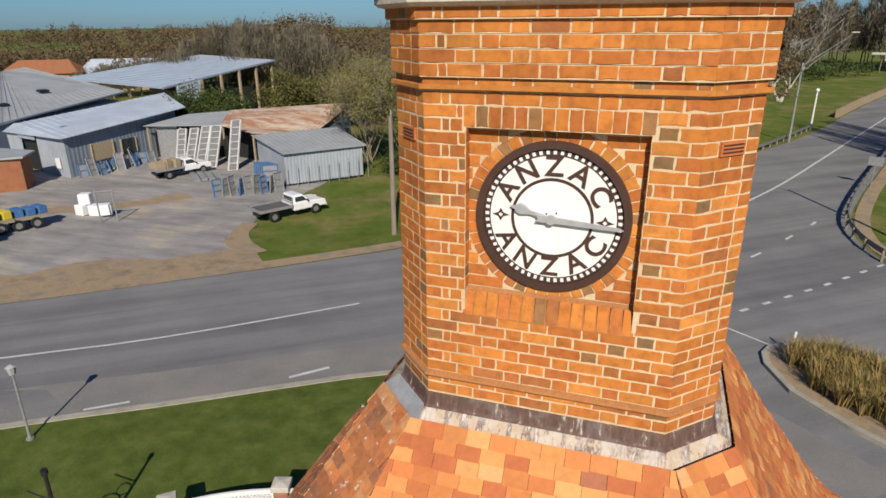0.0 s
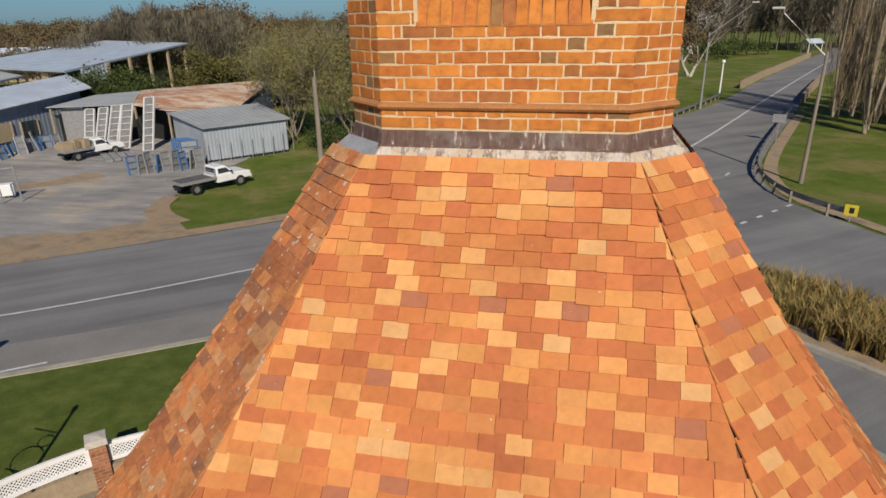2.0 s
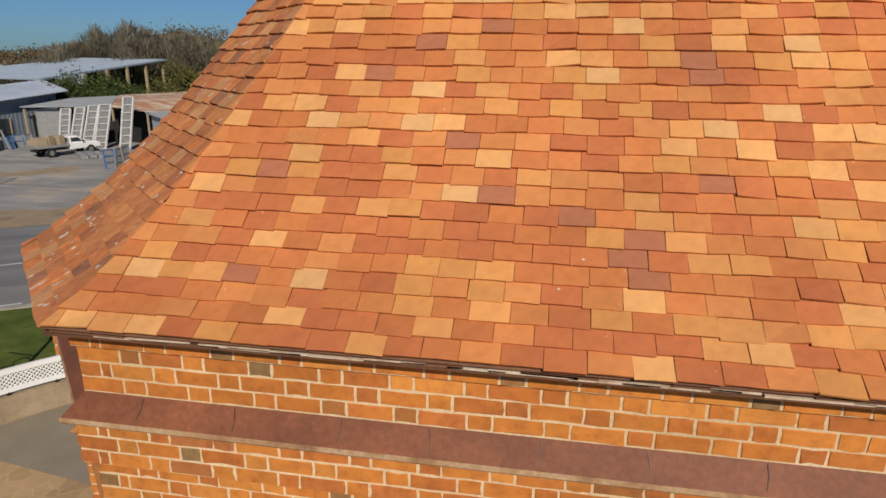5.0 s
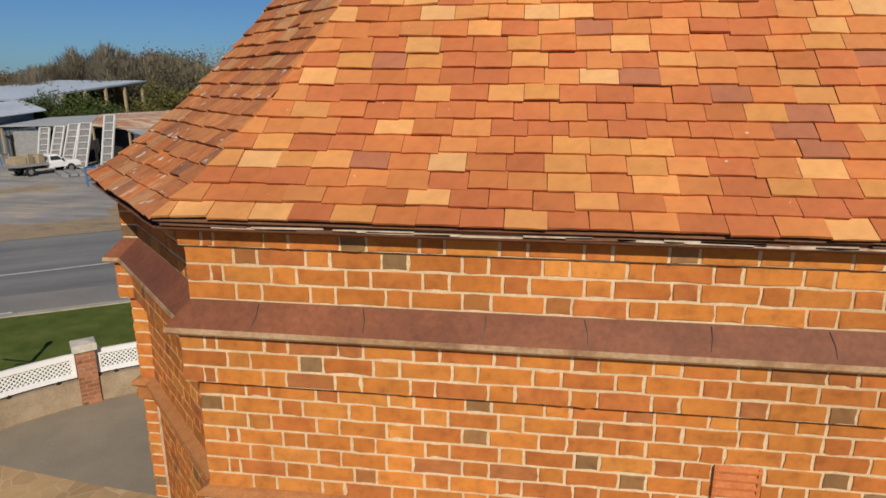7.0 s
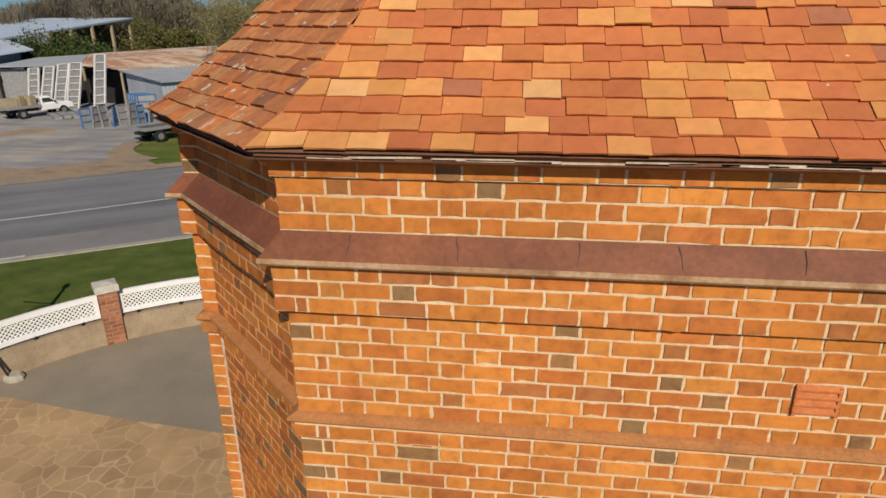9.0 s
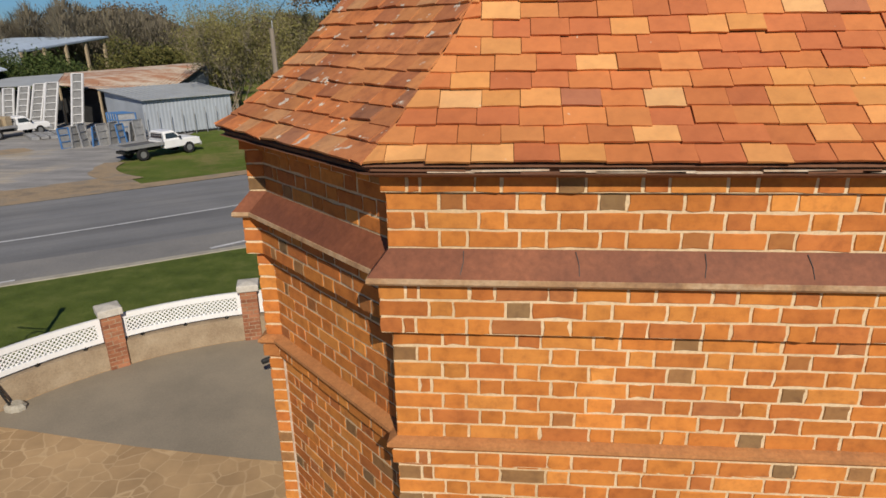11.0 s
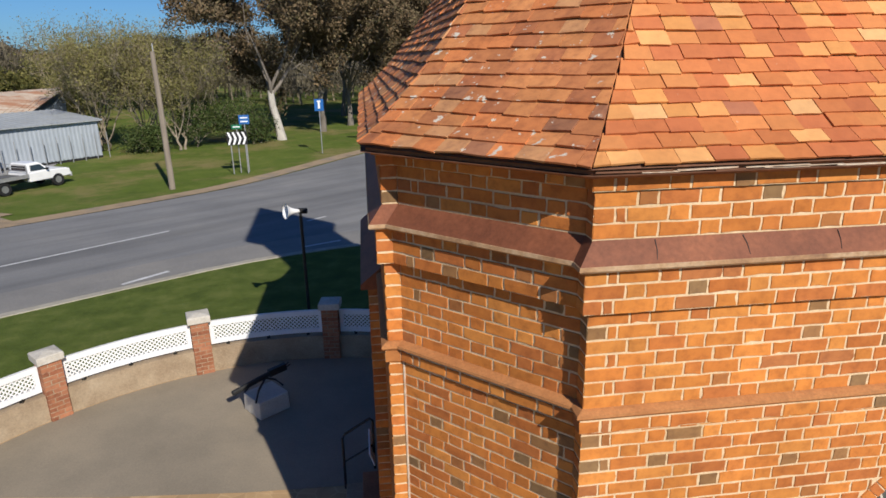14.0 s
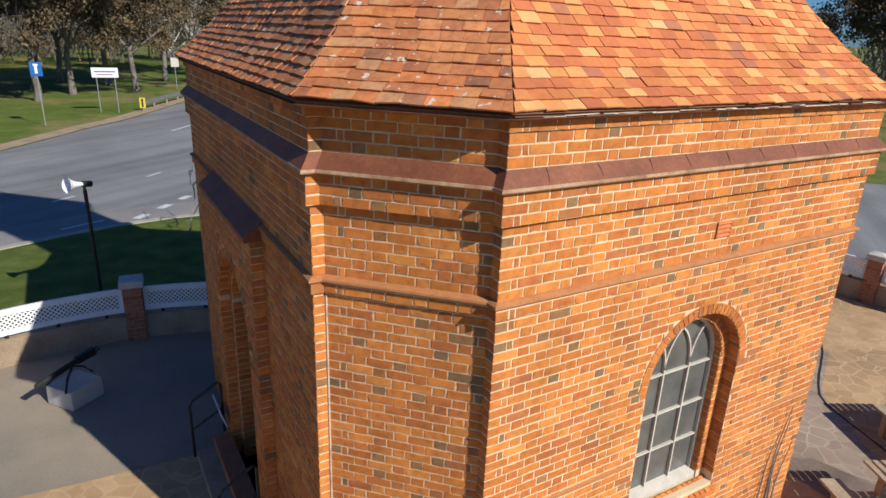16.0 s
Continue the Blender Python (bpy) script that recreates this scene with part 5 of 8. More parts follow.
        part("vent_plate", vb2, M_VENT, v)
        # raised dark bars stand for the shade inside the slots
        for j in (-1, 0, 1):
            sl = Bag()
            sl.box(f.at(length / 2, 10.875 + j * 0.022, 0.012), (0.17, 0.012, 0.009), mt)
            part("slot", sl, M_BROWN, v)
lay_bricks(bricks, stage_part, "orange and brown clay bricks of the clock stage")
part("corbel_bed", corbels, M_MORTAR, stage_part, "mortar bed of the corbelled courses")


def oct_sweep(name, profile, mat, label, share=0.41):
    bag = Bag()
    bag.rings([[(x, y, z) for x, y in octagon(T_W + share * o, T_D + o)] for o, z in profile], True, False)
    return part(name, bag, mat, tower, label)


oct_sweep("stage_string", [(-0.02, T_LEDGE - 0.045), (0.02, T_LEDGE - 0.04), (0.034, T_LEDGE - 0.022), (0.028, T_LEDGE - 0.006), (-0.008, T_LEDGE + 0.012)], M_STRING, "weathered moulded brick string course")
oct_sweep("corbel_drip", [(-0.01, T_CORB - 0.03), (0.036, T_CORB - 0.025), (0.036, T_CORB + 0.0), (0.02, T_CORB + 0.005)], M_BRICK, "projecting brick drip course")
oct_sweep("flashing", [(-0.012, T_FLASH + 0.004), (0.004, T_FLASH), (0.012, T_FLASH - 0.05), (0.02, T_FLASH - 0.095), (0.045, T_FLASH - 0.115)], M_LEAD, "brown streaked lead flashing", 0.3)
oct_sweep("apron", [(0.04, T_FLASH - 0.112), (0.10, T_FLASH - 0.145), (0.185, T_FLASH - 0.205), (0.19, T_FLASH - 0.225), (0.15, T_FLASH - 0.24)], M_APRON, "pale apron with white runs and dark stains", 0.13)
sad = Bag()
oc = octagon(T_W + 0.02, T_D + 0.045)
od = octagon(T_W + 0.035, T_D + 0.20)
e0, e1 = Vector((*oc[0], T_FLASH - 0.10)), Vector((*oc[7], T_FLASH - 0.10))
g0, g1 = Vector((*od[0], T_FLASH - 0.222)), Vector((*od[7], T_FLASH - 0.222))
up = Vector((0, 0, 0.012))
sad.add([e0 + up, e1 + up, g1 + up, g0 + up, e0, e1, g1, g0], [(0, 1, 2, 3), (3, 2, 6, 7), (0, 3, 7, 4), (1, 5, 6, 2)])
part("lead_saddle", sad, M_LEADG, tower, "clean grey lead saddle on the canted side")
oct_sweep("coping", [(0.05, T_COPE - 0.01), (0.10, T_COPE), (0.125, T_COPE + 0.02), (0.125, T_COPE + 0.06), (0.05, T_COPE + 0.10), (-0.3, T_COPE + 0.14)], M_CAP, "pale cement coping")
belf = Bag()
belf.rings([[(x, y, z) for x, y in octagon(w, d)] for w, d, z in ((T_W, T_D, T_COPE + 0.1), (T_W, T_D, 12.15), (T_W + 0.22, T_D + 0.42, 12.2), (T_W + 0.22, T_D + 0.42, 12.3), (0.02, 0.03, 15.95))], True, True)
part("spire", belf, M_TILE, tower, "steep tiled spire above the clock stage")

# ---- clock dial ----
for i in (0, 2, 4, 6):
    f, length = tf[i]
    dial = sub("clock_dial", "round white clock dial lettered ANZAC twice, brown iron rim", tower)
    m = Matrix.Translation(f.at(length / 2, DIAL_Z, -REC_DEEP + 0.008)) @ Matrix.Rotation(math.atan2(f.a.y, f.a.x), 4, "Z") @ Matrix.Rotation(math.pi / 2, 4, "X")
    dial.matrix_basis = m
    # dial space: x right, y up, z out
    def ringpart(name, r0, r1, z0, z1, mat, label=""):
        b = Bag()
        b.disc((0, 0, z0), r1, z1 - z0, (0, 0, 1), 72, r0)
        return part(name, b, mat, dial, label)
    ringpart("rim", 0.462, 0.512, 0.0, 0.032, M_BROWN, "dark brown cast iron rim")
    b = Bag()
    b.disc((0, 0, 0.0), 0.47, 0.008, (0, 0, 1), 72)
    part("minute_ring", b, M_BROWN, dial, "dark minute track")
    ringpart("letter_ring", 0.255, 0.415, 0.008, 0.013, M_CREAM, "cream enamel letter ring")
    ringpart("inner_band", 0.252, 0.272, 0.013, 0.017, M_BROWN, "thin dark ring")
    b = Bag()
    b.disc((0, 0, 0.008), 0.254, 0.006, (0, 0, 1), 64)
    part("centre_plate", b, M_ENAMEL, dial, "plain white enamel centre")
    for j in range(60):
        b = Bag()
        a = 6.2832 * j / 60
        b.box((0.438 * math.sin(a), 0.438 * math.cos(a), 0.0095), (0.021, 0.025, 0.005), Matrix.Rotation(-a, 3, "Z"))
        part("minute_mark", b, M_ENAMEL, dial)
    for hour, ch in ((10, "A"), (11, "N"), (12, "Z"), (1, "A"), (2, "C"), (4, "C"), (5, "A"), (6, "Z"), (7, "N"), (8, "A")):
        a = 6.2832 * hour / 12
        td = bpy.data.curves.new("letter", "FONT")
        td.body, td.size, td.align_x, td.align_y, td.extrude, td.offset = ch, 0.185, "CENTER", "CENTER", 0.003, 0.0035
        lo = new("letter", td)
        td.materials.append(M_BROWN)
        lo.parent = dial
        flip = math.pi if hour in (4, 5, 6, 7, 8) else 0
        lo.matrix_basis = Matrix.Translation((0.343 * math.sin(a), 0.343 * math.cos(a), 0.016)) @ Matrix.Rotation(-a + flip, 4, "Z")
    for s in (-1, 1):
        b = Bag()
        x = s * 0.343
        b.add([(x - 0.06, 0, 0.017), (x - 0.018, -0.014, 0.017), (x, -0.046, 0.017), (x + 0.018, -0.014, 0.017), (x + 0.06, 0, 0.017), (x + 0.018, 0.014, 0.017), (x, 0.046, 0.017), (x - 0.018, 0.014, 0.017)], [(0, 1, 7), (1, 2, 3), (3, 4, 5), (5, 6, 7), (1, 3, 5, 7)])
        b.add([(x - 0.021, 0, 0.0185), (x, -0.021, 0.0185), (x + 0.021, 0, 0.0185), (x, 0.021, 0.0185)], [(0, 1, 2, 3)])
        part("diamond_mark", b, M_BROWN, dial)
        b = Bag()
        b.add([(x - 0.015, 0, 0.0195), (x, -0.015, 0.0195), (x + 0.015, 0, 0.0195), (x, 0.015, 0.0195)], [(0, 1, 2, 3)])
        part("diamond_centre", b, M_CREAM, dial)
    # pointers: plates with ridge backs

    def pointer(name, outline, angle, z, mat):
        b = Bag()
        n = len(outline)
        b.add([(x, y, z) for x, y in outline] + [(x * 0.75, y, z + 0.01) for x, y in outline], [tuple(range(n - 1, -1, -1)), tuple(range(n, 2 * n))] + [(j, (j + 1) % n, n + (j + 1) % n, n + j) for j in range(n)])
        o = part(name, b, mat, dial, "grey painted " + name.replace("_", " "))
        o.matrix_basis = Matrix.Rotation(-radians(angle), 4, "Z")
    pointer("hour_pointer", [(-0.012, -0.09), (0.012, -0.09), (0.016, 0.15), (0.036, 0.19), (0.042, 0.215), (0.03, 0.24), (0.014, 0.245), (0.012, 0.262), (0.0, 0.285), (-0.012, 0.262), (-0.014, 0.245), (-0.03, 0.24), (-0.042, 0.215), (-0.036, 0.19), (-0.016, 0.15)], 284.5, 0.035, M_STEEL)
    pointer("minute_pointer", [(-0.03, -0.10), (0.0, -0.085), (0.03, -0.10), (0.024, 0.02), (0.02, 0.2), (0.012, 0.44), (0.0, 0.465), (-0.012, 0.44), (-0.02, 0.2), (-0.024, 0.02)], 93.5, 0.05, M_STEEL)
    b = Bag()
    b.disc((0, 0, 0.03), 0.03, 0.036, (0, 0, 1), 20)
    part("pointer_boss", b, M_STEEL, dial)
    for x, y in ((-0.035, 0.03), (0.03, 0.04)):
        b = Bag()
        b.disc((x, y, 0.014), 0.006, 0.006, (0, 0, 1), 10)
        part("rivet", b, M_BROWN, dial)

# ---- forecourt wall: piers, low wall and lattice ----
place = COURT
PIER_ANGLES = {-1: (61, 85.5, 110, 134.5, 159, 183.5), 1: (49, 73.5, 98, 122.5, 147, 171.5, 186)}


def make_pier():
    t = thing("gate_pier", "square brick pier with a white cement cap", "pier", group="forecourt piers")
    core = Bag()
    core.box((0, 0, 0.56), (0.33, 0.33, 1.12))
    part("shaft", core, M_CONC, t)
    b = Bag()
    for j in range(13):
        for k in range(4):
            f = Face(((-0.17, -0.17), (0.17, -0.17), (0.17, 0.17), (-0.17, 0.17))[k], ((1, 0), (0, 1), (-1, 0), (0, -1))[k])
            split = 0.23 if (j + k) % 2 else 0.115
            for a0, b0 in ((0.0, split - 0.006), (split + 0.006, 0.34)):
                clay(b, f.quad(a0, b0, j * COURSE + 0.006, (j + 1) * COURSE - 0.006, -0.006), f.n)
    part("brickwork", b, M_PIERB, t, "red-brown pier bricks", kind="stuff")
    cap = Bag()
    cap.rings([[(x * s, y * s, z) for x, y in ((-1, -1), (1, -1), (1, 1), (-1, 1))] for s, z in ((0.19, 1.115), (0.215, 1.12), (0.215, 1.245), (0.20, 1.258), (0.05, 1.29))])
    soften(part("cap", cap, M_CAP, t, "white weathered pyramid cap"), 0.008)
    return t


pier = make_pier()
spots = []
for side in (-1, 1):
    for a in PIER_ANGLES[side][:5 if side < 0 else 6]:
        x, y = bay_point(a, side)
        turn = (a - 90) if side < 0 else (90 - a)
        spots.append((x, y, turn))
pier.matrix_basis = COURT @ pose(spots[0][0], spots[0][1], 0, 0, 0, spots[0][2])
for x, y, turn in spots[1:]:
    copy_thing(pier, COURT @ pose(x, y, 0, 0, 0, turn))


def arc_band(side, a0, a1, r0, r1, z0, z1, n=10):
    bag = Bag()
    loops = []
    for i in range(n + 1):
        a = a0 + (a1 - a0) * i / n
        p, q = bay_point(a, side, r0), bay_point(a, side, r1)
        loops.append([(*p, z0), (*q, z0), (*q, z1), (*p, z1)])
    bag.rings(loops)
    return bag


for side in (-1, 1):
    low = arc_band(side, 50, 186, 6.03, 6.24, -0.02, 0.50, 40)
    solid("retaining_wall", low, M_CONC, "stained tan concrete retaining wall under the lattice", "low wall", kind="structure")
    for a0, a1 in zip(PIER_ANGLES[side][:-1], PIER_ANGLES[side][1:]):
        p0, p1 = a0 + 1.7, a1 - 1.7
        lat = thing("lattice_panel", "white diamond lattice panel in a white frame between piers", "lattice fence", group="lattice panels")
        for z0, z1, nm in ((0.56, 0.655, "bottom_rail"), (0.94, 1.05, "top_rail")):
            part(nm, arc_band(side, p0, p1, 6.10, 6.16, z0, z1), M_WHITE, lat)
        for a in (p0, p1 - 0.7):
            part("end_stile", arc_band(side, a, a + 0.7, 6.105, 6.155, 0.655, 0.94, 2), M_WHITE, lat)
        # a thin sheet of slats crossing both ways
        length = radians(a1 - a0 - 3.4) * 6.13
        lo, hi, step = 0.655, 0.94, 0.085
        for lean in (-1, 1):
            bag = Bag()
            u = -(hi - lo)
            while u < length:
                pts = []
                for j in range(4):
                    s = j / 3
                    uu = u + s * (hi - lo)
                    if lean < 0:
                        uu = u + (1 - s) * (hi - lo)
                    if -0.001 <= uu <= length + 0.001:
                        a = p0 + math.degrees(uu / 6.13)
                        pts.append(Vector((*bay_point(a, side, 6.13 + lean * 0.006), lo + s * (hi - lo))))
                if len(pts) > 1:
                    w = 0.0125
                    d = (pts[-1] - pts[0]).normalized()
                    nrm = Vector((pts[0].x - (-2.9 if side < 0 else 2 * CX + 2.9), pts[0].y - 3.0, 0)).normalized()
                    s2 = d.cross(nrm) * w
                    th = nrm * 0.004
                    a, b = pts[0], pts[-1]
                    bag.add([a - s2 - th, b - s2 - th, b + s2 - th, a + s2 - th, a - s2 + th, b - s2 + th, b + s2 + th, a + s2 + th], [(0, 1, 2, 3), (7, 6, 5, 4), (0, 4, 5, 1), (2, 6, 7, 3)])
                u += step
            part("lattice_slats", bag, M_WHITE, lat, "crossing white slats", kind="stuff")
        for a in (p0 + 3, (p0 + p1) / 2, p1 - 3):
            base = Bag()
            x, y = bay_point(a, side, 6.13)
            base.box((x, y, 0.53), (0.06, 0.06, 0.08))
            part("foot", base, M_BLACK, lat)

# ---- trophy gun on its plinth ----
plinth = Bag()
plinth.box((0, 0, 0.17), (0.6, 0.58, 0.34), None, 0.97)
pl = soften(solid("plinth", plinth, M_PLINTH, "pale square concrete plinth on the slab", "plinth"), 0.02)
pl.matrix_basis = COURT @ pose(-3.47, 7.12, 0.006, 0, 0, 40)
gun = thing("machine_gun", "old black iron tripod machine gun on the plinth", "machine gun", (-3.47, 7.12, 0.346), 34)
b = Bag()
b.tube([(-0.62, -0.06, 0.22), (-0.60, -0.06, 0.225), (-0.1, -0.02, 0.3), (0.12, 0, 0.33)], [0.03, 0.05, 0.05, 0.045], 10)
part("barrel_jacket", b, M_BLACK, gun)
b = Bag()
b.box((0.26, 0.01, 0.345), (0.34, 0.09, 0.13), Matrix.Rotation(-0.1, 3, "Y"))
soften(part("receiver", b, M_BLACK, gun), 0.01)
for p in ((-0.3, 0.24, 0.0), (-0.3, -0.26, 0.0), (0.34, 0.02, 0.0)):
    b = Bag()
    b.tube([(0.02, 0, 0.27), (p[0] * 0.6, p[1] * 0.6, 0.17), p], 0.02, 6)
    part("leg", b, M_BLACK, gun)
for s in (-1, 1):
    b = Bag()
    b.tube([(0.42, s * 0.03, 0.36), (0.5, s * 0.04, 0.40)], 0.014, 6)
    part("grip", b, M_BLACK, gun)

# ---- loudspeaker on a pole ----
horn = thing("horn_loudspeaker", "white horn loudspeaker on a thin black pole", "loudspeaker", (-2.98, 9.95, -0.08))
b = Bag()
b.tube([(0, 0, 0), (0, 0, 2.95)], 0.035, 10)
part("pole", b, M_BLACK, horn)
b = Bag()
prof = [(0.0, 0.035), (-0.10, 0.045), (-0.2, 0.075), (-0.29, 0.125), (-0.33, 0.16), (-0.335, 0.165), (-0.32, 0.15), (-0.2, 0.065)]
ax = Vector((-0.86, -0.5, 0.12)).normalized()
sd = ax.orthogonal().normalized()
s2 = ax.cross(sd)
b.rings([[Vector((0, 0, 3.06)) + ax * (-x) + sd * (r * math.cos(6.2832 * i / 20)) + s2 * (r * math.sin(6.2832 * i / 20)) for i in range(20)] for x, r in prof], True, True)
part("horn", b, M_WHITE, horn, "white flared horn", True)
b = Bag()
b.tube([Vector((0, 0, 3.06)) - ax * 0.14, Vector((0, 0, 3.06)) + ax * 0.03], 0.06, 12)
part("driver", b, M_BLACK, horn)
b = Bag()
b.tube([(0, 0, 2.9), (0.0, 0.0, 3.0), Vector((0, 0, 3.06)) - ax * 0.05], 0.025, 8)
part("bracket", b, M_BLACK, horn)


# ---- lamp standards on the lawn and by the court ----
def lamp_standard(x, y, h, z0):
    t = thing("lamp_standard", "slim grey lamp post with a small lantern on the lawn", "lamp post", (x, y, z0))
    b = Bag()
    b.tube([(0, 0, 0), (0, 0, 0.25), (0, 0, h - 0.32)], [0.06, 0.04, 0.032], 10)
    part("post", b, M_GALV, t)
    b = Bag()
    b.disc((0, 0, 0), 0.11, 0.05, (0, 0, 1), 14)
    part("base", b, M_GALV, t)
    b = Bag()
    b.rings([[(r * math.cos(6.2832 * i / 8), r * math.sin(6.2832 * i / 8), z) for i in range(8)] for r, z in ((0.05, h - 0.32), (0.09, h - 0.3), (0.13, h - 0.08), (0.15, h - 0.07), (0.04, h))])
    part("lantern", b, M_STEEL, t)


lamp_standard(-13.95, 8.85, 2.5, 0.1)
gp = thing("gate_post", "tall black iron gate post with wrought scrolls and stone foot", "gate post", (-8.35, 5.62, 0))
b = Bag()
b.tube([(0, 0, 0), (0, 0, 3.0)], [0.05, 0.04], 10)
part("post", b, M_BLACK, gp)
for k in range(2):
    b = Bag()
    b.tube([(0.0, 0, 0.95 - 0.3 * k), (0.10, 0.03, 0.6 - 0.1 * k), (0.24, 0.06, 0.12)], 0.018, 6)
    part("stay", b, M_BLACK, gp)
b = Bag()
b.rings([[(r * math.cos(6.2832 * i / 9) * 1.3 + 0.27, r * math.sin(6.2832 * i / 9) + 0.13, z) for i in range(9)] for r, z in ((0.15, 0), (0.15, 0.06), (0.11, 0.12))])
part("foot_stone", b, M_KERB, gp)
b = Bag()
b.disc((0, 0, 2.97), 0.07, 0.12, (0, 0, 1), 10)
part("finial", b, M_BLACK, gp)
for r, z, x0 in ((0.34, 1.55, -0.36), (0.2, 1.0, -0.24), (0.16, 2.05, -0.2)):
    b = Bag()
    b.tube([(x0 + r * math.cos(a), 0.05 * math.cos(a), z + r * math.sin(a)) for a in [0.4 * i for i in range(15)]], 0.017, 6)
    part("scroll", b, M_BLACK, gp, "wrought-iron scroll")
for z in (0.55, 1.25, 2.3):
    b = Bag()
    b.tube([(0, 0, z), (-0.75, 0.02, z)], 0.016, 6)
    part("cross_bar", b, M_BLACK, gp)

# ---- door steps, railings and a small board ----
place = TOWER
st = thing("door_steps", "brick and concrete steps up to the porch door", "steps")
for k in range(2):
    b = Bag()
    b.box((-1.195 - 0.12 - 0.24 * (1 - k), CY, 0.085 + 0.17 * k), (0.25, 1.8, 0.17))
    soften(part("step", b, M_CONC if k < 1 else M_RED, st), 0.01)
for s in (-1, 1):
    rl = thing("handrail", "black tubular steel railing beside the steps", "railing", group="step railings")
    y = CY + s * 1.02
    b = Bag()
    b.tube([(-1.70, y, 0.0), (-1.70, y, 0.85), (-1.66, y, 0.92), (-1.30, y, 1.14), (-1.26, y, 1.10), (-1.26, y, 0.3)], 0.02, 8)
    part("rail", b, M_BLACK, rl)
    b = Bag()
    b.tube([(-1.70, y, 0.45), (-1.26, y, 0.7)], 0.014, 8)
    part("mid_rail", b, M_BLACK, rl)
bd = Bag()
bd.box((0, 0, 0.0), (0.62, 0.02, 0.22))
board = soften(solid("notice_board", bd, M_WHITE, "small white board leaning beside the porch", "board"), 0.004)
board.matrix_basis = pose(-1.29, 4.9, 0.62, -18, 0, 90)


# ---- slatted tables and stems for thin wall shadows at the right of the front ----
# this table is out of view, added for the shadow it throws on the paving
bench = thing("picnic_table", "pale timber slatted picnic table on the concrete apron", "table", (8.7, -0.65, 0.012), 62, "picnic tables")
for k in range(8):
    b = Bag()
    b.box((0, -0.42 + k * 0.12, 0.74), (1.7, 0.075, 0.035))
    soften(part("slat", b, M_CRATE, bench), 0.004)
for x in (-0.6, 0.6):
    b = Bag()
    b.box((x, 0, 0.36), (0.12, 0.7, 0.72))
    soften(part("support", b, M_CRATE, bench), 0.008)
for s in (-1, 1):
    b = Bag()
    b.box((0, s * 0.85, 0.43), (1.7, 0.28, 0.04))
    soften(part("seat", b, M_CRATE, bench), 0.004)
    b = Bag()
    b.box((0, s * 0.6, 0.36), (1.32, 0.06, 0.08))
    part("brace", b, M_CRATE, bench)
    for x in (-0.6, 0.6):
        b = Bag()
        b.box((x, s * 0.62, 0.2), (0.1, 0.62, 0.41))
        part("leg", b, M_CRATE, bench)
copy_thing(bench, TOWER @ pose(6.05, -1.3, 0.012, 0, 0, 62))
# thin brown tubes shaped as the dark shadow lines on the wall
for u0, h, lean in ((4.10, 1.55, 0.25), (4.32, 1.9, 0.16), (4.40, 1.75, 0.1), (4.48, 1.35, 0.2)):
    b = Bag()
    pts = [Vector((u0 + lean * s + 0.02 * math.sin(9 * s + u0 * 7), -0.03 - 0.012 * math.sin(7 * s), h * s)) for s in [i / 12 for i in range(13)]]
    b.tube(pts, [0.014 - 0.010 * i / 12 for i in range(13)], 6)
    solid("vine_stem", b, M_BARKG, "thin brown stem standing for a shadow line on the brick wall", "vine", "vine stems")

# ---- yard: sheds ----
place = YARD
def ribbed(bag, a, b, z0, z1, pitch=0.3, depth=0.05, z1b=None):
    """An upright ribbed iron wall from a to b in the plan; outside on the right of the way."""
    a, b = Vector(a), Vector(b)
    d = (b - a).normalized()
    n = Vector((d.y, -d.x))
    length = (b - a).length
    k = max(2, int(length / pitch))
    loops = []
    for i in range(k + 1):
        for s, o in ((0.0, 0.0), (0.35, 0.0), (0.5, depth), (0.85, depth)):
            u = (i + s) / k * length
            if u > length:
                continue
            p = a + d * u + n * o
            top = z1 if z1b is None else z1 + (z1b - z1) * u / length
            loops.append([(p.x, p.y, z0), (p.x, p.y, top)])
    bag.rings(loops, False, False)


def sheet(bag, pts, thick=0.06):
    """A roof plate over four corners."""
    pts = [Vector(p) for p in pts]
    n = (pts[1] - pts[0]).cross(pts[2] - pts[0]).normalized()
    if n.z < 0:
        n = -n
    low = [p - n * thick for p in pts]
    bag.add(pts + low, [(0, 1, 2, 3), (7, 6, 5, 4), (0, 4, 5, 1), (1, 5, 6, 2), (2, 6, 7, 3), (3, 7, 4, 0)])


def ribs(bag, pts, n, r=0.03):
    """Standing ribs on a roof plate, between its edges 0-1 and 3-2."""
    p = [Vector(q) for q in pts]
    for i in range(n + 1):
        a, b = p[0].lerp(p[1], i / n), p[3].lerp(p[2], i / n)
        bag.tube([a + Vector((0, 0, 0.02)), b + Vector((0, 0, 0.02))], r, 3, False)


GY = -0.8
# small corrugated shed behind the parked utility
s1 = thing("corrugated_shed", "small grey corrugated iron shed with a skillion roof", "shed")
A, B, C, D = (-27.2, 39.9), (-23.0, 45.2), (-28.6, 49.9), (-33.1, 44.2)
b = Bag()
ribbed(b, A, B, GY + 0.15, 1.88, 0.28, 0.016)
part("long_wall", b, M_ZINC, s1, "pale corrugated side wall")
b = Bag()
ribbed(b, D, A, GY + 0.15, 2.25, 0.28, 0.016, 1.92)
part("end_wall", b, M_ZINC, s1, "corrugated end wall")
b = Bag()
ribbed(b, B, C, GY + 0.15, 1.75, 0.28, 0.045, 2.3)
ribbed(b, C, D, GY + 0.15, 2.3, 0.28, 0.045)
part("rear_wall", b, M_GWALL, s1)
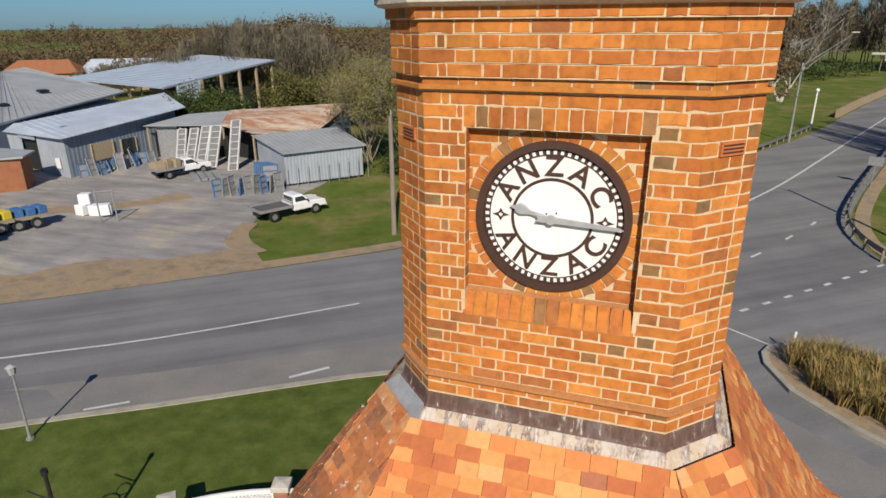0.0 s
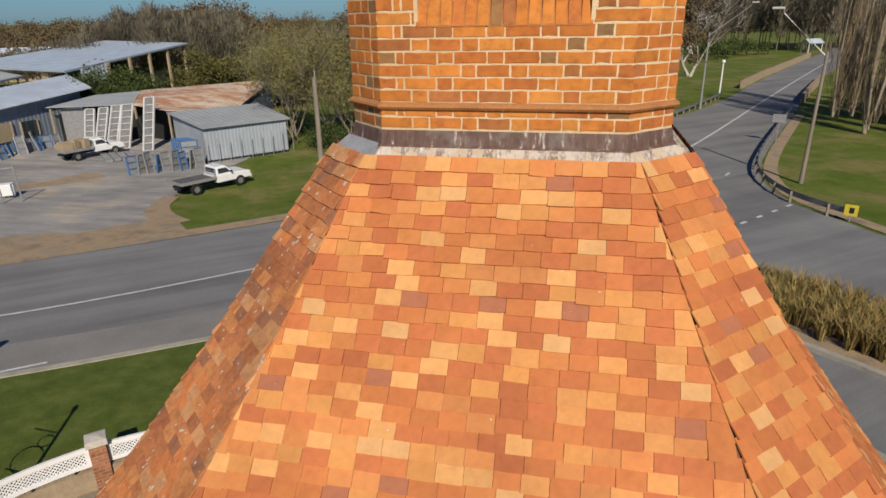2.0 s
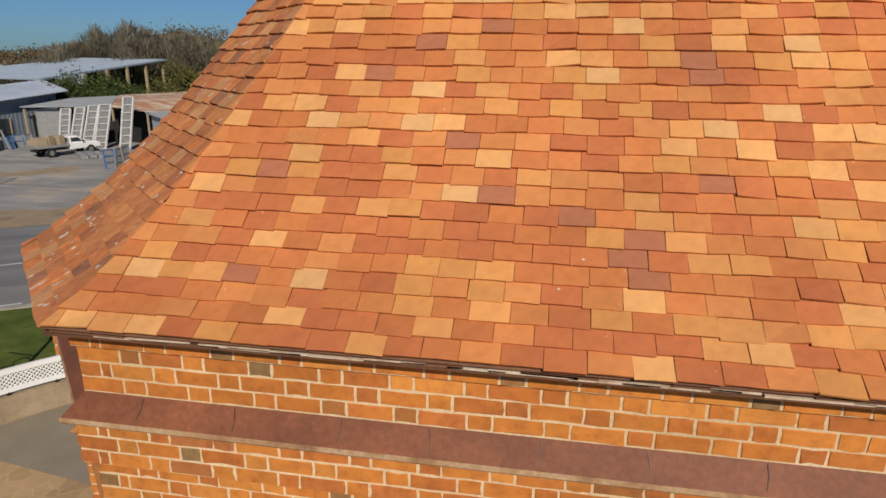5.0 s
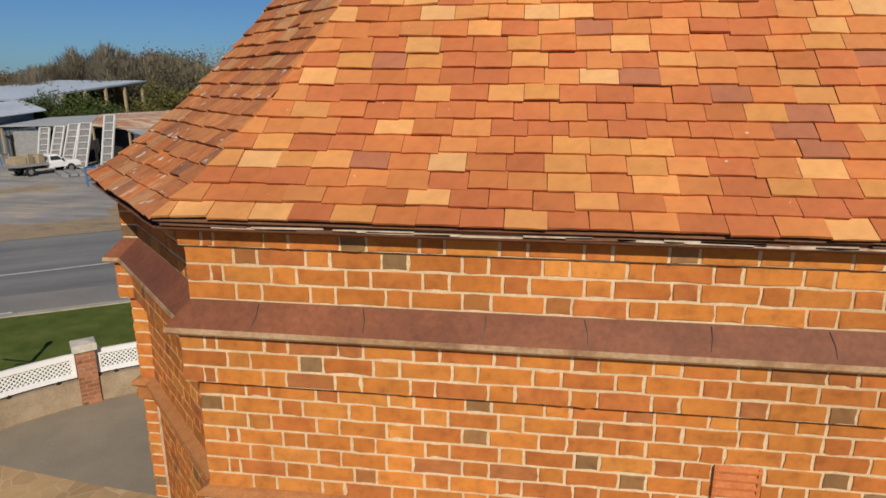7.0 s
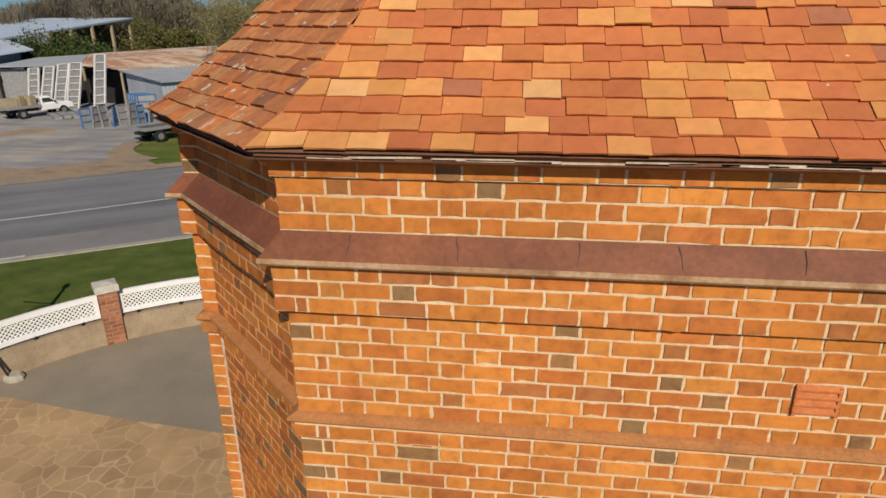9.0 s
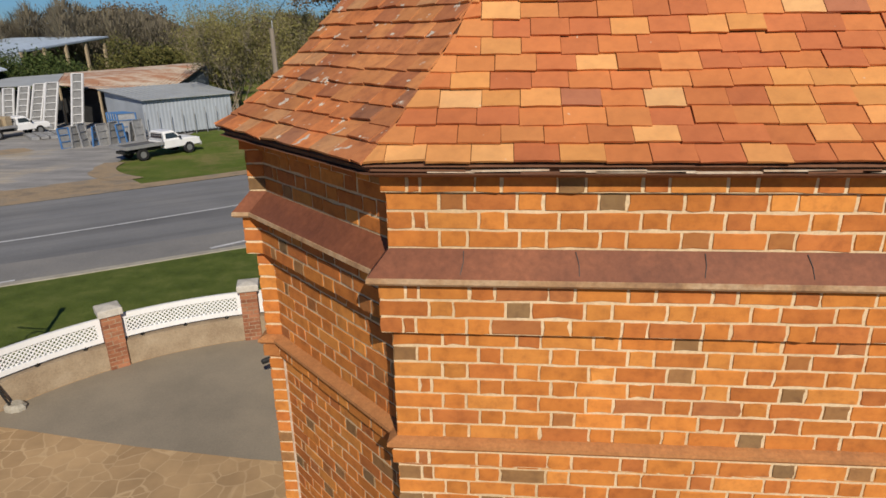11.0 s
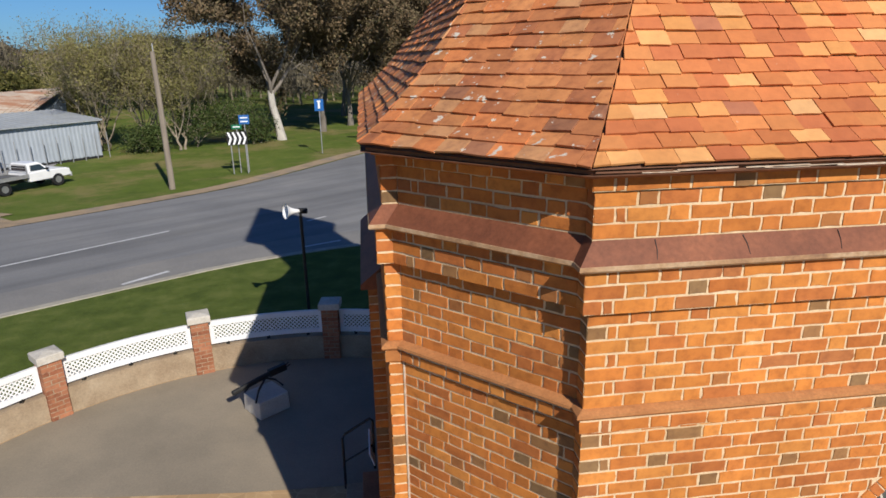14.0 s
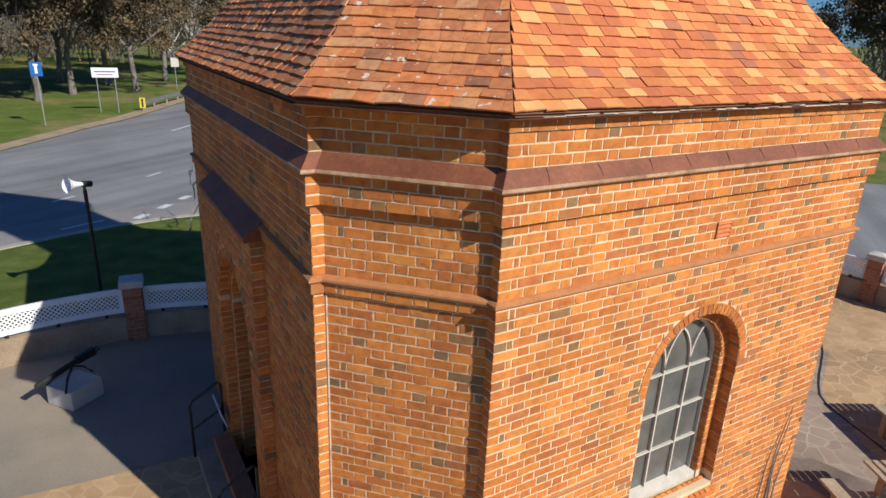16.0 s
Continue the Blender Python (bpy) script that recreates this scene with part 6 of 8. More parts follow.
rp = [(-27.0, 39.5, 1.95), (-22.6, 45.2, 1.95), (-28.5, 50.2, 2.42), (-33.5, 44.0, 2.36)]
b = Bag()
sheet(b, rp)
r = part("roof", b, M_OLDROOF, s1, "flat grey iron roof")
b = Bag()
ribs(b, rp, 16)
part("roof_ribs", b, M_OLDROOF, r)
# near-black slab stands for the shade in the gap under the walls
b = Bag()
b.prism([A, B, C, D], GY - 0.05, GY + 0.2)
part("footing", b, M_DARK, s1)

# long pale-roofed workshop
s2 = thing("workshop", "long grey iron workshop with a pale metal roof", "shed")
b = Bag()
ribbed(b, (-46.6, 35.9), (-46.5, 48.6), GY, 2.6, 0.4, 0.02, 3.5)
part("side_wall", b, M_GWALL, s2, "blue-grey iron wall")
for p, q in (((-51.1, 36.7), (-46.6, 35.9)), ((-62.0, 39.0), (-53.6, 37.1))):
    b = Bag()
    ribbed(b, p, q, GY, 2.5, 0.4, 0.04)
    part("end_wall", b, M_ZINC, s2, "pale iron end wall")
# near-black block gives the open doorway its shade
b = Bag()
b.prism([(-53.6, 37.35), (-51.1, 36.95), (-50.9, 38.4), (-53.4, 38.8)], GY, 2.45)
part("dark_opening", b, M_DARK, s2, "near-black block for the shade in the open doorway")
b = Bag()
b.box((-52.4, 36.75, 2.3), (2.7, 0.08, 0.35), Matrix.Rotation(-0.16, 3, "Z"))
part("door_head", b, M_ZINC, s2)
b = Bag()
ribbed(b, (-46.5, 48.6), (-53.0, 53.0), GY, 3.05, 0.5, 0.05)
part("rear_wall", b, M_GWALL, s2)
rp = [(-46.0, 35.2, 2.72), (-45.7, 49.3, 3.7), (-52.6, 53.6, 4.5), (-56.4, 38.9, 3.0)]
b = Bag()
sheet(b, rp)
r = part("roof", b, M_ZROOF, s2, "pale galvanised roof")
b = Bag()
ribs(b, rp, 22)
part("roof_ribs", b, M_ZROOF, r)
b = Bag()
sheet(b, [(-46.0, 35.2, 2.72), (-56.4, 38.9, 3.0), (-64.0, 40.4, 2.75), (-64.0, 38.9, 2.3)])
part("roof", b, M_ZROOF, s2)
for x, y, z in ((-50.0, 39.0, 3.02), (-50.2, 44.0, 3.35)):
    b = Bag()
    b.box((x, y, z), (0.5, 1.2, 0.1))
    part("roof_vent", b, M_GWALL, s2, "small dark roof vent")
for y, w, h, z, m, lab in ((39.4, 2.3, 1.5, 0.95, M_CRATE, "boarded window with a weathered timber frame"), (42.3, 1.7, 1.3, 0.95, M_GLASS, "dark window"), (46.6, 2.0, 2.4, 0.5, M_CAP, "faded white sliding door")):
    b = Bag()
    b.box((-46.5, y, z), (0.12, w, h))
    wn = part("window", b, m, s2, lab)
    for k in (-1, 1):
        b = Bag()
        b.box((-46.44, y + k * w / 2, z), (0.14, 0.09, h + 0.1))
        part("jamb", b, M_CRATE, wn)
b = Bag()
b.box((-48.0, 36.02, 0.35), (0.7, 0.05, 0.9), Matrix.Rotation(-0.16, 3, "Z"))
part("notice", b, M_WHITE, s2, "small white notice on the wall")

# big weathered roof behind
s3 = thing("old_warehouse", "large warehouse with a weathered grey hipped roof", "shed")
rp = [(-56.6, 37.7, 3.15), (-62.7, 57.4, 3.95), (-82.7, 59.5, 6.3), (-78.3, 53.1, 6.3)]
b = Bag()
sheet(b, rp)
sheet(b, [(-56.6, 37.7, 3.15), (-78.3, 53.1, 6.3), (-68.3, 37.9, 6.3), (-51.5, 27.5, 3.1)])
r = part("roof", b, M_OLDROOF, s3, "weathered grey iron roof")
b = Bag()
ribs(b, rp, 20)
part("roof_ribs", b, M_OLDROOF, r)
b = Bag()
b.tube([(-51.5, 27.5, 3.06), (-56.6, 37.7, 3.1), (-62.7, 57.4, 3.9)], 0.12, 6)
part("gutter", b, M_GWALL, s3, "dark eaves gutter")
b = Bag()
b.prism([(-57.4, 39.4), (-63.2, 56.6), (-80.0, 58.0), (-84.0, 46.0), (-70.0, 38.2)], GY, 3.0)
part("wall_body", b, M_GWALL, s3)
for x, y, z in ((-66.0, 49.2, 4.72), (-62.5, 42.0, 4.1)):
    b = Bag()
    b.box((x, y, z), (0.7, 1.1, 0.2), Matrix.Rotation(0.14, 3, "Y"))
    part("roof_vent", b, M_BLACK, s3)

# far hay shed: open posts under a blue-grey roof
s4 = thing("open_barn", "long open-sided barn with a blue-grey iron roof", "barn")
rp = [(-58.6, 59.4, 4.3), (-57.5, 81.2, 6.5), (-81.0, 91.0, 6.6), (-86.0, 67.0, 4.2)]
b = Bag()
sheet(b, rp, 0.12)
r = part("roof", b, M_BLUEROOF, s4, "blue-grey iron roof")
b = Bag()
ribs(b, rp, 24)
part("roof_ribs", b, M_BLUEROOF, r)
b = Bag()
b.tube([(-58.6, 59.4, 4.22), (-57.5, 81.2, 6.42)], 0.16, 6)
part("eaves_beam", b, M_GWALL, s4)
for i in range(5):
    y = 65.5 + 3.8 * i
    b = Bag()
    b.box((-57.9, y, (GY + 4.9 + 0.095 * (y - 65.5)) / 2), (0.3, 0.3, 4.9 + 0.095 * (y - 65.5) - GY - 0.02))
    part("post", b, M_CRATE, s4, "pale timber post")
b = Bag()
ribbed(b, (-57.8, 60.8), (-57.8, 65.2), GY, 4.45, 0.5, 0.05, 4.85)
part("end_bay", b, M_ZROOF, s4, "white sheeted end bay")
b = Bag()
b.prism([(-62.0, 68.0), (-62.0, 81.0), (-74.0, 86.0), (-76.0, 74.0)], GY, 2.6)
part("straw_bale", b, M_CRATE, s4, "stacked straw bales in shade")

# rusty lean-to in the middle of the yard
s5 = thing("rusty_shed", "low open shed with a rust-streaked iron roof", "shed")
rp = [(-38.9, 46.5, 2.62), (-29.8, 48.8, 2.1), (-30.4, 57.0, 3.9), (-42.0, 51.7, 3.25)]
b = Bag()
sheet(b, rp)
r = part("roof", b, M_RUST, s5, "rust-streaked corrugated roof")
b = Bag()
ribs(b, rp, 26, 0.04)
part("roof_ribs", b, M_RUST, r)
b = Bag()
sheet(b, [(-38.9, 46.5, 2.58), (-34.2, 44.9, 2.4), (-33.0, 45.6, 2.3), (-29.8, 48.8, 2.06)])
part("roof", b, M_RUST, s5)
b = Bag()
sheet(b, [(-46.0, 43.9, 2.55), (-38.9, 46.5, 2.6), (-42.0, 51.7, 3.2), (-45.2, 49.0, 3.05)])
part("roof", b, M_OLDROOF, s5, "grey lean-to roof")
b = Bag()
ribbed(b, (-30.1, 49.0), (-30.6, 56.6), GY, 2.05, 0.3, 0.03, 3.75)
part("end_wall", b, M_GWALL, s5, "grey iron end wall")
# near-black block under the roof, coloured as the shade inside
b = Bag()
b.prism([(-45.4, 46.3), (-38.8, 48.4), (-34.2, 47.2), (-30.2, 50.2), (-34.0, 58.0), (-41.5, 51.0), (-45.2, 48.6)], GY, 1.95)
part("dark_interior", b, M_DARK, s5, "near-black block for the deep shade inside the open shed")
b = Bag()
ribbed(b, (-45.3, 44.8), (-43.4, 45.5), GY, 2.3, 0.3, 0.03)
part("front_sheet", b, M_GALV, s5, "dull iron sheet closing one bay")
for x, y in ((-45.8, 44.2), (-42.8, 45.3), (-38.9, 46.7), (-34.3, 45.3)):
    b = Bag()
    b.box((x, y, 0.78), (0.14, 0.14, 3.16))
    part("post", b, M_CRATE, s5)

# brick hut with a flat roof
hut = thing("brick_hut", "small red-brown hut with a flat roof", "hut")
b = Bag()
b.prism([(-48.6, 28.2), (-46.2, 31.6), (-47.6, 33.4), (-51.4, 33.0)], GY, 1.8)
part("wall_body", b, M_RED, hut, "red-brown wall")
b = Bag()
b.prism([(-48.9, 27.8), (-45.8, 31.6), (-47.4, 33.8), (-51.8, 33.4)], 1.8, 1.95)
part("roof", b, M_OLDROOF, hut)

# far house roofs
for x, y, w, d, h, m, lab in ((-117.0, 88.0, 13, 8, 3.8, M_RED, "distant house with a red-brown roof"), (-108.0, 100.0, 18, 10, 3.0, M_ZROOF, "distant shed with a pale iron roof")):
    h0 = thing("far_house", lab, "house", (x, y, GY), 35)
    b = Bag()
    b.box((0, 0, h / 2), (w, d, h))
    part("wall_body", b, M_CRATE, h0)
    b = Bag()
    b.rings([[(-w / 2 - 0.5, -d / 2 - 0.5, h), (w / 2 + 0.5, -d / 2 - 0.5, h), (w / 2 + 0.5, d / 2 + 0.5, h), (-w / 2 - 0.5, d / 2 + 0.5, h)], [(-w / 2 + 2, -0.1, h + d * 0.3), (w / 2 - 2, -0.1, h + d * 0.3), (w / 2 - 2, 0.1, h + d * 0.3), (-w / 2 + 2, 0.1, h + d * 0.3)]])
    part("roof", b, m, h0)


# open shelter in the park
sh = thing("park_shelter", "small open park shelter with a pale gabled roof", "shelter", (52.1, 186.0, GY), 25)
b = Bag()
b.rings([[(-2.2, -1.7, 2.3), (-2.2, 0, 3.3), (-2.2, 1.7, 2.3), (-2.2, 1.7, 2.45), (-2.2, 0, 3.45), (-2.2, -1.7, 2.45)], [(2.2, -1.7, 2.3), (2.2, 0, 3.3), (2.2, 1.7, 2.3), (2.2, 1.7, 2.45), (2.2, 0, 3.45), (2.2, -1.7, 2.45)]])
part("roof", b, M_ZROOF, sh)
for px, py in ((-1.9, -1.3), (1.9, -1.3), (1.9, 1.3), (-1.9, 1.3)):
    b = Bag()
    b.box((px, py, 1.22), (0.16, 0.16, 2.45))
    part("post", b, M_WHITE, sh)


# ---- vehicles ----
def wheel(parent, x, y, side):
    b = Bag()
    prof = [(0.20, -0.10), (0.335, -0.10), (0.36, -0.07), (0.36, 0.07), (0.335, 0.10), (0.20, 0.10)]
    loops = [[(x + r * math.cos(6.2832 * i / 20), y + o, 0.36 + r * math.sin(6.2832 * i / 20)) for i in range(20)] for r, o in prof]
    b.rings(loops + [loops[0]], True, False)
    w = part("wheel", b, M_TYRE, parent, "black tyre")
    b = Bag()
    b.disc((x, y + side * 0.02, 0.36), 0.21, side * 0.06, (0, 1, 0), 16)
    part("rim", b, M_RIM, w, "steel rim")


def utility(name, label, at, turn, loaded):
    t = thing(name, label, "utility truck", at, turn)
    # cab: side outline pulled across the width with a narrower roof
    lower = [(0.1, 0.5), (0.1, 1.0), (0.98, 1.02), (2.45, 0.95), (2.62, 0.8), (2.66, 0.5)]
    b = Bag()
    for_y = (-0.86, -0.80, 0.80, 0.86)
    b.rings([[(x, y, z + (0.0 if abs(y) < 0.83 else -0.02)) for x, z in lower] for y in for_y])
    soften(part("body", b, M_CAR, t, "white painted cab body"), 0.05)
    b = Bag()
    b.rings([[(0.14, -0.8, 1.0), (1.42, -0.8, 1.0), (1.42, 0.8, 1.0), (0.14, 0.8, 1.0)], [(0.2, -0.72, 1.42), (0.95, -0.70, 1.46), (0.95, 0.70, 1.46), (0.2, 0.72, 1.42)], [(0.26, -0.62, 1.5), (0.82, -0.60, 1.52), (0.82, 0.60, 1.52), (0.26, 0.62, 1.5)]])
    soften(part("cabin", b, M_CAR, t, "white cabin roof and pillars"), 0.03)
    for s in (-1, 1):
        b = Bag()
        b.add([(0.28, s * 0.802, 1.06), (1.2, s * 0.802, 1.06), (0.9, s * 0.742, 1.38), (0.3, s * 0.752, 1.38)], [(0, 1, 2, 3)])
        part("side_window", b, M_GLASS, t, "dark side window")
    b = Bag()
    b.add([(1.40, -0.68, 1.06), (1.40, 0.68, 1.06), (1.04, 0.62, 1.42), (1.04, -0.62, 1.42)], [(0, 1, 2, 3)])
    part("windscreen", b, M_GLASS, t, "dark windscreen")
    b = Bag()
    b.add([(0.152, -0.6, 1.1), (0.152, 0.6, 1.1), (0.19, 0.6, 1.36), (0.19, -0.6, 1.36)], [(0, 1, 2, 3)])
    part("rear_window", b, M_GLASS, t)
    b = Bag()
    b.box((2.66, 0, 0.52), (0.14, 1.66, 0.22))
    soften(part("bumper", b, M_STEEL, t), 0.02)
    for s in (-1, 1):
        b = Bag()
        b.box((2.60, s * 0.62, 0.80), (0.1, 0.3, 0.16))
        soften(part("headlight", b, M_ENAMEL, t, "clear headlight"), 0.02)
        b = Bag()
        b.box((1.15, s * 0.95, 1.1), (0.08, 0.18, 0.14))
        soften(part("mirror", b, M_BLACK, t), 0.02)
    b = Bag()
    b.box((-1.15, 0, 0.80), (2.4, 1.78, 0.09))
    part("tray", b, M_TRAY, t, "flat grey tray deck")
    for s in (-1, 1):
        b = Bag()
        b.box((-1.15, s * 0.9, 0.86), (2.42, 0.04, 0.2))
        part("tray_side", b, M_GALV, t, "low alloy tray side")
    b = Bag()
    b.box((-2.36, 0, 0.86), (0.04, 1.8, 0.2))
    part("tail_board", b, M_GALV, t)
    b = Bag()
    for y in (-0.85, 0.85):
        b.tube([(-0.0, y, 0.8), (-0.0, y, 1.45)], 0.025, 6)
    for z in (1.1, 1.28, 1.45):
        b.tube([(-0.0, -0.85, z), (-0.0, 0.85, z)], 0.022, 6)
    part("head_board", b, M_GALV, t, "tubular headboard")
    b = Bag()
    b.box((-0.7, 0, 0.55), (3.2, 0.8, 0.16))
    part("chassis", b, M_BLACK, t)
    for x in (1.78, -1.35):
        for s in (-1, 1):
            wheel(t, x, s * 0.78, s)
    if loaded:
        for k, (x, y, w, d, h) in enumerate(((-1.9, -0.3, 0.8, 0.9, 0.7), (-1.9, 0.5, 0.7, 0.5, 0.5), (-1.1, 0.1, 0.7, 1.3, 0.55), (-0.45, -0.2, 0.5, 1.0, 0.75), (-1.2, -0.5, 0.5, 0.4, 0.8))):
            b = Bag()
            b.box((x, y, 0.85 + h / 2), (w, d, h), Matrix.Rotation(0.08 * k, 3, "Z"))
            ob = new("crate", b.mesh("crate"))
            finish(ob, M_CRATE)
            ob.matrix_basis = t.matrix_basis.copy()
            tagged(ob, "pale timber crate of scrap loaded on the tray", "crate", "tray load")
    return t


utility("utility_truck", "white single-cab utility truck with a flat grey tray", (-22.3, 33.0, GY), 64, False)
utility("utility_truck", "white utility truck loaded with pale timber crates", (-38.4, 40.0, GY), 72, True)


# ---- stock in the yard ----
def scaffold_frame(x, y, z, w, h, lean, turn, mat, label, group):
    t = thing("scaffold_panel", label, "scaffold panel", (x, y, z), turn, group)
    tilt = Matrix.Rotation(radians(-lean), 3, "X")
    for s in (-w / 2, w / 2):
        b = Bag()
        b.tube([tilt @ Vector((s, 0, 0)), tilt @ Vector((s, 0, h))], 0.06, 5)
        part("side_rail", b, mat, t)
    n = int(h / 0.45)
    for i in range(n + 1):
        b = Bag()
        b.tube([tilt @ Vector((-w / 2, 0, h * i / n)), tilt @ Vector((w / 2, 0, h * i / n))], 0.035, 4)
        part("rung", b, mat, t)
    b = Bag()
    q = [tilt @ Vector(p) for p in ((-w / 2, 0.04, 0), (w / 2, 0.04, 0), (w / 2, 0.04, h), (-w / 2, 0.04, h))]
    q2 = [tilt @ Vector(p) for p in ((-w / 2, 0.07, 0), (w / 2, 0.07, 0), (w / 2, 0.07, h), (-w / 2, 0.07, h))]
    b.add(q + q2, [(0, 1, 2, 3), (7, 6, 5, 4), (0, 4, 5, 1), (2, 6, 7, 3), (1, 5, 6, 2), (3, 7, 4, 0)])
    part("deck", b, M_GALV, t)
    return t


def leaning_panel(x, y, shift, h, w):
    """A tall ladder-like deck panel that leans over sideways against the shed."""
    t = thing("scaffold_panel", "tall pale galvanised scaffold deck leaning against the shed", "scaffold panel", (x, y, GY), 40, "leaning decks")
    top = Vector((shift, 0.5, h))
    rail = Vector((w / 2, 0, 0))
    for s in (-1, 1):
        b = Bag()
        b.tube([rail * s, rail * s + top], 0.085, 4)
        part("side_rail", b, M_PALEST, t, "pale steel side rail")
    n = 7
    for i in range(n + 1):
        b = Bag()
        b.tube([-rail + top * i / n, rail + top * i / n], 0.04, 4)
        part("rung", b, M_PALEST, t)
    b = Bag()
    q = [-rail + Vector((0, 0.06, 0)), rail + Vector((0, 0.06, 0)), rail + top + Vector((0, 0.06, 0)), -rail + top + Vector((0, 0.06, 0))]
    b.add(q + [p + Vector((0, 0.03, 0)) for p in q], [(0, 1, 2, 3), (7, 6, 5, 4), (0, 4, 5, 1), (2, 6, 7, 3), (1, 5, 6, 2), (3, 7, 4, 0)])
    part("deck", b, M_MESHD, t, "grey perforated deck")


for x, y, shift, h, w in ((-41.4, 43.2, 0.6, 3.3, 0.7), (-40.4, 43.3, 0.9, 3.4, 0.7), (-39.3, 43.5, 1.0, 3.6, 0.75), (-38.1, 43.6, 0.9, 3.7, 0.85), (-35.3, 43.2, 0.8, 4.4, 0.75)):
    leaning_panel(x, y, shift, h, w)
for k in range(9):
    p = Vector((-30.2, 35.4)).lerp(Vector((-26.6, 38.2)), k / 8)
    scaffold_frame(p.x, p.y, GY, 0.75, 1.35 + 0.1 * (k % 3), 6 * (-1) ** k, 70 + 9 * (k % 4), M_BLUE if k % 3 == 0 else M_GALV, "blue and grey steel stillage frame on the gravel", "stillages")
for k in range(5):
    p = Vector((-29.2, 39.6)).lerp(Vector((-27.9, 38.9)), k / 4)
    scaffold_frame(p.x, p.y, GY, 1.2, 1.9, 3, 30 + 3 * k, M_BLUE, "stacked blue steel frames", "blue frames")
for k in range(4):
    b = Bag()
    b.box((-36.4 + 0.5 * k, 39.6 + 0.35 * k, GY + 0.12 + 0.03 * (k % 2)), (0.5, 3.2, 0.2), Matrix.Rotation(radians(50), 3, "Z"))
    solid("steel_bundle", b, M_GALV, "grey steel lengths lying on the gravel", "steel bundle", "steel lengths")
for k in range(12):
    p = Vector((-45.8, 36.9)).lerp(Vector((-45.8, 43.6)), k / 11) + Vector((0.5 * (k % 3), -0.3))
    scaffold_frame(p.x, p.y, GY, 0.7, 1.1 + 0.5 * (k % 4 == 1), 14, 70 + 15 * (k % 5), M_GALV if k % 2 else M_BLUE, "steel frames heaped against the workshop wall", "heaped frames")
# white plastic tank crates on a stand
for k, (x, y, z) in enumerate(((-35.3, 27.8, 0.0), (-34.4, 28.1, 0.0), (-35.1, 28.0, 0.75), (-33.6, 28.2, 0.1))):
    t = thing("plastic_tank", "white plastic tank on a low stand", "tank", (x, y, gz(x, y) + z), 15 * k)
    b = Bag()
    b.box((0, 0, 0.38), (0.75, 0.7, 0.74))
    soften(part("tank", b, M_WHITE, t), 0.06)
b = Bag()
for x, y in ((-32.5, 26.8), (-31.8, 27.5)):
    b.tube([(x, y, gz(x, y)), (x - 0.1, y, 2.2 - 0.62)], 0.05, 6)
b.tube([(-32.6, 26.8, 1.45), (-31.9, 27.5, 1.45)], 0.05, 6)
solid("steel_stand", b, M_GALV, "grey steel stand beside the tanks", "stand")
for k, (x, y, m, lab) in enumerate(((-36.6, 22.3, M_YELLOW, "yellow plastic hose reel on a trailer"), (-36.0, 24.2, M_BLUE, "low blue flat trailer"), (-35.2, 20.0, M_BLUE, "low blue flat trailer with boxes"))):
    t = thing("trailer", lab, "trailer", (x, y, gz(x, y)), 65)
    b = Bag()
    b.box((0, 0, 0.7), (2.6, 1.5, 0.16))
    part("bed", b, M_GREYC, t)
    for q in range(4):
        b = Bag()
        b.box((-0.95 + 0.62 * q, 0.1 * (q % 2), 1.02), (0.5, 1.0, 0.5), Matrix.Rotation(0.1 * q, 3, "Z"))
        soften(part("box", b, m if q % 2 else M_BLUE, t), 0.03)
    for x2 in (-0.5, 0.5):
        for s in (-1, 1):
            wheel(t, x2, s * 0.8, s)
# wire fence along the shed
for i in range(9):
    p = Vector((-26.7, 39.3)).lerp(Vector((-22.4, 45.0)), i / 8)
    b = Bag()
    b.tube([(p.x, p.y, GY), (p.x, p.y, GY + 1.9)], 0.03, 5)
    solid("fence_post", b, M_GALV, "thin steel fence post by the corrugated shed", "fence post", "yard fence posts")

# ---- street furniture ----
place = COURT
pole = thing("power_pole", "weathered grey timber power pole with an insulator spike", "power pole", (-13.0, 32.2, GY))
b = Bag()
b.tube([(0, 0, 0), (0, 0, 3.6), (0, 0, 7.3)], [0.17, 0.15, 0.12], 10)
part("shaft", b, M_WOOD, pole)
b = Bag()
b.tube([(0.05, 0, 6.9), (0.05, 0, 7.7)], 0.03, 6)
part("insulator", b, M_STEEL, pole)
wire = Bag()
wire.tube([Vector((-13.0, 32.2, 6.75)).lerp(Vector((-3.0, 41.0, 24.0)), i / 8) for i in range(9)], 0.02, 4)
solid("overhead_wire", wire, M_BLACK, "dark overhead service wire from the pole", "wire")


def street_light(x, y, h, arm, rise, label, lean=0.0):
    t = thing("street_light", label, "street light", (x, y, gz(x, y)))
    b = Bag()
    b.tube([(0, 0, 0), (lean * 0.5, 0, h * 0.5), (lean, 0, h)], [0.14, 0.11, 0.09], 10)
    part("pole", b, M_WOOD if lean else M_GALV, t)
    b = Bag()
    e = Vector((lean + arm[0], arm[1], h + rise))
    b.tube([(lean, 0, h - 0.3), e * 0.98 + Vector((0, 0, -0.1)), e], [0.05, 0.04, 0.04], 8)
    part("arm", b, M_GALV, t)
    b = Bag()
    d = Vector((arm[0], arm[1], 0)).normalized()
    b.box(e + d * 0.3, (0.7, 0.28, 0.14), Matrix.Rotation(math.atan2(d.y, d.x), 3, "Z"))
    soften(part("lamp_head", b, M_CAP, t), 0.04)


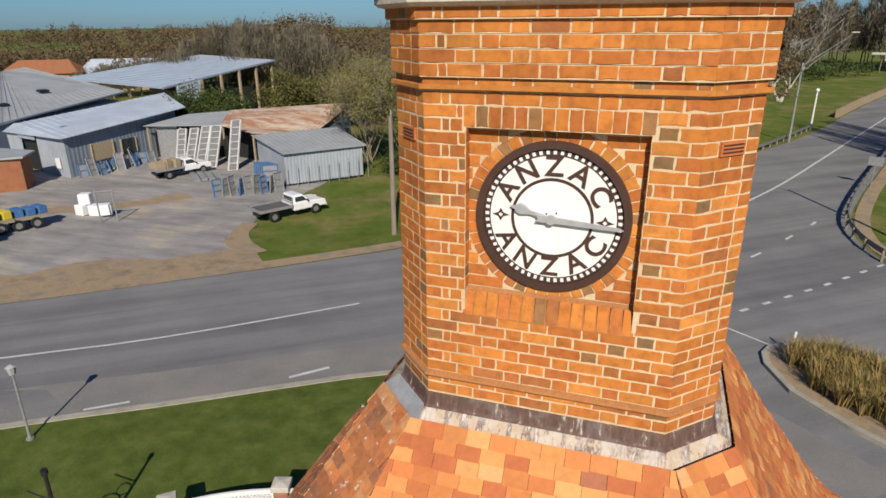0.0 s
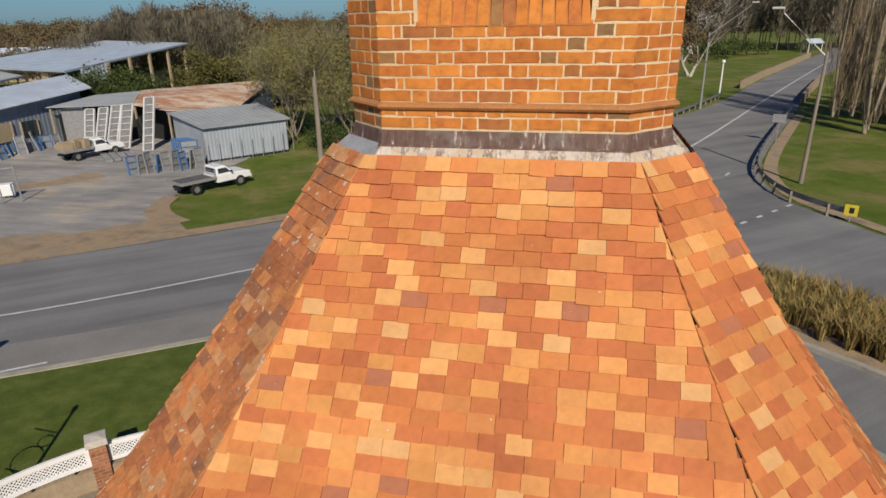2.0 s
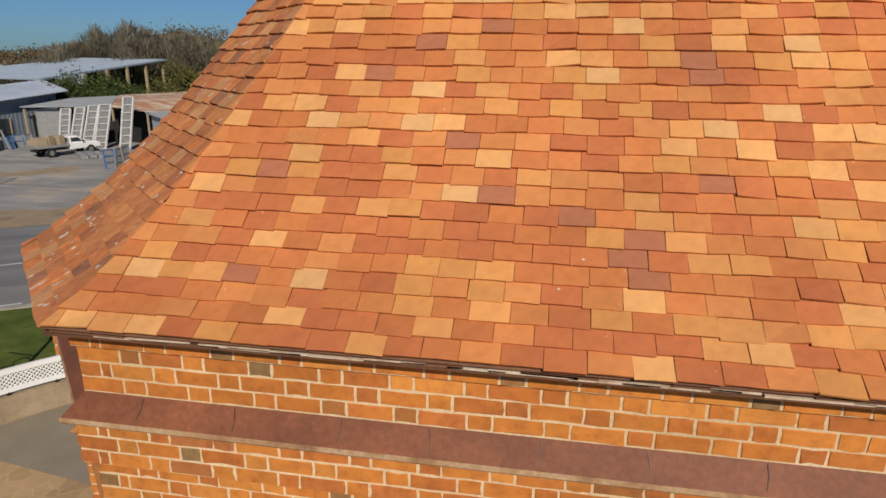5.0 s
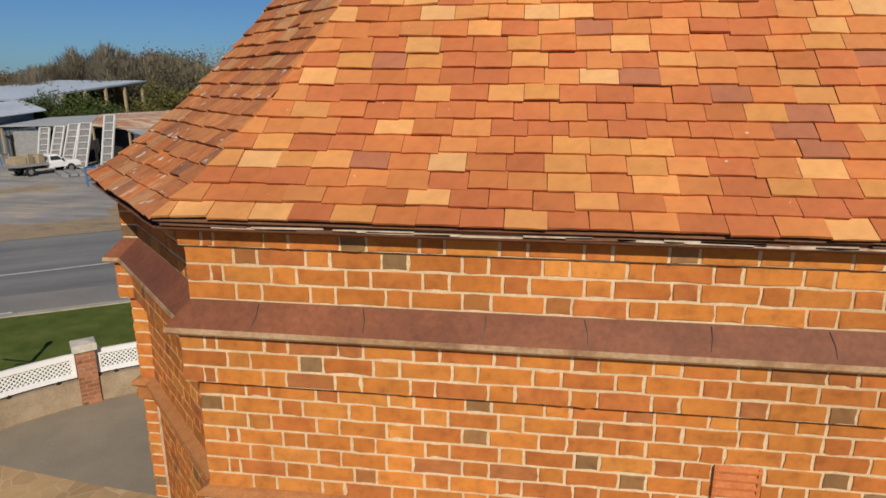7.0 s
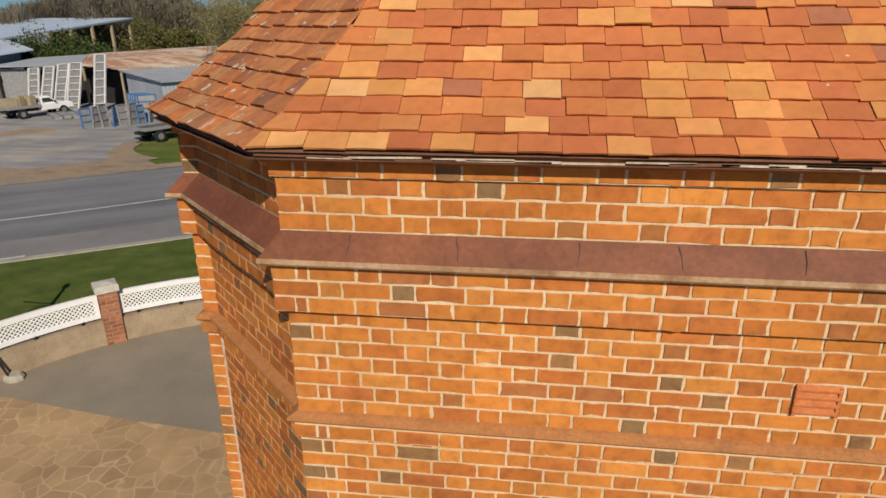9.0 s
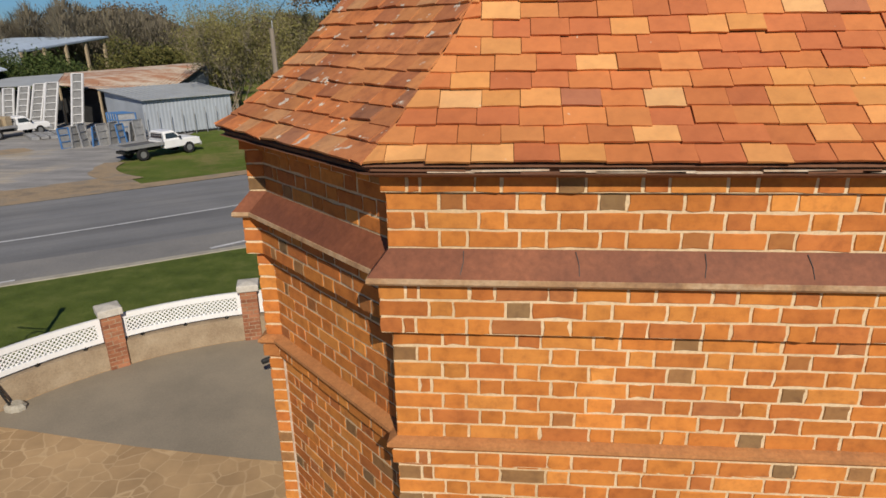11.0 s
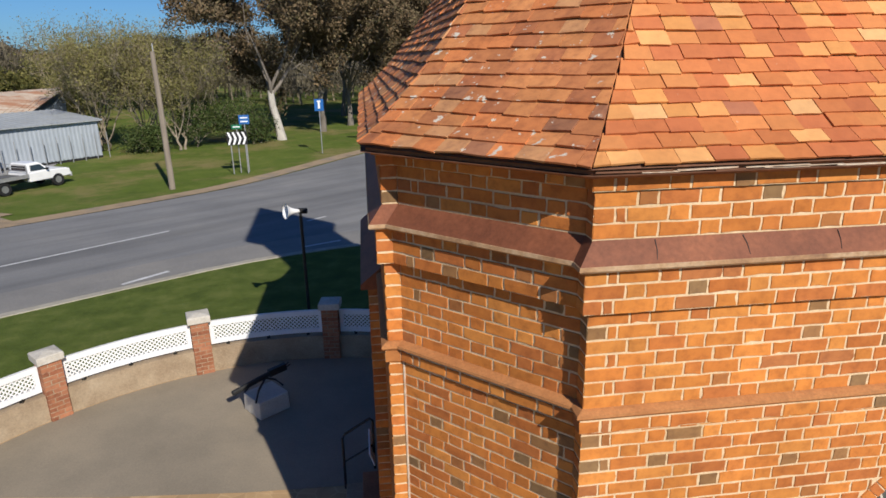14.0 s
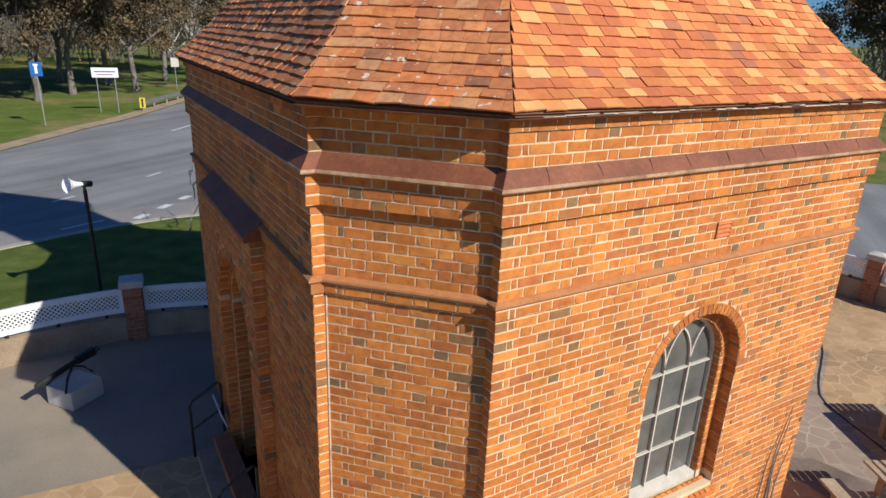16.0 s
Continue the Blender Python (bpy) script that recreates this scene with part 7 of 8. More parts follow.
street_light(15.9, 41.6, 8.1, (-2.6, 0.7), 2.5, "tall grey street light with a long arm over the road", 0.1)
street_light(14.2, 75.5, 8.3, (3.8, -0.6), 3.0, "grey street light leaning its arm over the bridge road")
bl = thing("park_lamp", "short pale lamp post with a round white globe", "park lamp", (18.6, 90.5, GY))
b = Bag()
b.tube([(0, 0, 0), (0, 0, 4.0)], [0.12, 0.09], 8)
part("post", b, M_WHITE, bl)
b = Bag()
b.rings([[(0.24 * math.sin(a) * math.cos(6.2832 * i / 12), 0.24 * math.sin(a) * math.sin(6.2832 * i / 12), 4.2 - 0.24 * math.cos(a)) for i in range(12)] for a in [0.05 + 3.04 * j / 8 for j in range(9)]])
part("globe", b, M_ENAMEL, bl, "", True)


def w_rail(name, line, label, lift=0.0):
    t = thing(name, label, "guard rail")
    pts = smooth_line(line, 1.0)
    loops = []
    for k, (x, y) in enumerate(pts):
        a, c = Vector(pts[max(k - 1, 0)]), Vector(pts[min(k + 1, len(pts) - 1)])
        d = (c - a).normalized()
        n = Vector((-d.y, d.x))
        z = gz(x, y) + lift
        loops.append([(x + n.x * o, y + n.y * o, z + h) for o, h in ((0.0, 0.42), (0.06, 0.47), (0.06, 0.52), (0.0, 0.57), (0.06, 0.63), (0.06, 0.68), (0.0, 0.73), (-0.02, 0.73), (-0.02, 0.42))])
    b = Bag()
    b.rings(loops)
    part("rail_beam", b, M_RAIL, t, "galvanised W-shaped beam")
    for k in range(0, len(pts), 2):
        x, y = pts[k]
        b = Bag()
        b.box((x - 0.08, y, gz(x, y) + 0.33 + lift), (0.12, 0.12, 0.72))
        part("post", b, M_WOOD, t)
    return pts


w_rail("guard_rail", [(23.2, 73.6), (18.7, 60.4), (16.0, 52.2), (14.0, 45.2), (13.55, 40.8), (14.15, 36.8), (15.9, 33.7)], "curved steel guard rail beside the bend")
w_rail("guard_rail", [(7.6, 64.4), (10.8, 68.8), (14.2, 76.5), (18.0, 85.8)], "steel guard rail leading to the bridge")
w_rail("guard_rail", [(0.6, 51.2), (3.2, 56.2), (7.0, 63.6)], "steel guard rail on the far verge")


def chevron_board(x, y, w, h, z, turn, label, mat, bars, posts=(0.0,)):
    t = thing("road_sign", label, "road sign", (x, y, gz(x, y)), turn)
    for p in posts:
        b = Bag()
        b.tube([(p, 0, 0), (p, 0, z + h)], 0.035, 6)
        part("post", b, M_GALV, t)
    b = Bag()
    b.box((0, -0.05, z + h / 2), (w, 0.025, h))
    soften(part("face", b, mat, t), 0.008)
    for bx, bz, bw, bh, m in bars:
        b = Bag()
        b.box((bx * w, -0.068, z + bz * h), (bw * w, 0.012, bh * h))
        part("device", b, m, t, "plain bar or symbol on the sign")
    return t


def chevrons(x, y, turn):
    t = thing("chevron_sign", "white and black chevron alignment board on two posts", "road sign", (x, y, gz(x, y)), turn)
    for p in (-0.4, 0.45):
        b = Bag()
        b.tube([(p, 0, 0), (p, 0, 2.6)], 0.035, 6)
        part("post", b, M_GALV, t)
    b = Bag()
    b.box((0, -0.05, 2.2), (1.2, 0.025, 0.8))
    part("face", b, M_BLACK, t, "black board face")
    for k in range(4):
        b = Bag()
        x0 = -0.57 + 0.285 * k
        b.add([(x0, -0.066, 1.82), (x0 + 0.12, -0.066, 1.82), (x0 + 0.27, -0.066, 2.2), (x0 + 0.12, -0.066, 2.58), (x0, -0.066, 2.58), (x0 + 0.14, -0.066, 2.2)], [(0, 1, 2, 5), (5, 2, 3, 4)])
        part("chevron", b, M_WHITE, t)


chevrons(-10.15, 36.4, 10)
chevron_board(-10.2, 36.75, 0.6, 0.27, 2.72, 8, "small green direction sign above the chevrons", M_SIGNG, [(0, 0.5, 0.7, 0.25, M_WHITE)])
chevron_board(-9.75, 37.0, 0.62, 0.56, 2.98, 8, "blue tourist sign with white bars", M_SIGNB, [(0, 0.7, 0.7, 0.14, M_WHITE), (0, 0.3, 0.7, 0.14, M_WHITE)])
chevron_board(-5.8, 44.0, 0.66, 0.85, 3.1, 0, "blue square information sign on a tall post", M_SIGNB, [(0, 0.5, 0.22, 0.6, M_WHITE), (0.0, 0.82, 0.4, 0.12, M_WHITE)])
chevron_board(-1.95, 49.8, 1.75, 0.7, 2.55, -5, "white rectangular town sign on two posts", M_WHITE, [(0, 0.6, 0.8, 0.12, M_SIGNB), (0, 0.3, 0.6, 0.1, M_RED)], (-0.6, 0.6))
chevron_board(0.35, 50.5, 0.42, 0.8, 0.2, -8, "yellow hazard marker with a black stripe", M_YELLOW, [(0.0, 0.5, 0.3, 0.8, M_BLACK)])
chevron_board(16.1, 33.5, 0.62, 0.6, 0.35, -25, "yellow hazard plate with a black arrow on the rail end", M_YELLOW, [(0.05, 0.5, 0.35, 0.5, M_BLACK)])
chevron_board(17.6, 55.6, 1.0, 0.7, 1.7, -20, "back of a grey road sign by the bend", M_GALV, [])
chevron_board(4.6, 67.0, 0.8, 0.9, 2.2, 15, "back of a pale road sign by the bridge", M_CAP, [])
mp = Bag()
mp.tube([(7.9, 23.2, gz(7.9, 23.2)), (7.98, 23.2, gz(7.9, 23.2) + 1.0)], 0.05, 8)
solid("marker_post", mp, M_WHITE, "white plastic marker post on the island nose", "marker post")
bg = Bag()
for s, line in ((0, [(22.6, 97.5), (28.6, 113.5), (50.0, 166.0)]), (1, [(26.5, 82.0), (30.5, 93.5), (36.6, 110.0)])):
    ground_strip(bg, line, 0.35, 0.0, 1.1)
solid("bridge_parapet", bg, M_CONC, "stained concrete bridge parapet walls", "bridge parapet", kind="structure")

# ---- island with reeds ----
ISLE = [(7.9, 23.9), (7.3, 23.5), (7.0, 22.8), (7.0, 21.9), (7.6, 20.1), (9.0, 18.4), (11.0, 16.6), (14.5, 12.8), (18.8, 9.0), (20.4, 10.4), (17.5, 16.0), (14.6, 20.6), (12.0, 22.8), (9.8, 24.0)]
isl = ground_patch("traffic_island", ISLE, 0.12, M_DIRT, "dirt traffic island edged with a kerb", "traffic island", 0.2)
ik = Bag()
ground_strip(ik, ISLE + [ISLE[0]], 0.25, 0.0, 0.15)
solid("kerb", ik, M_KERB, "concrete kerb round the island", "kerb", kind="structure")


def inside(p, poly):
    hit = False
    for (x0, y0), (x1, y1) in zip(poly, poly[1:] + poly[:1]):
        if (y0 > p[1]) != (y1 > p[1]) and p[0] < (x1 - x0) * (p[1] - y0) / (y1 - y0) + x0:
            hit = not hit
    return hit


def blades(name, spots, h, w, n, mat, label, category, spread=0.35):
    bag = Bag()
    for x, y in spots:
        z = gz(x, y) + 0.1
        for k in range(n):
            a, r = rng.uniform(0, 6.28), rng.uniform(0, 0.12)
            hh = h * rng.uniform(0.6, 1.1)
            base = Vector((x + r * math.cos(a), y + r * math.sin(a), z))
            out = Vector((math.cos(a), math.sin(a), 0)) * hh * spread * rng.uniform(0.3, 1.3)
            side = Vector((-math.sin(a), math.cos(a), 0)) * w
            mid, tip = base + out * 0.4 + Vector((0, 0, hh * 0.7)), base + out + Vector((0, 0, hh))
            bag.add([base - side, base + side, mid + side * 0.7, mid - side * 0.7, tip], [(0, 1, 2, 3), (3, 2, 4)])
    return solid(name, bag, mat, label, category, kind="stuff")


reed_spots = []
while len(reed_spots) < 640:
    p = (rng.uniform(7.2, 20), rng.uniform(9, 24))
    core = [(7.9, 23.0), (7.6, 22.2), (8.1, 20.5), (9.4, 18.9), (11.6, 17.0), (15.0, 13.4), (18.6, 10.2), (19.6, 10.8), (17.0, 15.4), (14.2, 19.6), (11.6, 22.2), (9.6, 23.3)]
    if inside(p, core):
        reed_spots.append(p)
blades("reeds", reed_spots, 0.85, 0.018, 26, M_REED, "straw-coloured and green clumps of ornamental grass", "reeds", 0.6)


# ---- trees ----
def limb(bag, start, direction, length, r0, depth, tips, wobble, sides, gen, up=0.15, kids=(3, 5), thin=0.02):
    """A tapering limb that forks; its ends are gathered in tips."""
    n = 5 if depth else 3
    pts, rad = [Vector(start)], [r0]
    d = Vector(direction).normalized()
    for i in range(n):
        d = (d + Vector(gen.normal(0, wobble, 3)) + Vector((0, 0, up * 0.3))).normalized()
        pts.append(pts[-1] + d * length / n)
        rad.append(max(r0 * (1 - 0.75 * (i + 1) / n), thin * 0.6))
    bag.tube(pts, rad, sides, False)
    if depth == 0:
        tips.append((pts[-1], d))
        tips.append((pts[-2], d))
        return
    for k in range(gen.integers(*kids)):
        i = int(gen.integers(2, n + 1))
        a = gen.uniform(0, 6.28)
        side = d.orthogonal().normalized()
        side.rotate(Matrix.Rotation(a, 3, d))
        nd = (d * 0.75 + side * gen.uniform(0.5, 0.95) + Vector((0, 0, up))).normalized()
        limb(bag, pts[i], nd, length * gen.uniform(0.5, 0.75), max(rad[i] * 0.65, thin), depth - 1, tips, wobble * 1.2, max(3, sides - 2), gen, up, kids, thin)


def leaves(bag, tips, per, spread, size, gen, flat=1.0):
    c = np.array([p for p, _ in tips])
    pos = np.repeat(c, per, 0) + gen.normal(0, spread, (len(c) * per, 3)) * (1, 1, flat)
    a = gen.normal(0, 1, pos.shape)
    a /= np.linalg.norm(a, axis=1, keepdims=True)
    t = gen.normal(0, 1, pos.shape)
    b2 = np.cross(a, t)
    b2 /= np.linalg.norm(b2, axis=1, keepdims=True)
    s = size * gen.uniform(0.6, 1.3, (len(pos), 1))
    quad = np.stack([pos - a * s, pos - b2 * s * 0.45, pos + a * s, pos + b2 * s * 0.45], 1).reshape(-1, 3)
    n = len(bag.v)
    bag.v.extend(map(tuple, quad.tolist()))
    bag.f.extend((n + 4 * i, n + 4 * i + 1, n + 4 * i + 2, n + 4 * i + 3) for i in range(len(pos)))


def tree(name, label, x, y, h, bark, leaf, seed, depth=3, per=10, spread=0.45, size=0.16, stems=1, bole=0.3, width=0.45, up=0.15, kids=(3, 5), flat=0.8, r=None, thin=0.02, bole_mat=None):
    gen = np.random.default_rng(seed)
    t = thing(name, label, "tree", (x, y, gz(x, y)))
    wood, tips, boles = Bag(), [], Bag()
    for s in range(stems):
        lean = Vector((gen.normal(0, 0.12), gen.normal(0, 0.12), 1)) if stems == 1 else Vector((gen.normal(0, 0.3), gen.normal(0, 0.3), 1))
        r0 = r or h * 0.022
        top = lean.normalized() * h * bole
        base = Vector((gen.normal(0, 0.25), gen.normal(0, 0.25), -0.1)) if stems > 1 else Vector((0, 0, -0.1))
        (boles if bole_mat else wood).tube([base, base + top * 0.3 + Vector((gen.normal(0, 0.06), gen.normal(0, 0.06), 0)), base + top * 0.7 + Vector((gen.normal(0, 0.1), gen.normal(0, 0.1), 0)), base + top], [r0 * 1.35, r0, r0 * 0.9, r0 * 0.8], 9, False)
        for k in range(int(gen.integers(4, 6))):
            a = 6.2832 * (k + gen.uniform(0, 0.5)) / 4.5
            d = Vector((math.cos(a) * width * 1.6, math.sin(a) * width * 1.6, gen.uniform(0.6, 1.2)))
            limb(wood, base + top * gen.uniform(0.75, 1.0), d, h * (1 - bole) * gen.uniform(0.5, 0.68), r0 * 0.5, depth - 1, tips, 0.12, 6, gen, up, kids, thin)
    part("limb" if bole_mat else "trunk", wood, bark, t, "", True)
    if bole_mat:
        part("trunk", boles, bole_mat, t, "smooth white trunk", True)
    if leaf and per:
        crown = Bag()
        leaves(crown, tips, per, spread, size, gen, flat)
        part("crown", crown, leaf, t)
    return t


place = YARD
# green-tinged bare trees behind the power pole and the shed
k = 0
for x, y, h in ((-18.3, 48.5, 7.3), (-21.5, 49.5, 8.2), (-24.4, 48.8, 7.8), (-22.5, 54.0, 8.6), (-26.4, 53.6, 9.0)):
    k += 1
    tree("riverbank_tree", "thin bare branches flushed with pale spring leaves", x, y, h, M_BARKT, M_LEAFY, 10 + k, 5, 4, 0.34, 0.085, 2, 0.16, 0.30, 0.34, (3, 5), 0.9, 0.10, 0.011)
for x, y, h, s in ((-17.2, 49.6, 3.4, 30), (-20.4, 47.4, 1.8, 31), (-14.8, 52.0, 4.2, 33), (-13.2, 51.0, 2.0, 34)):
    tree("shrub", "ragged dark green shrub at the foot of the trees", x, y, h, M_BARKT, M_LEAFD, s, 3, 16, 0.4, 0.10, 3, 0.12, 0.5, 0.2, (3, 5), 0.8, 0.05)
place = COURT
# dark gums by the road
for x, y, h, s in ((-10.1, 53.0, 14.5, 41), (-7.0, 58.5, 14.0, 42), (-4.6, 63.5, 15.0, 43), (-8.0, 68.0, 15.5, 44), (0.8, 66.5, 14.0, 45), (52.0, 25.0, 12.0, 52), (59.0, 22.0, 13.0, 53), (8.8, 86.0, 14.0, 47), (-1.5, 72.0, 15.0, 48), (4.5, 78.0, 14.0, 49), (-6.0, 75.0, 16.0, 50)):
    tree("gum_tree", "tall gum tree with pale trunk and dark brownish crown", x, y, h, M_BARKG, M_LEAFE, s, 4, 70, 0.42, 0.16, 1, 0.3, 0.33, 0.1, (3, 5), 0.8, 0.34 if s == 41 else 0.26, 0.02, M_BARKW if s in (41, 47) else None)
# leafless poplars on the right
def poplar(x, y, h, seed):
    """A narrow column of close upright twigs round thin stems."""
    gen = np.random.default_rng(seed)
    t = thing("poplar", "tall leafless brown poplar with close upright branches", "tree", (x, y, gz(x, y)))
    for k in range(9):
        wood = Bag()
        a, r = gen.uniform(0, 6.28), gen.uniform(0.1, 0.9)
        foot = Vector((0.25 * math.cos(a), 0.25 * math.sin(a), -0.1 + gen.uniform(0, 0.15) * h))
        top = Vector((r * math.cos(a), r * math.sin(a), h * gen.uniform(0.75, 0.97)))
        mid = foot.lerp(top, 0.35) + Vector((0.35 * math.cos(a), 0.35 * math.sin(a), 0))
        wood.tube([foot, mid, top], [0.13, 0.08, 0.015], 5, False)
        part("stem", wood, M_BARKT, t, "", True)
    n = 1500
    a, u = gen.uniform(0, 6.2832, n), gen.uniform(0.03, 0.95, n) ** 0.85
    stem = gen.integers(0, 7, n)
    sa, sr, sh = gen.uniform(0, 6.2832, 7), gen.uniform(0.2, 1.25, 7), gen.uniform(0.62, 1.0, 7)
    rr = gen.uniform(0.35, 0.7, 7)[stem] * np.sqrt(gen.uniform(0, 1, n)) * (1.15 - 0.8 * u)
    spread = sr[stem] * np.minimum(u * 3.0, 1.0)
    p = np.stack([rr * np.cos(a) + spread * np.cos(sa[stem]), rr * np.sin(a) + spread * np.sin(sa[stem]), h * u * sh[stem]], 1)
    d = np.stack([0.12 * np.cos(a), 0.12 * np.sin(a), np.ones(n)], 1) + gen.normal(0, 0.15, (n, 3))
    d *= gen.uniform(0.6, 1.6, n)[:, None]
    s2 = np.stack([np.cos(a + 1.6), np.sin(a + 1.6), 0 * a], 1) * gen.uniform(0.012, 0.03, n)[:, None]
    quad = np.stack([p - s2, p + s2, p + d + s2 * 0.3, p + d - s2 * 0.3], 1).reshape(-1, 3)
    crown = Bag()
    crown.v = list(map(tuple, quad.tolist()))
    crown.f = [(4 * i, 4 * i + 1, 4 * i + 2, 4 * i + 3) for i in range(n)]
    part("crown", crown, M_POPTWIG, t, "haze of thin bare twigs")


for j in range(12):
    x, y = 25.5 + 1.1 * j + rng.uniform(-1.2, 1.2), 62.5 + (j % 4) * 5.0 + rng.uniform(-1.5, 1.5) - 0.6 * j
    poplar(x, y, rng.uniform(14.5, 18.5), 60 + j)
# white-limbed dead tree across the road
for x, y, h, s in ((12.5, 108, 15, 81), (17.5, 116, 15, 82), (8.0, 100, 12, 83)):
    tree("bare_gum", "white-limbed leafless tree on the far grass", x, y, h, M_BARKW, None, s, 4, 0, 0.3, 0.1, 2, 0.2, 0.4, 0.25, (3, 5), 1.0, 0.25, 0.03)
place = YARD
# dense shrubs among the sheds
for x, y, h, s in ((-48.9, 53.4, 5.6, 91), (-46.0, 55.0, 5.4, 92), (-44.6, 68.0, 6.4, 95), (-40.6, 69.5, 6.6, 96), (-36.6, 71.0, 6.2, 97)):
    tree("garden_shrub", "dense rounded olive shrub behind the sheds" if s > 94 else "feathery green shrub between the sheds", x, y, h, M_BARKG, M_OLIVE if s > 94 else M_LEAFD, s, 3, 40, 0.55, 0.15, 3, 0.15, 0.6, 0.15, (3, 6), 0.8, 0.08)
place = COURT
# ochre shrubs beside the poplars
for x, y, h, s in ((33, 56, 4.5, 101), (37, 50, 5.0, 102), (42, 52, 5.5, 103), (46, 44, 6.0, 104), (52, 36, 6.0, 105)):
    tree("shrub", "ochre leafless shrub on the verge", x, y, h, M_BARKT, M_LEAFB, s, 3, 26, 0.5, 0.13, 3, 0.15, 0.5, 0.2, (3, 6), 0.8, 0.07)
dead = Bag()
tips = []
limb(dead, (0.35, 17.2, -0.2), (-0.5, 0.1, 0.5), 2.2, 0.04, 2, tips, 0.2, 5, np.random.default_rng(3), 0.05)
solid("fallen_branch", dead, M_BARKG, "bare dead branch standing on the lawn edge", "branch")


def ridge(x, y):
    """The woods behind the yard stand highest in the middle of the rise."""
    b = x / max(y, 1.0)
    rise = 0.62 + 0.38 * min(1.0, max(0.0, (b + 1.05) / 0.25)) - 0.16 * min(1.0, max(0.0, (b + 0.65) / 0.15))
    return rise * (0.88 + 0.16 * math.sin(x * 0.13 + y * 0.05) + 0.08 * math.sin(x * 0.31 + y * 0.2))


def level(x, y):
    return 0.88 + 0.16 * math.sin(x * 0.13) + 0.08 * math.sin(x * 0.31 + y * 0.2)


def woods(name, spots, mat, label, seed, per=90, hmin=8, hmax=13, size=0.5, wide=2.4, rise=level):
    """Far trees, too many to count: thin stems under ragged clumps."""
    gen = np.random.default_rng(seed)
    bag = Bag()
    for x, y in spots:
        h = gen.uniform(hmin, hmax) * rise(x, y)
        z = gz(x, y)
        bag.tube([(x, y, z), (x + gen.normal(0, 0.3), y, z + h * 0.8)], [0.18, 0.05], 3, False)
        if mat in (M_LEAFB, M_POPTWIG):
            # bare crowns: a haze of thin upright twigs in a rounded head
            n = per
            a, u = gen.uniform(0, 6.2832, n), gen.uniform(0.02, 1.0, n)
            rr = wide * 0.8 * np.sqrt(gen.uniform(0, 1, n)) * np.sqrt(np.clip(1.05 - (2 * u - 0.75) ** 2 * 0.7, 0.05, 1))
            p = np.stack([x + rr * np.cos(a), y + rr * np.sin(a), z + h * (0.22 + 0.7 * u)], 1)
            d = np.stack([0.28 * np.cos(a) * rr, 0.28 * np.sin(a) * rr, np.ones(n)], 1) + gen.normal(0, 0.22, (n, 3))
            d *= (h * gen.uniform(0.045, 0.10, n))[:, None]
            s = np.stack([np.cos(a + 1.6), np.sin(a + 1.6), 0 * a], 1) * (size * gen.uniform(0.10, 0.2, n))[:, None]
            quad = np.stack([p - s, p + s, p + d + s * 0.4, p + d - s * 0.4], 1).reshape(-1, 3)
            k0 = len(bag.v)
            bag.v.extend(map(tuple, quad.tolist()))
            bag.f.extend((k0 + 4 * i, k0 + 4 * i + 1, k0 + 4 * i + 2, k0 + 4 * i + 3) for i in range(n))
            continue
        m = int(gen.integers(12, 18))
        tips2 = [(Vector((x + gen.normal(0, wide * 0.55), y + gen.normal(0, wide * 0.55), z + h * gen.uniform(0.38, 0.98))), None) for _ in range(m)]
        leaves(bag, tips2, per // m, wide * 0.2, size, gen, 0.9)
    return solid(name, bag, mat, label, "trees", kind="stuff")


gen = np.random.default_rng(5)
def belt(a, b, n, deep):
    a, b = Vector(a), Vector(b)
    d = (b - a).normalized()
    nrm = Vector((-d.y, d.x))
    return [tuple(a.lerp(b, gen.uniform()) + nrm * gen.uniform(0, deep)) for _ in range(n)]


woods("bare_woods", belt((-95, 78), (-20, 92), 150, 45), M_LEAFB, "grey-brown leafless woods behind the sheds", 201, 640, 10.5, 13.5, 0.42, 4.6, ridge)
woods("bare_woods", belt((-12, 92), (14, 118), 60, 35), M_LEAFB, "grey-brown leafless woods beyond the road", 202, 500, 7, 10, 0.42, 4.4)
woods("bare_woods", belt((48, 190), (140, 150), 120, 50), M_LEAFB, "leafless far bank woods", 203, 380, 15, 21, 0.9, 4.2)
woods("bare_woods", belt((2, 185), (60, 215), 90, 40), M_LEAFB, "leafless woods across the far grass", 204, 420, 18, 25, 0.9, 4.4)
woods("dark_woods", belt((-150, 70), (-60, 135), 150, 50), M_LEAFE, "dark gum woods on the rise", 205, 620, 10.5, 14, 0.32, 4.2, ridge)
woods("bare_woods", belt((-40, 150), (40, 190), 90, 60), M_LEAFB, "leafless grey woods in the distance", 206, 420, 10, 15, 0.8, 4.0)
woods("dark_woods", belt((-420, 250), (420, 420), 420, 120), M_LEAFE, "hazy far tree line", 207, 260, 8, 13, 0.6, 6.0)
woods("bare_woods", belt((38, 66), (80, 40), 60, 25), M_LEAFB, "bare scrub behind the poplars", 208, 380, 6, 10, 0.5, 3.0)
woods("brown_scrub", belt((28.5, 76), (43, 50), 46, 7), M_POPTWIG, "brown leafless scrub at the foot of the poplars", 211, 420, 3.5, 7.5, 0.3, 2.4)
woods("green_woods", belt((14, 132), (44, 178), 24, 10), M_LEAFD, "dark green shrubs behind the shelter", 209, 150, 3, 5, 0.35, 2.2)
woods("bare_woods", belt((80, 40), (130, -40), 60, 25), M_LEAFB, "bare scrub along the side road", 210, 300, 6, 11, 0.6, 3.0)

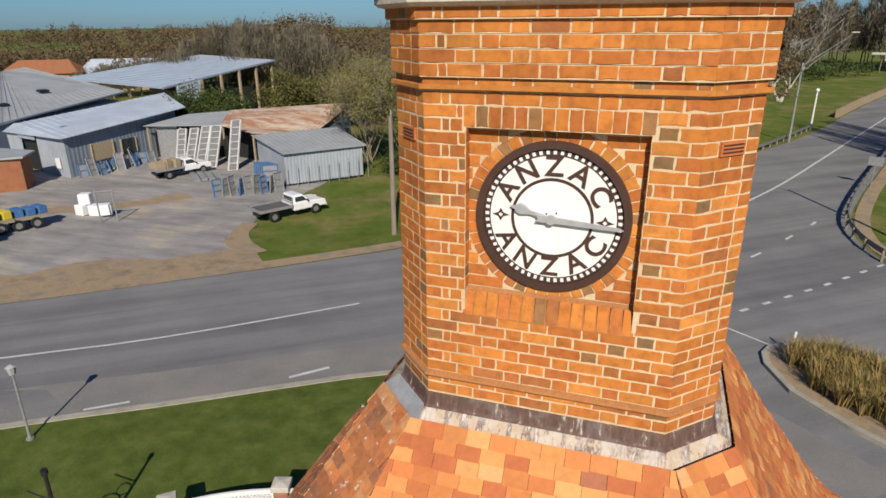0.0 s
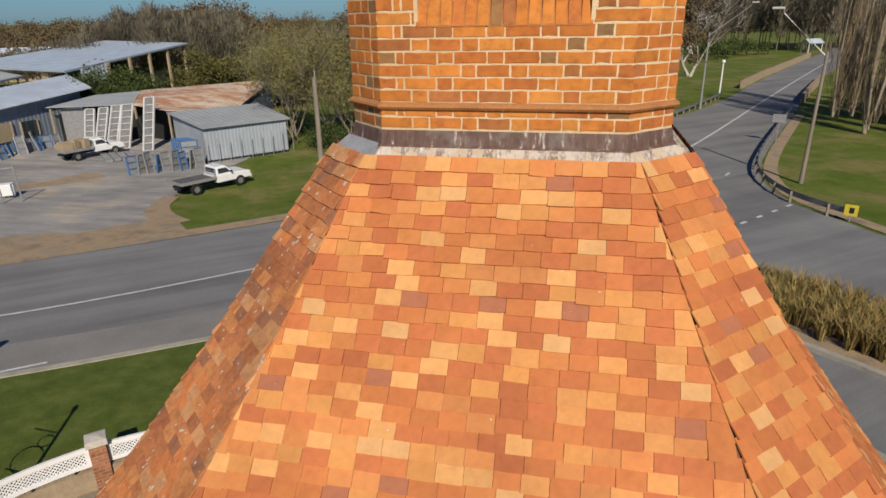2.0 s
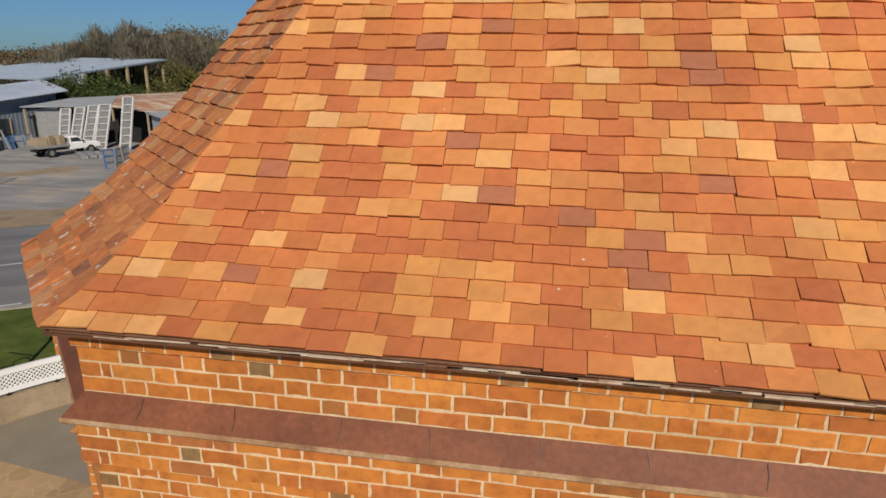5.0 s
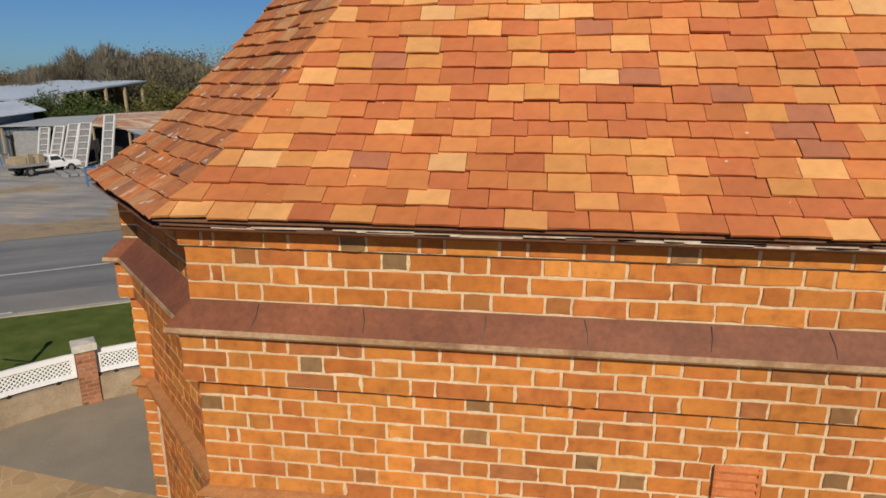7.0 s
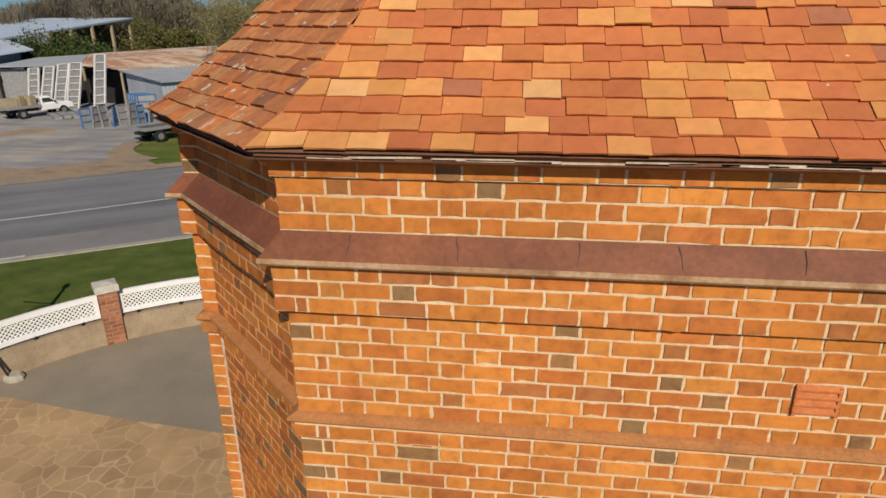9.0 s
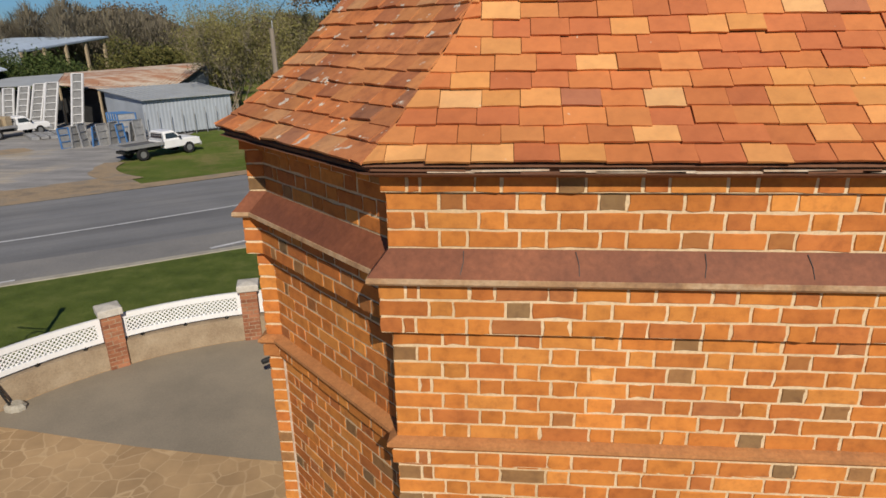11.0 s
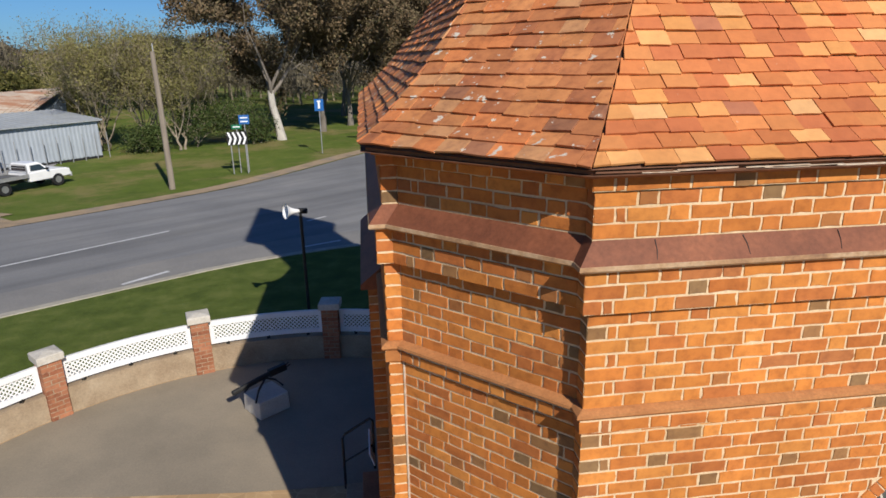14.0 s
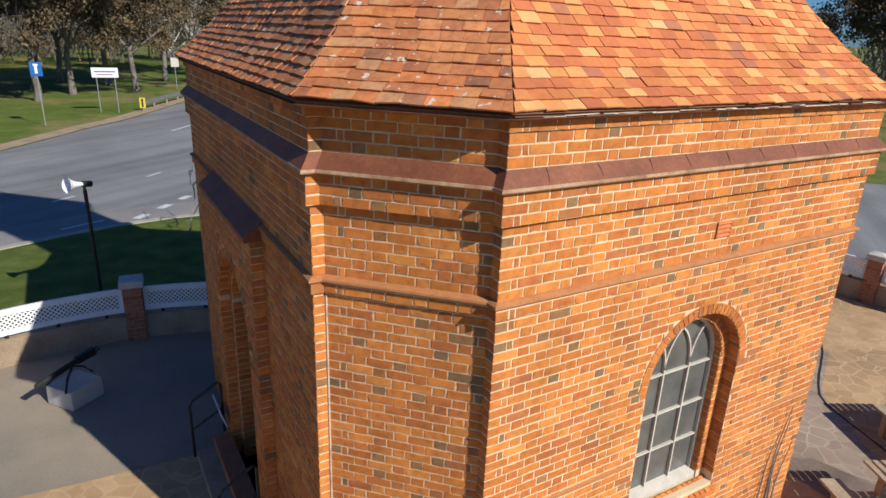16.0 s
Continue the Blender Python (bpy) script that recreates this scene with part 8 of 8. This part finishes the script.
# ---- single bricks and tiles nearest the walkway of the view ----
def brick_mesh(length, seed, mat):
    g = np.random.default_rng(seed)
    bag = Bag()
    x, z = length / 2, (COURSE - JOINT) / 2
    corners = [Vector((-x, 0, -z)), Vector((x, 0, -z)), Vector((x, 0, z)), Vector((-x, 0, z))]
    base = worn_outline(corners, g, Vector(), 0.0028)
    top = [p * (1 - 0.0026 / p.length) + Vector((g.normal(0, 0.0024), -0.0048 + g.normal(0, 0.0008), g.normal(0, 0.0022))) for p in base]
    n = len(base)
    bag.add(base + top, [tuple(range(n, 2 * n))] + [(i, (i + 1) % n, n + (i + 1) % n, n + i) for i in range(n)])
    me = bag.mesh("brick")
    me.materials.append(mat)
    return me


LONG = [brick_mesh(STRETCH - JOINT, 300 + i, M_BRICK1) for i in range(12)]
SHORT = [brick_mesh(HEAD - JOINT, 320 + i, M_GREYB1 if i > 9 else M_BRICK1) for i in range(12)]
count = 0
rest = Brickwork()
for spots, face, parent, most in ((single_spots, front_face, front_wall, 300), (stage_spots, tf[0][0], stage_part, 190)):
    for n, (a, b, low, high) in enumerate(spots):
        if n >= most:
            clay(rest, face.quad(a, b, low, high, -MORTAR), face.n)
            continue
        me = (LONG if b - a > 0.17 else SHORT)[rng.integers(12)]
        ob = new("brick", me)
        ob.parent = parent
        full = (STRETCH if b - a > 0.17 else HEAD) - JOINT
        ob.matrix_basis = Matrix.Translation(face.at((a + b) / 2, (low + high) / 2, -MORTAR)) @ Matrix.Diagonal(((b - a) / full, 1, 1, 1))
if rest.v:
    lay_bricks(rest, front_wall, "orange and brown clay bricks in Flemish bond")


def tile_mesh(seed):
    g = np.random.default_rng(seed)
    w, h = TILE_W - 0.004, GAUGE + 0.024
    bulge = g.uniform(0.0, 0.004)
    bag = Bag()
    top = [(0, -0.002 + g.normal(0, 0.002), 0.024), (w / 2, -0.002, 0.024 + bulge), (w, -0.002 + g.normal(0, 0.002), 0.024), (w, h, 0.008), (0, h, 0.008)]
    base = [(0, 0, 0.011), (w / 2, 0, 0.011 + bulge), (w, 0, 0.011), (w, h, 0), (0, h, 0)]
    bag.add(top + base, [(0, 1, 3, 4), (1, 2, 3), (5, 6, 1, 0), (6, 7, 2, 1), (7, 8, 3, 2), (9, 5, 0, 4)])
    me = bag.mesh("tile")
    me.materials.append(M_TILE1)
    return me


TILES = [tile_mesh(340 + i) for i in range(8)]
for n, (lo_a, lo_b, up, nrm, lift, tilt) in enumerate(tile_spots):
    ob = new("tile", TILES[n % 8])
    ob.parent = roof_part
    x = (lo_b - lo_a)
    width = x.length
    x = Vector((1, 0, 0))
    m = Matrix((x, up, nrm)).transposed().to_4x4()
    ob.matrix_basis = Matrix.Translation(lo_a + nrm * (lift - 0.024)) @ m @ Matrix.Diagonal((width / (TILE_W - 0.004), 1, 1, 1)) @ Matrix.Rotation(tilt * 2, 4, "Z")
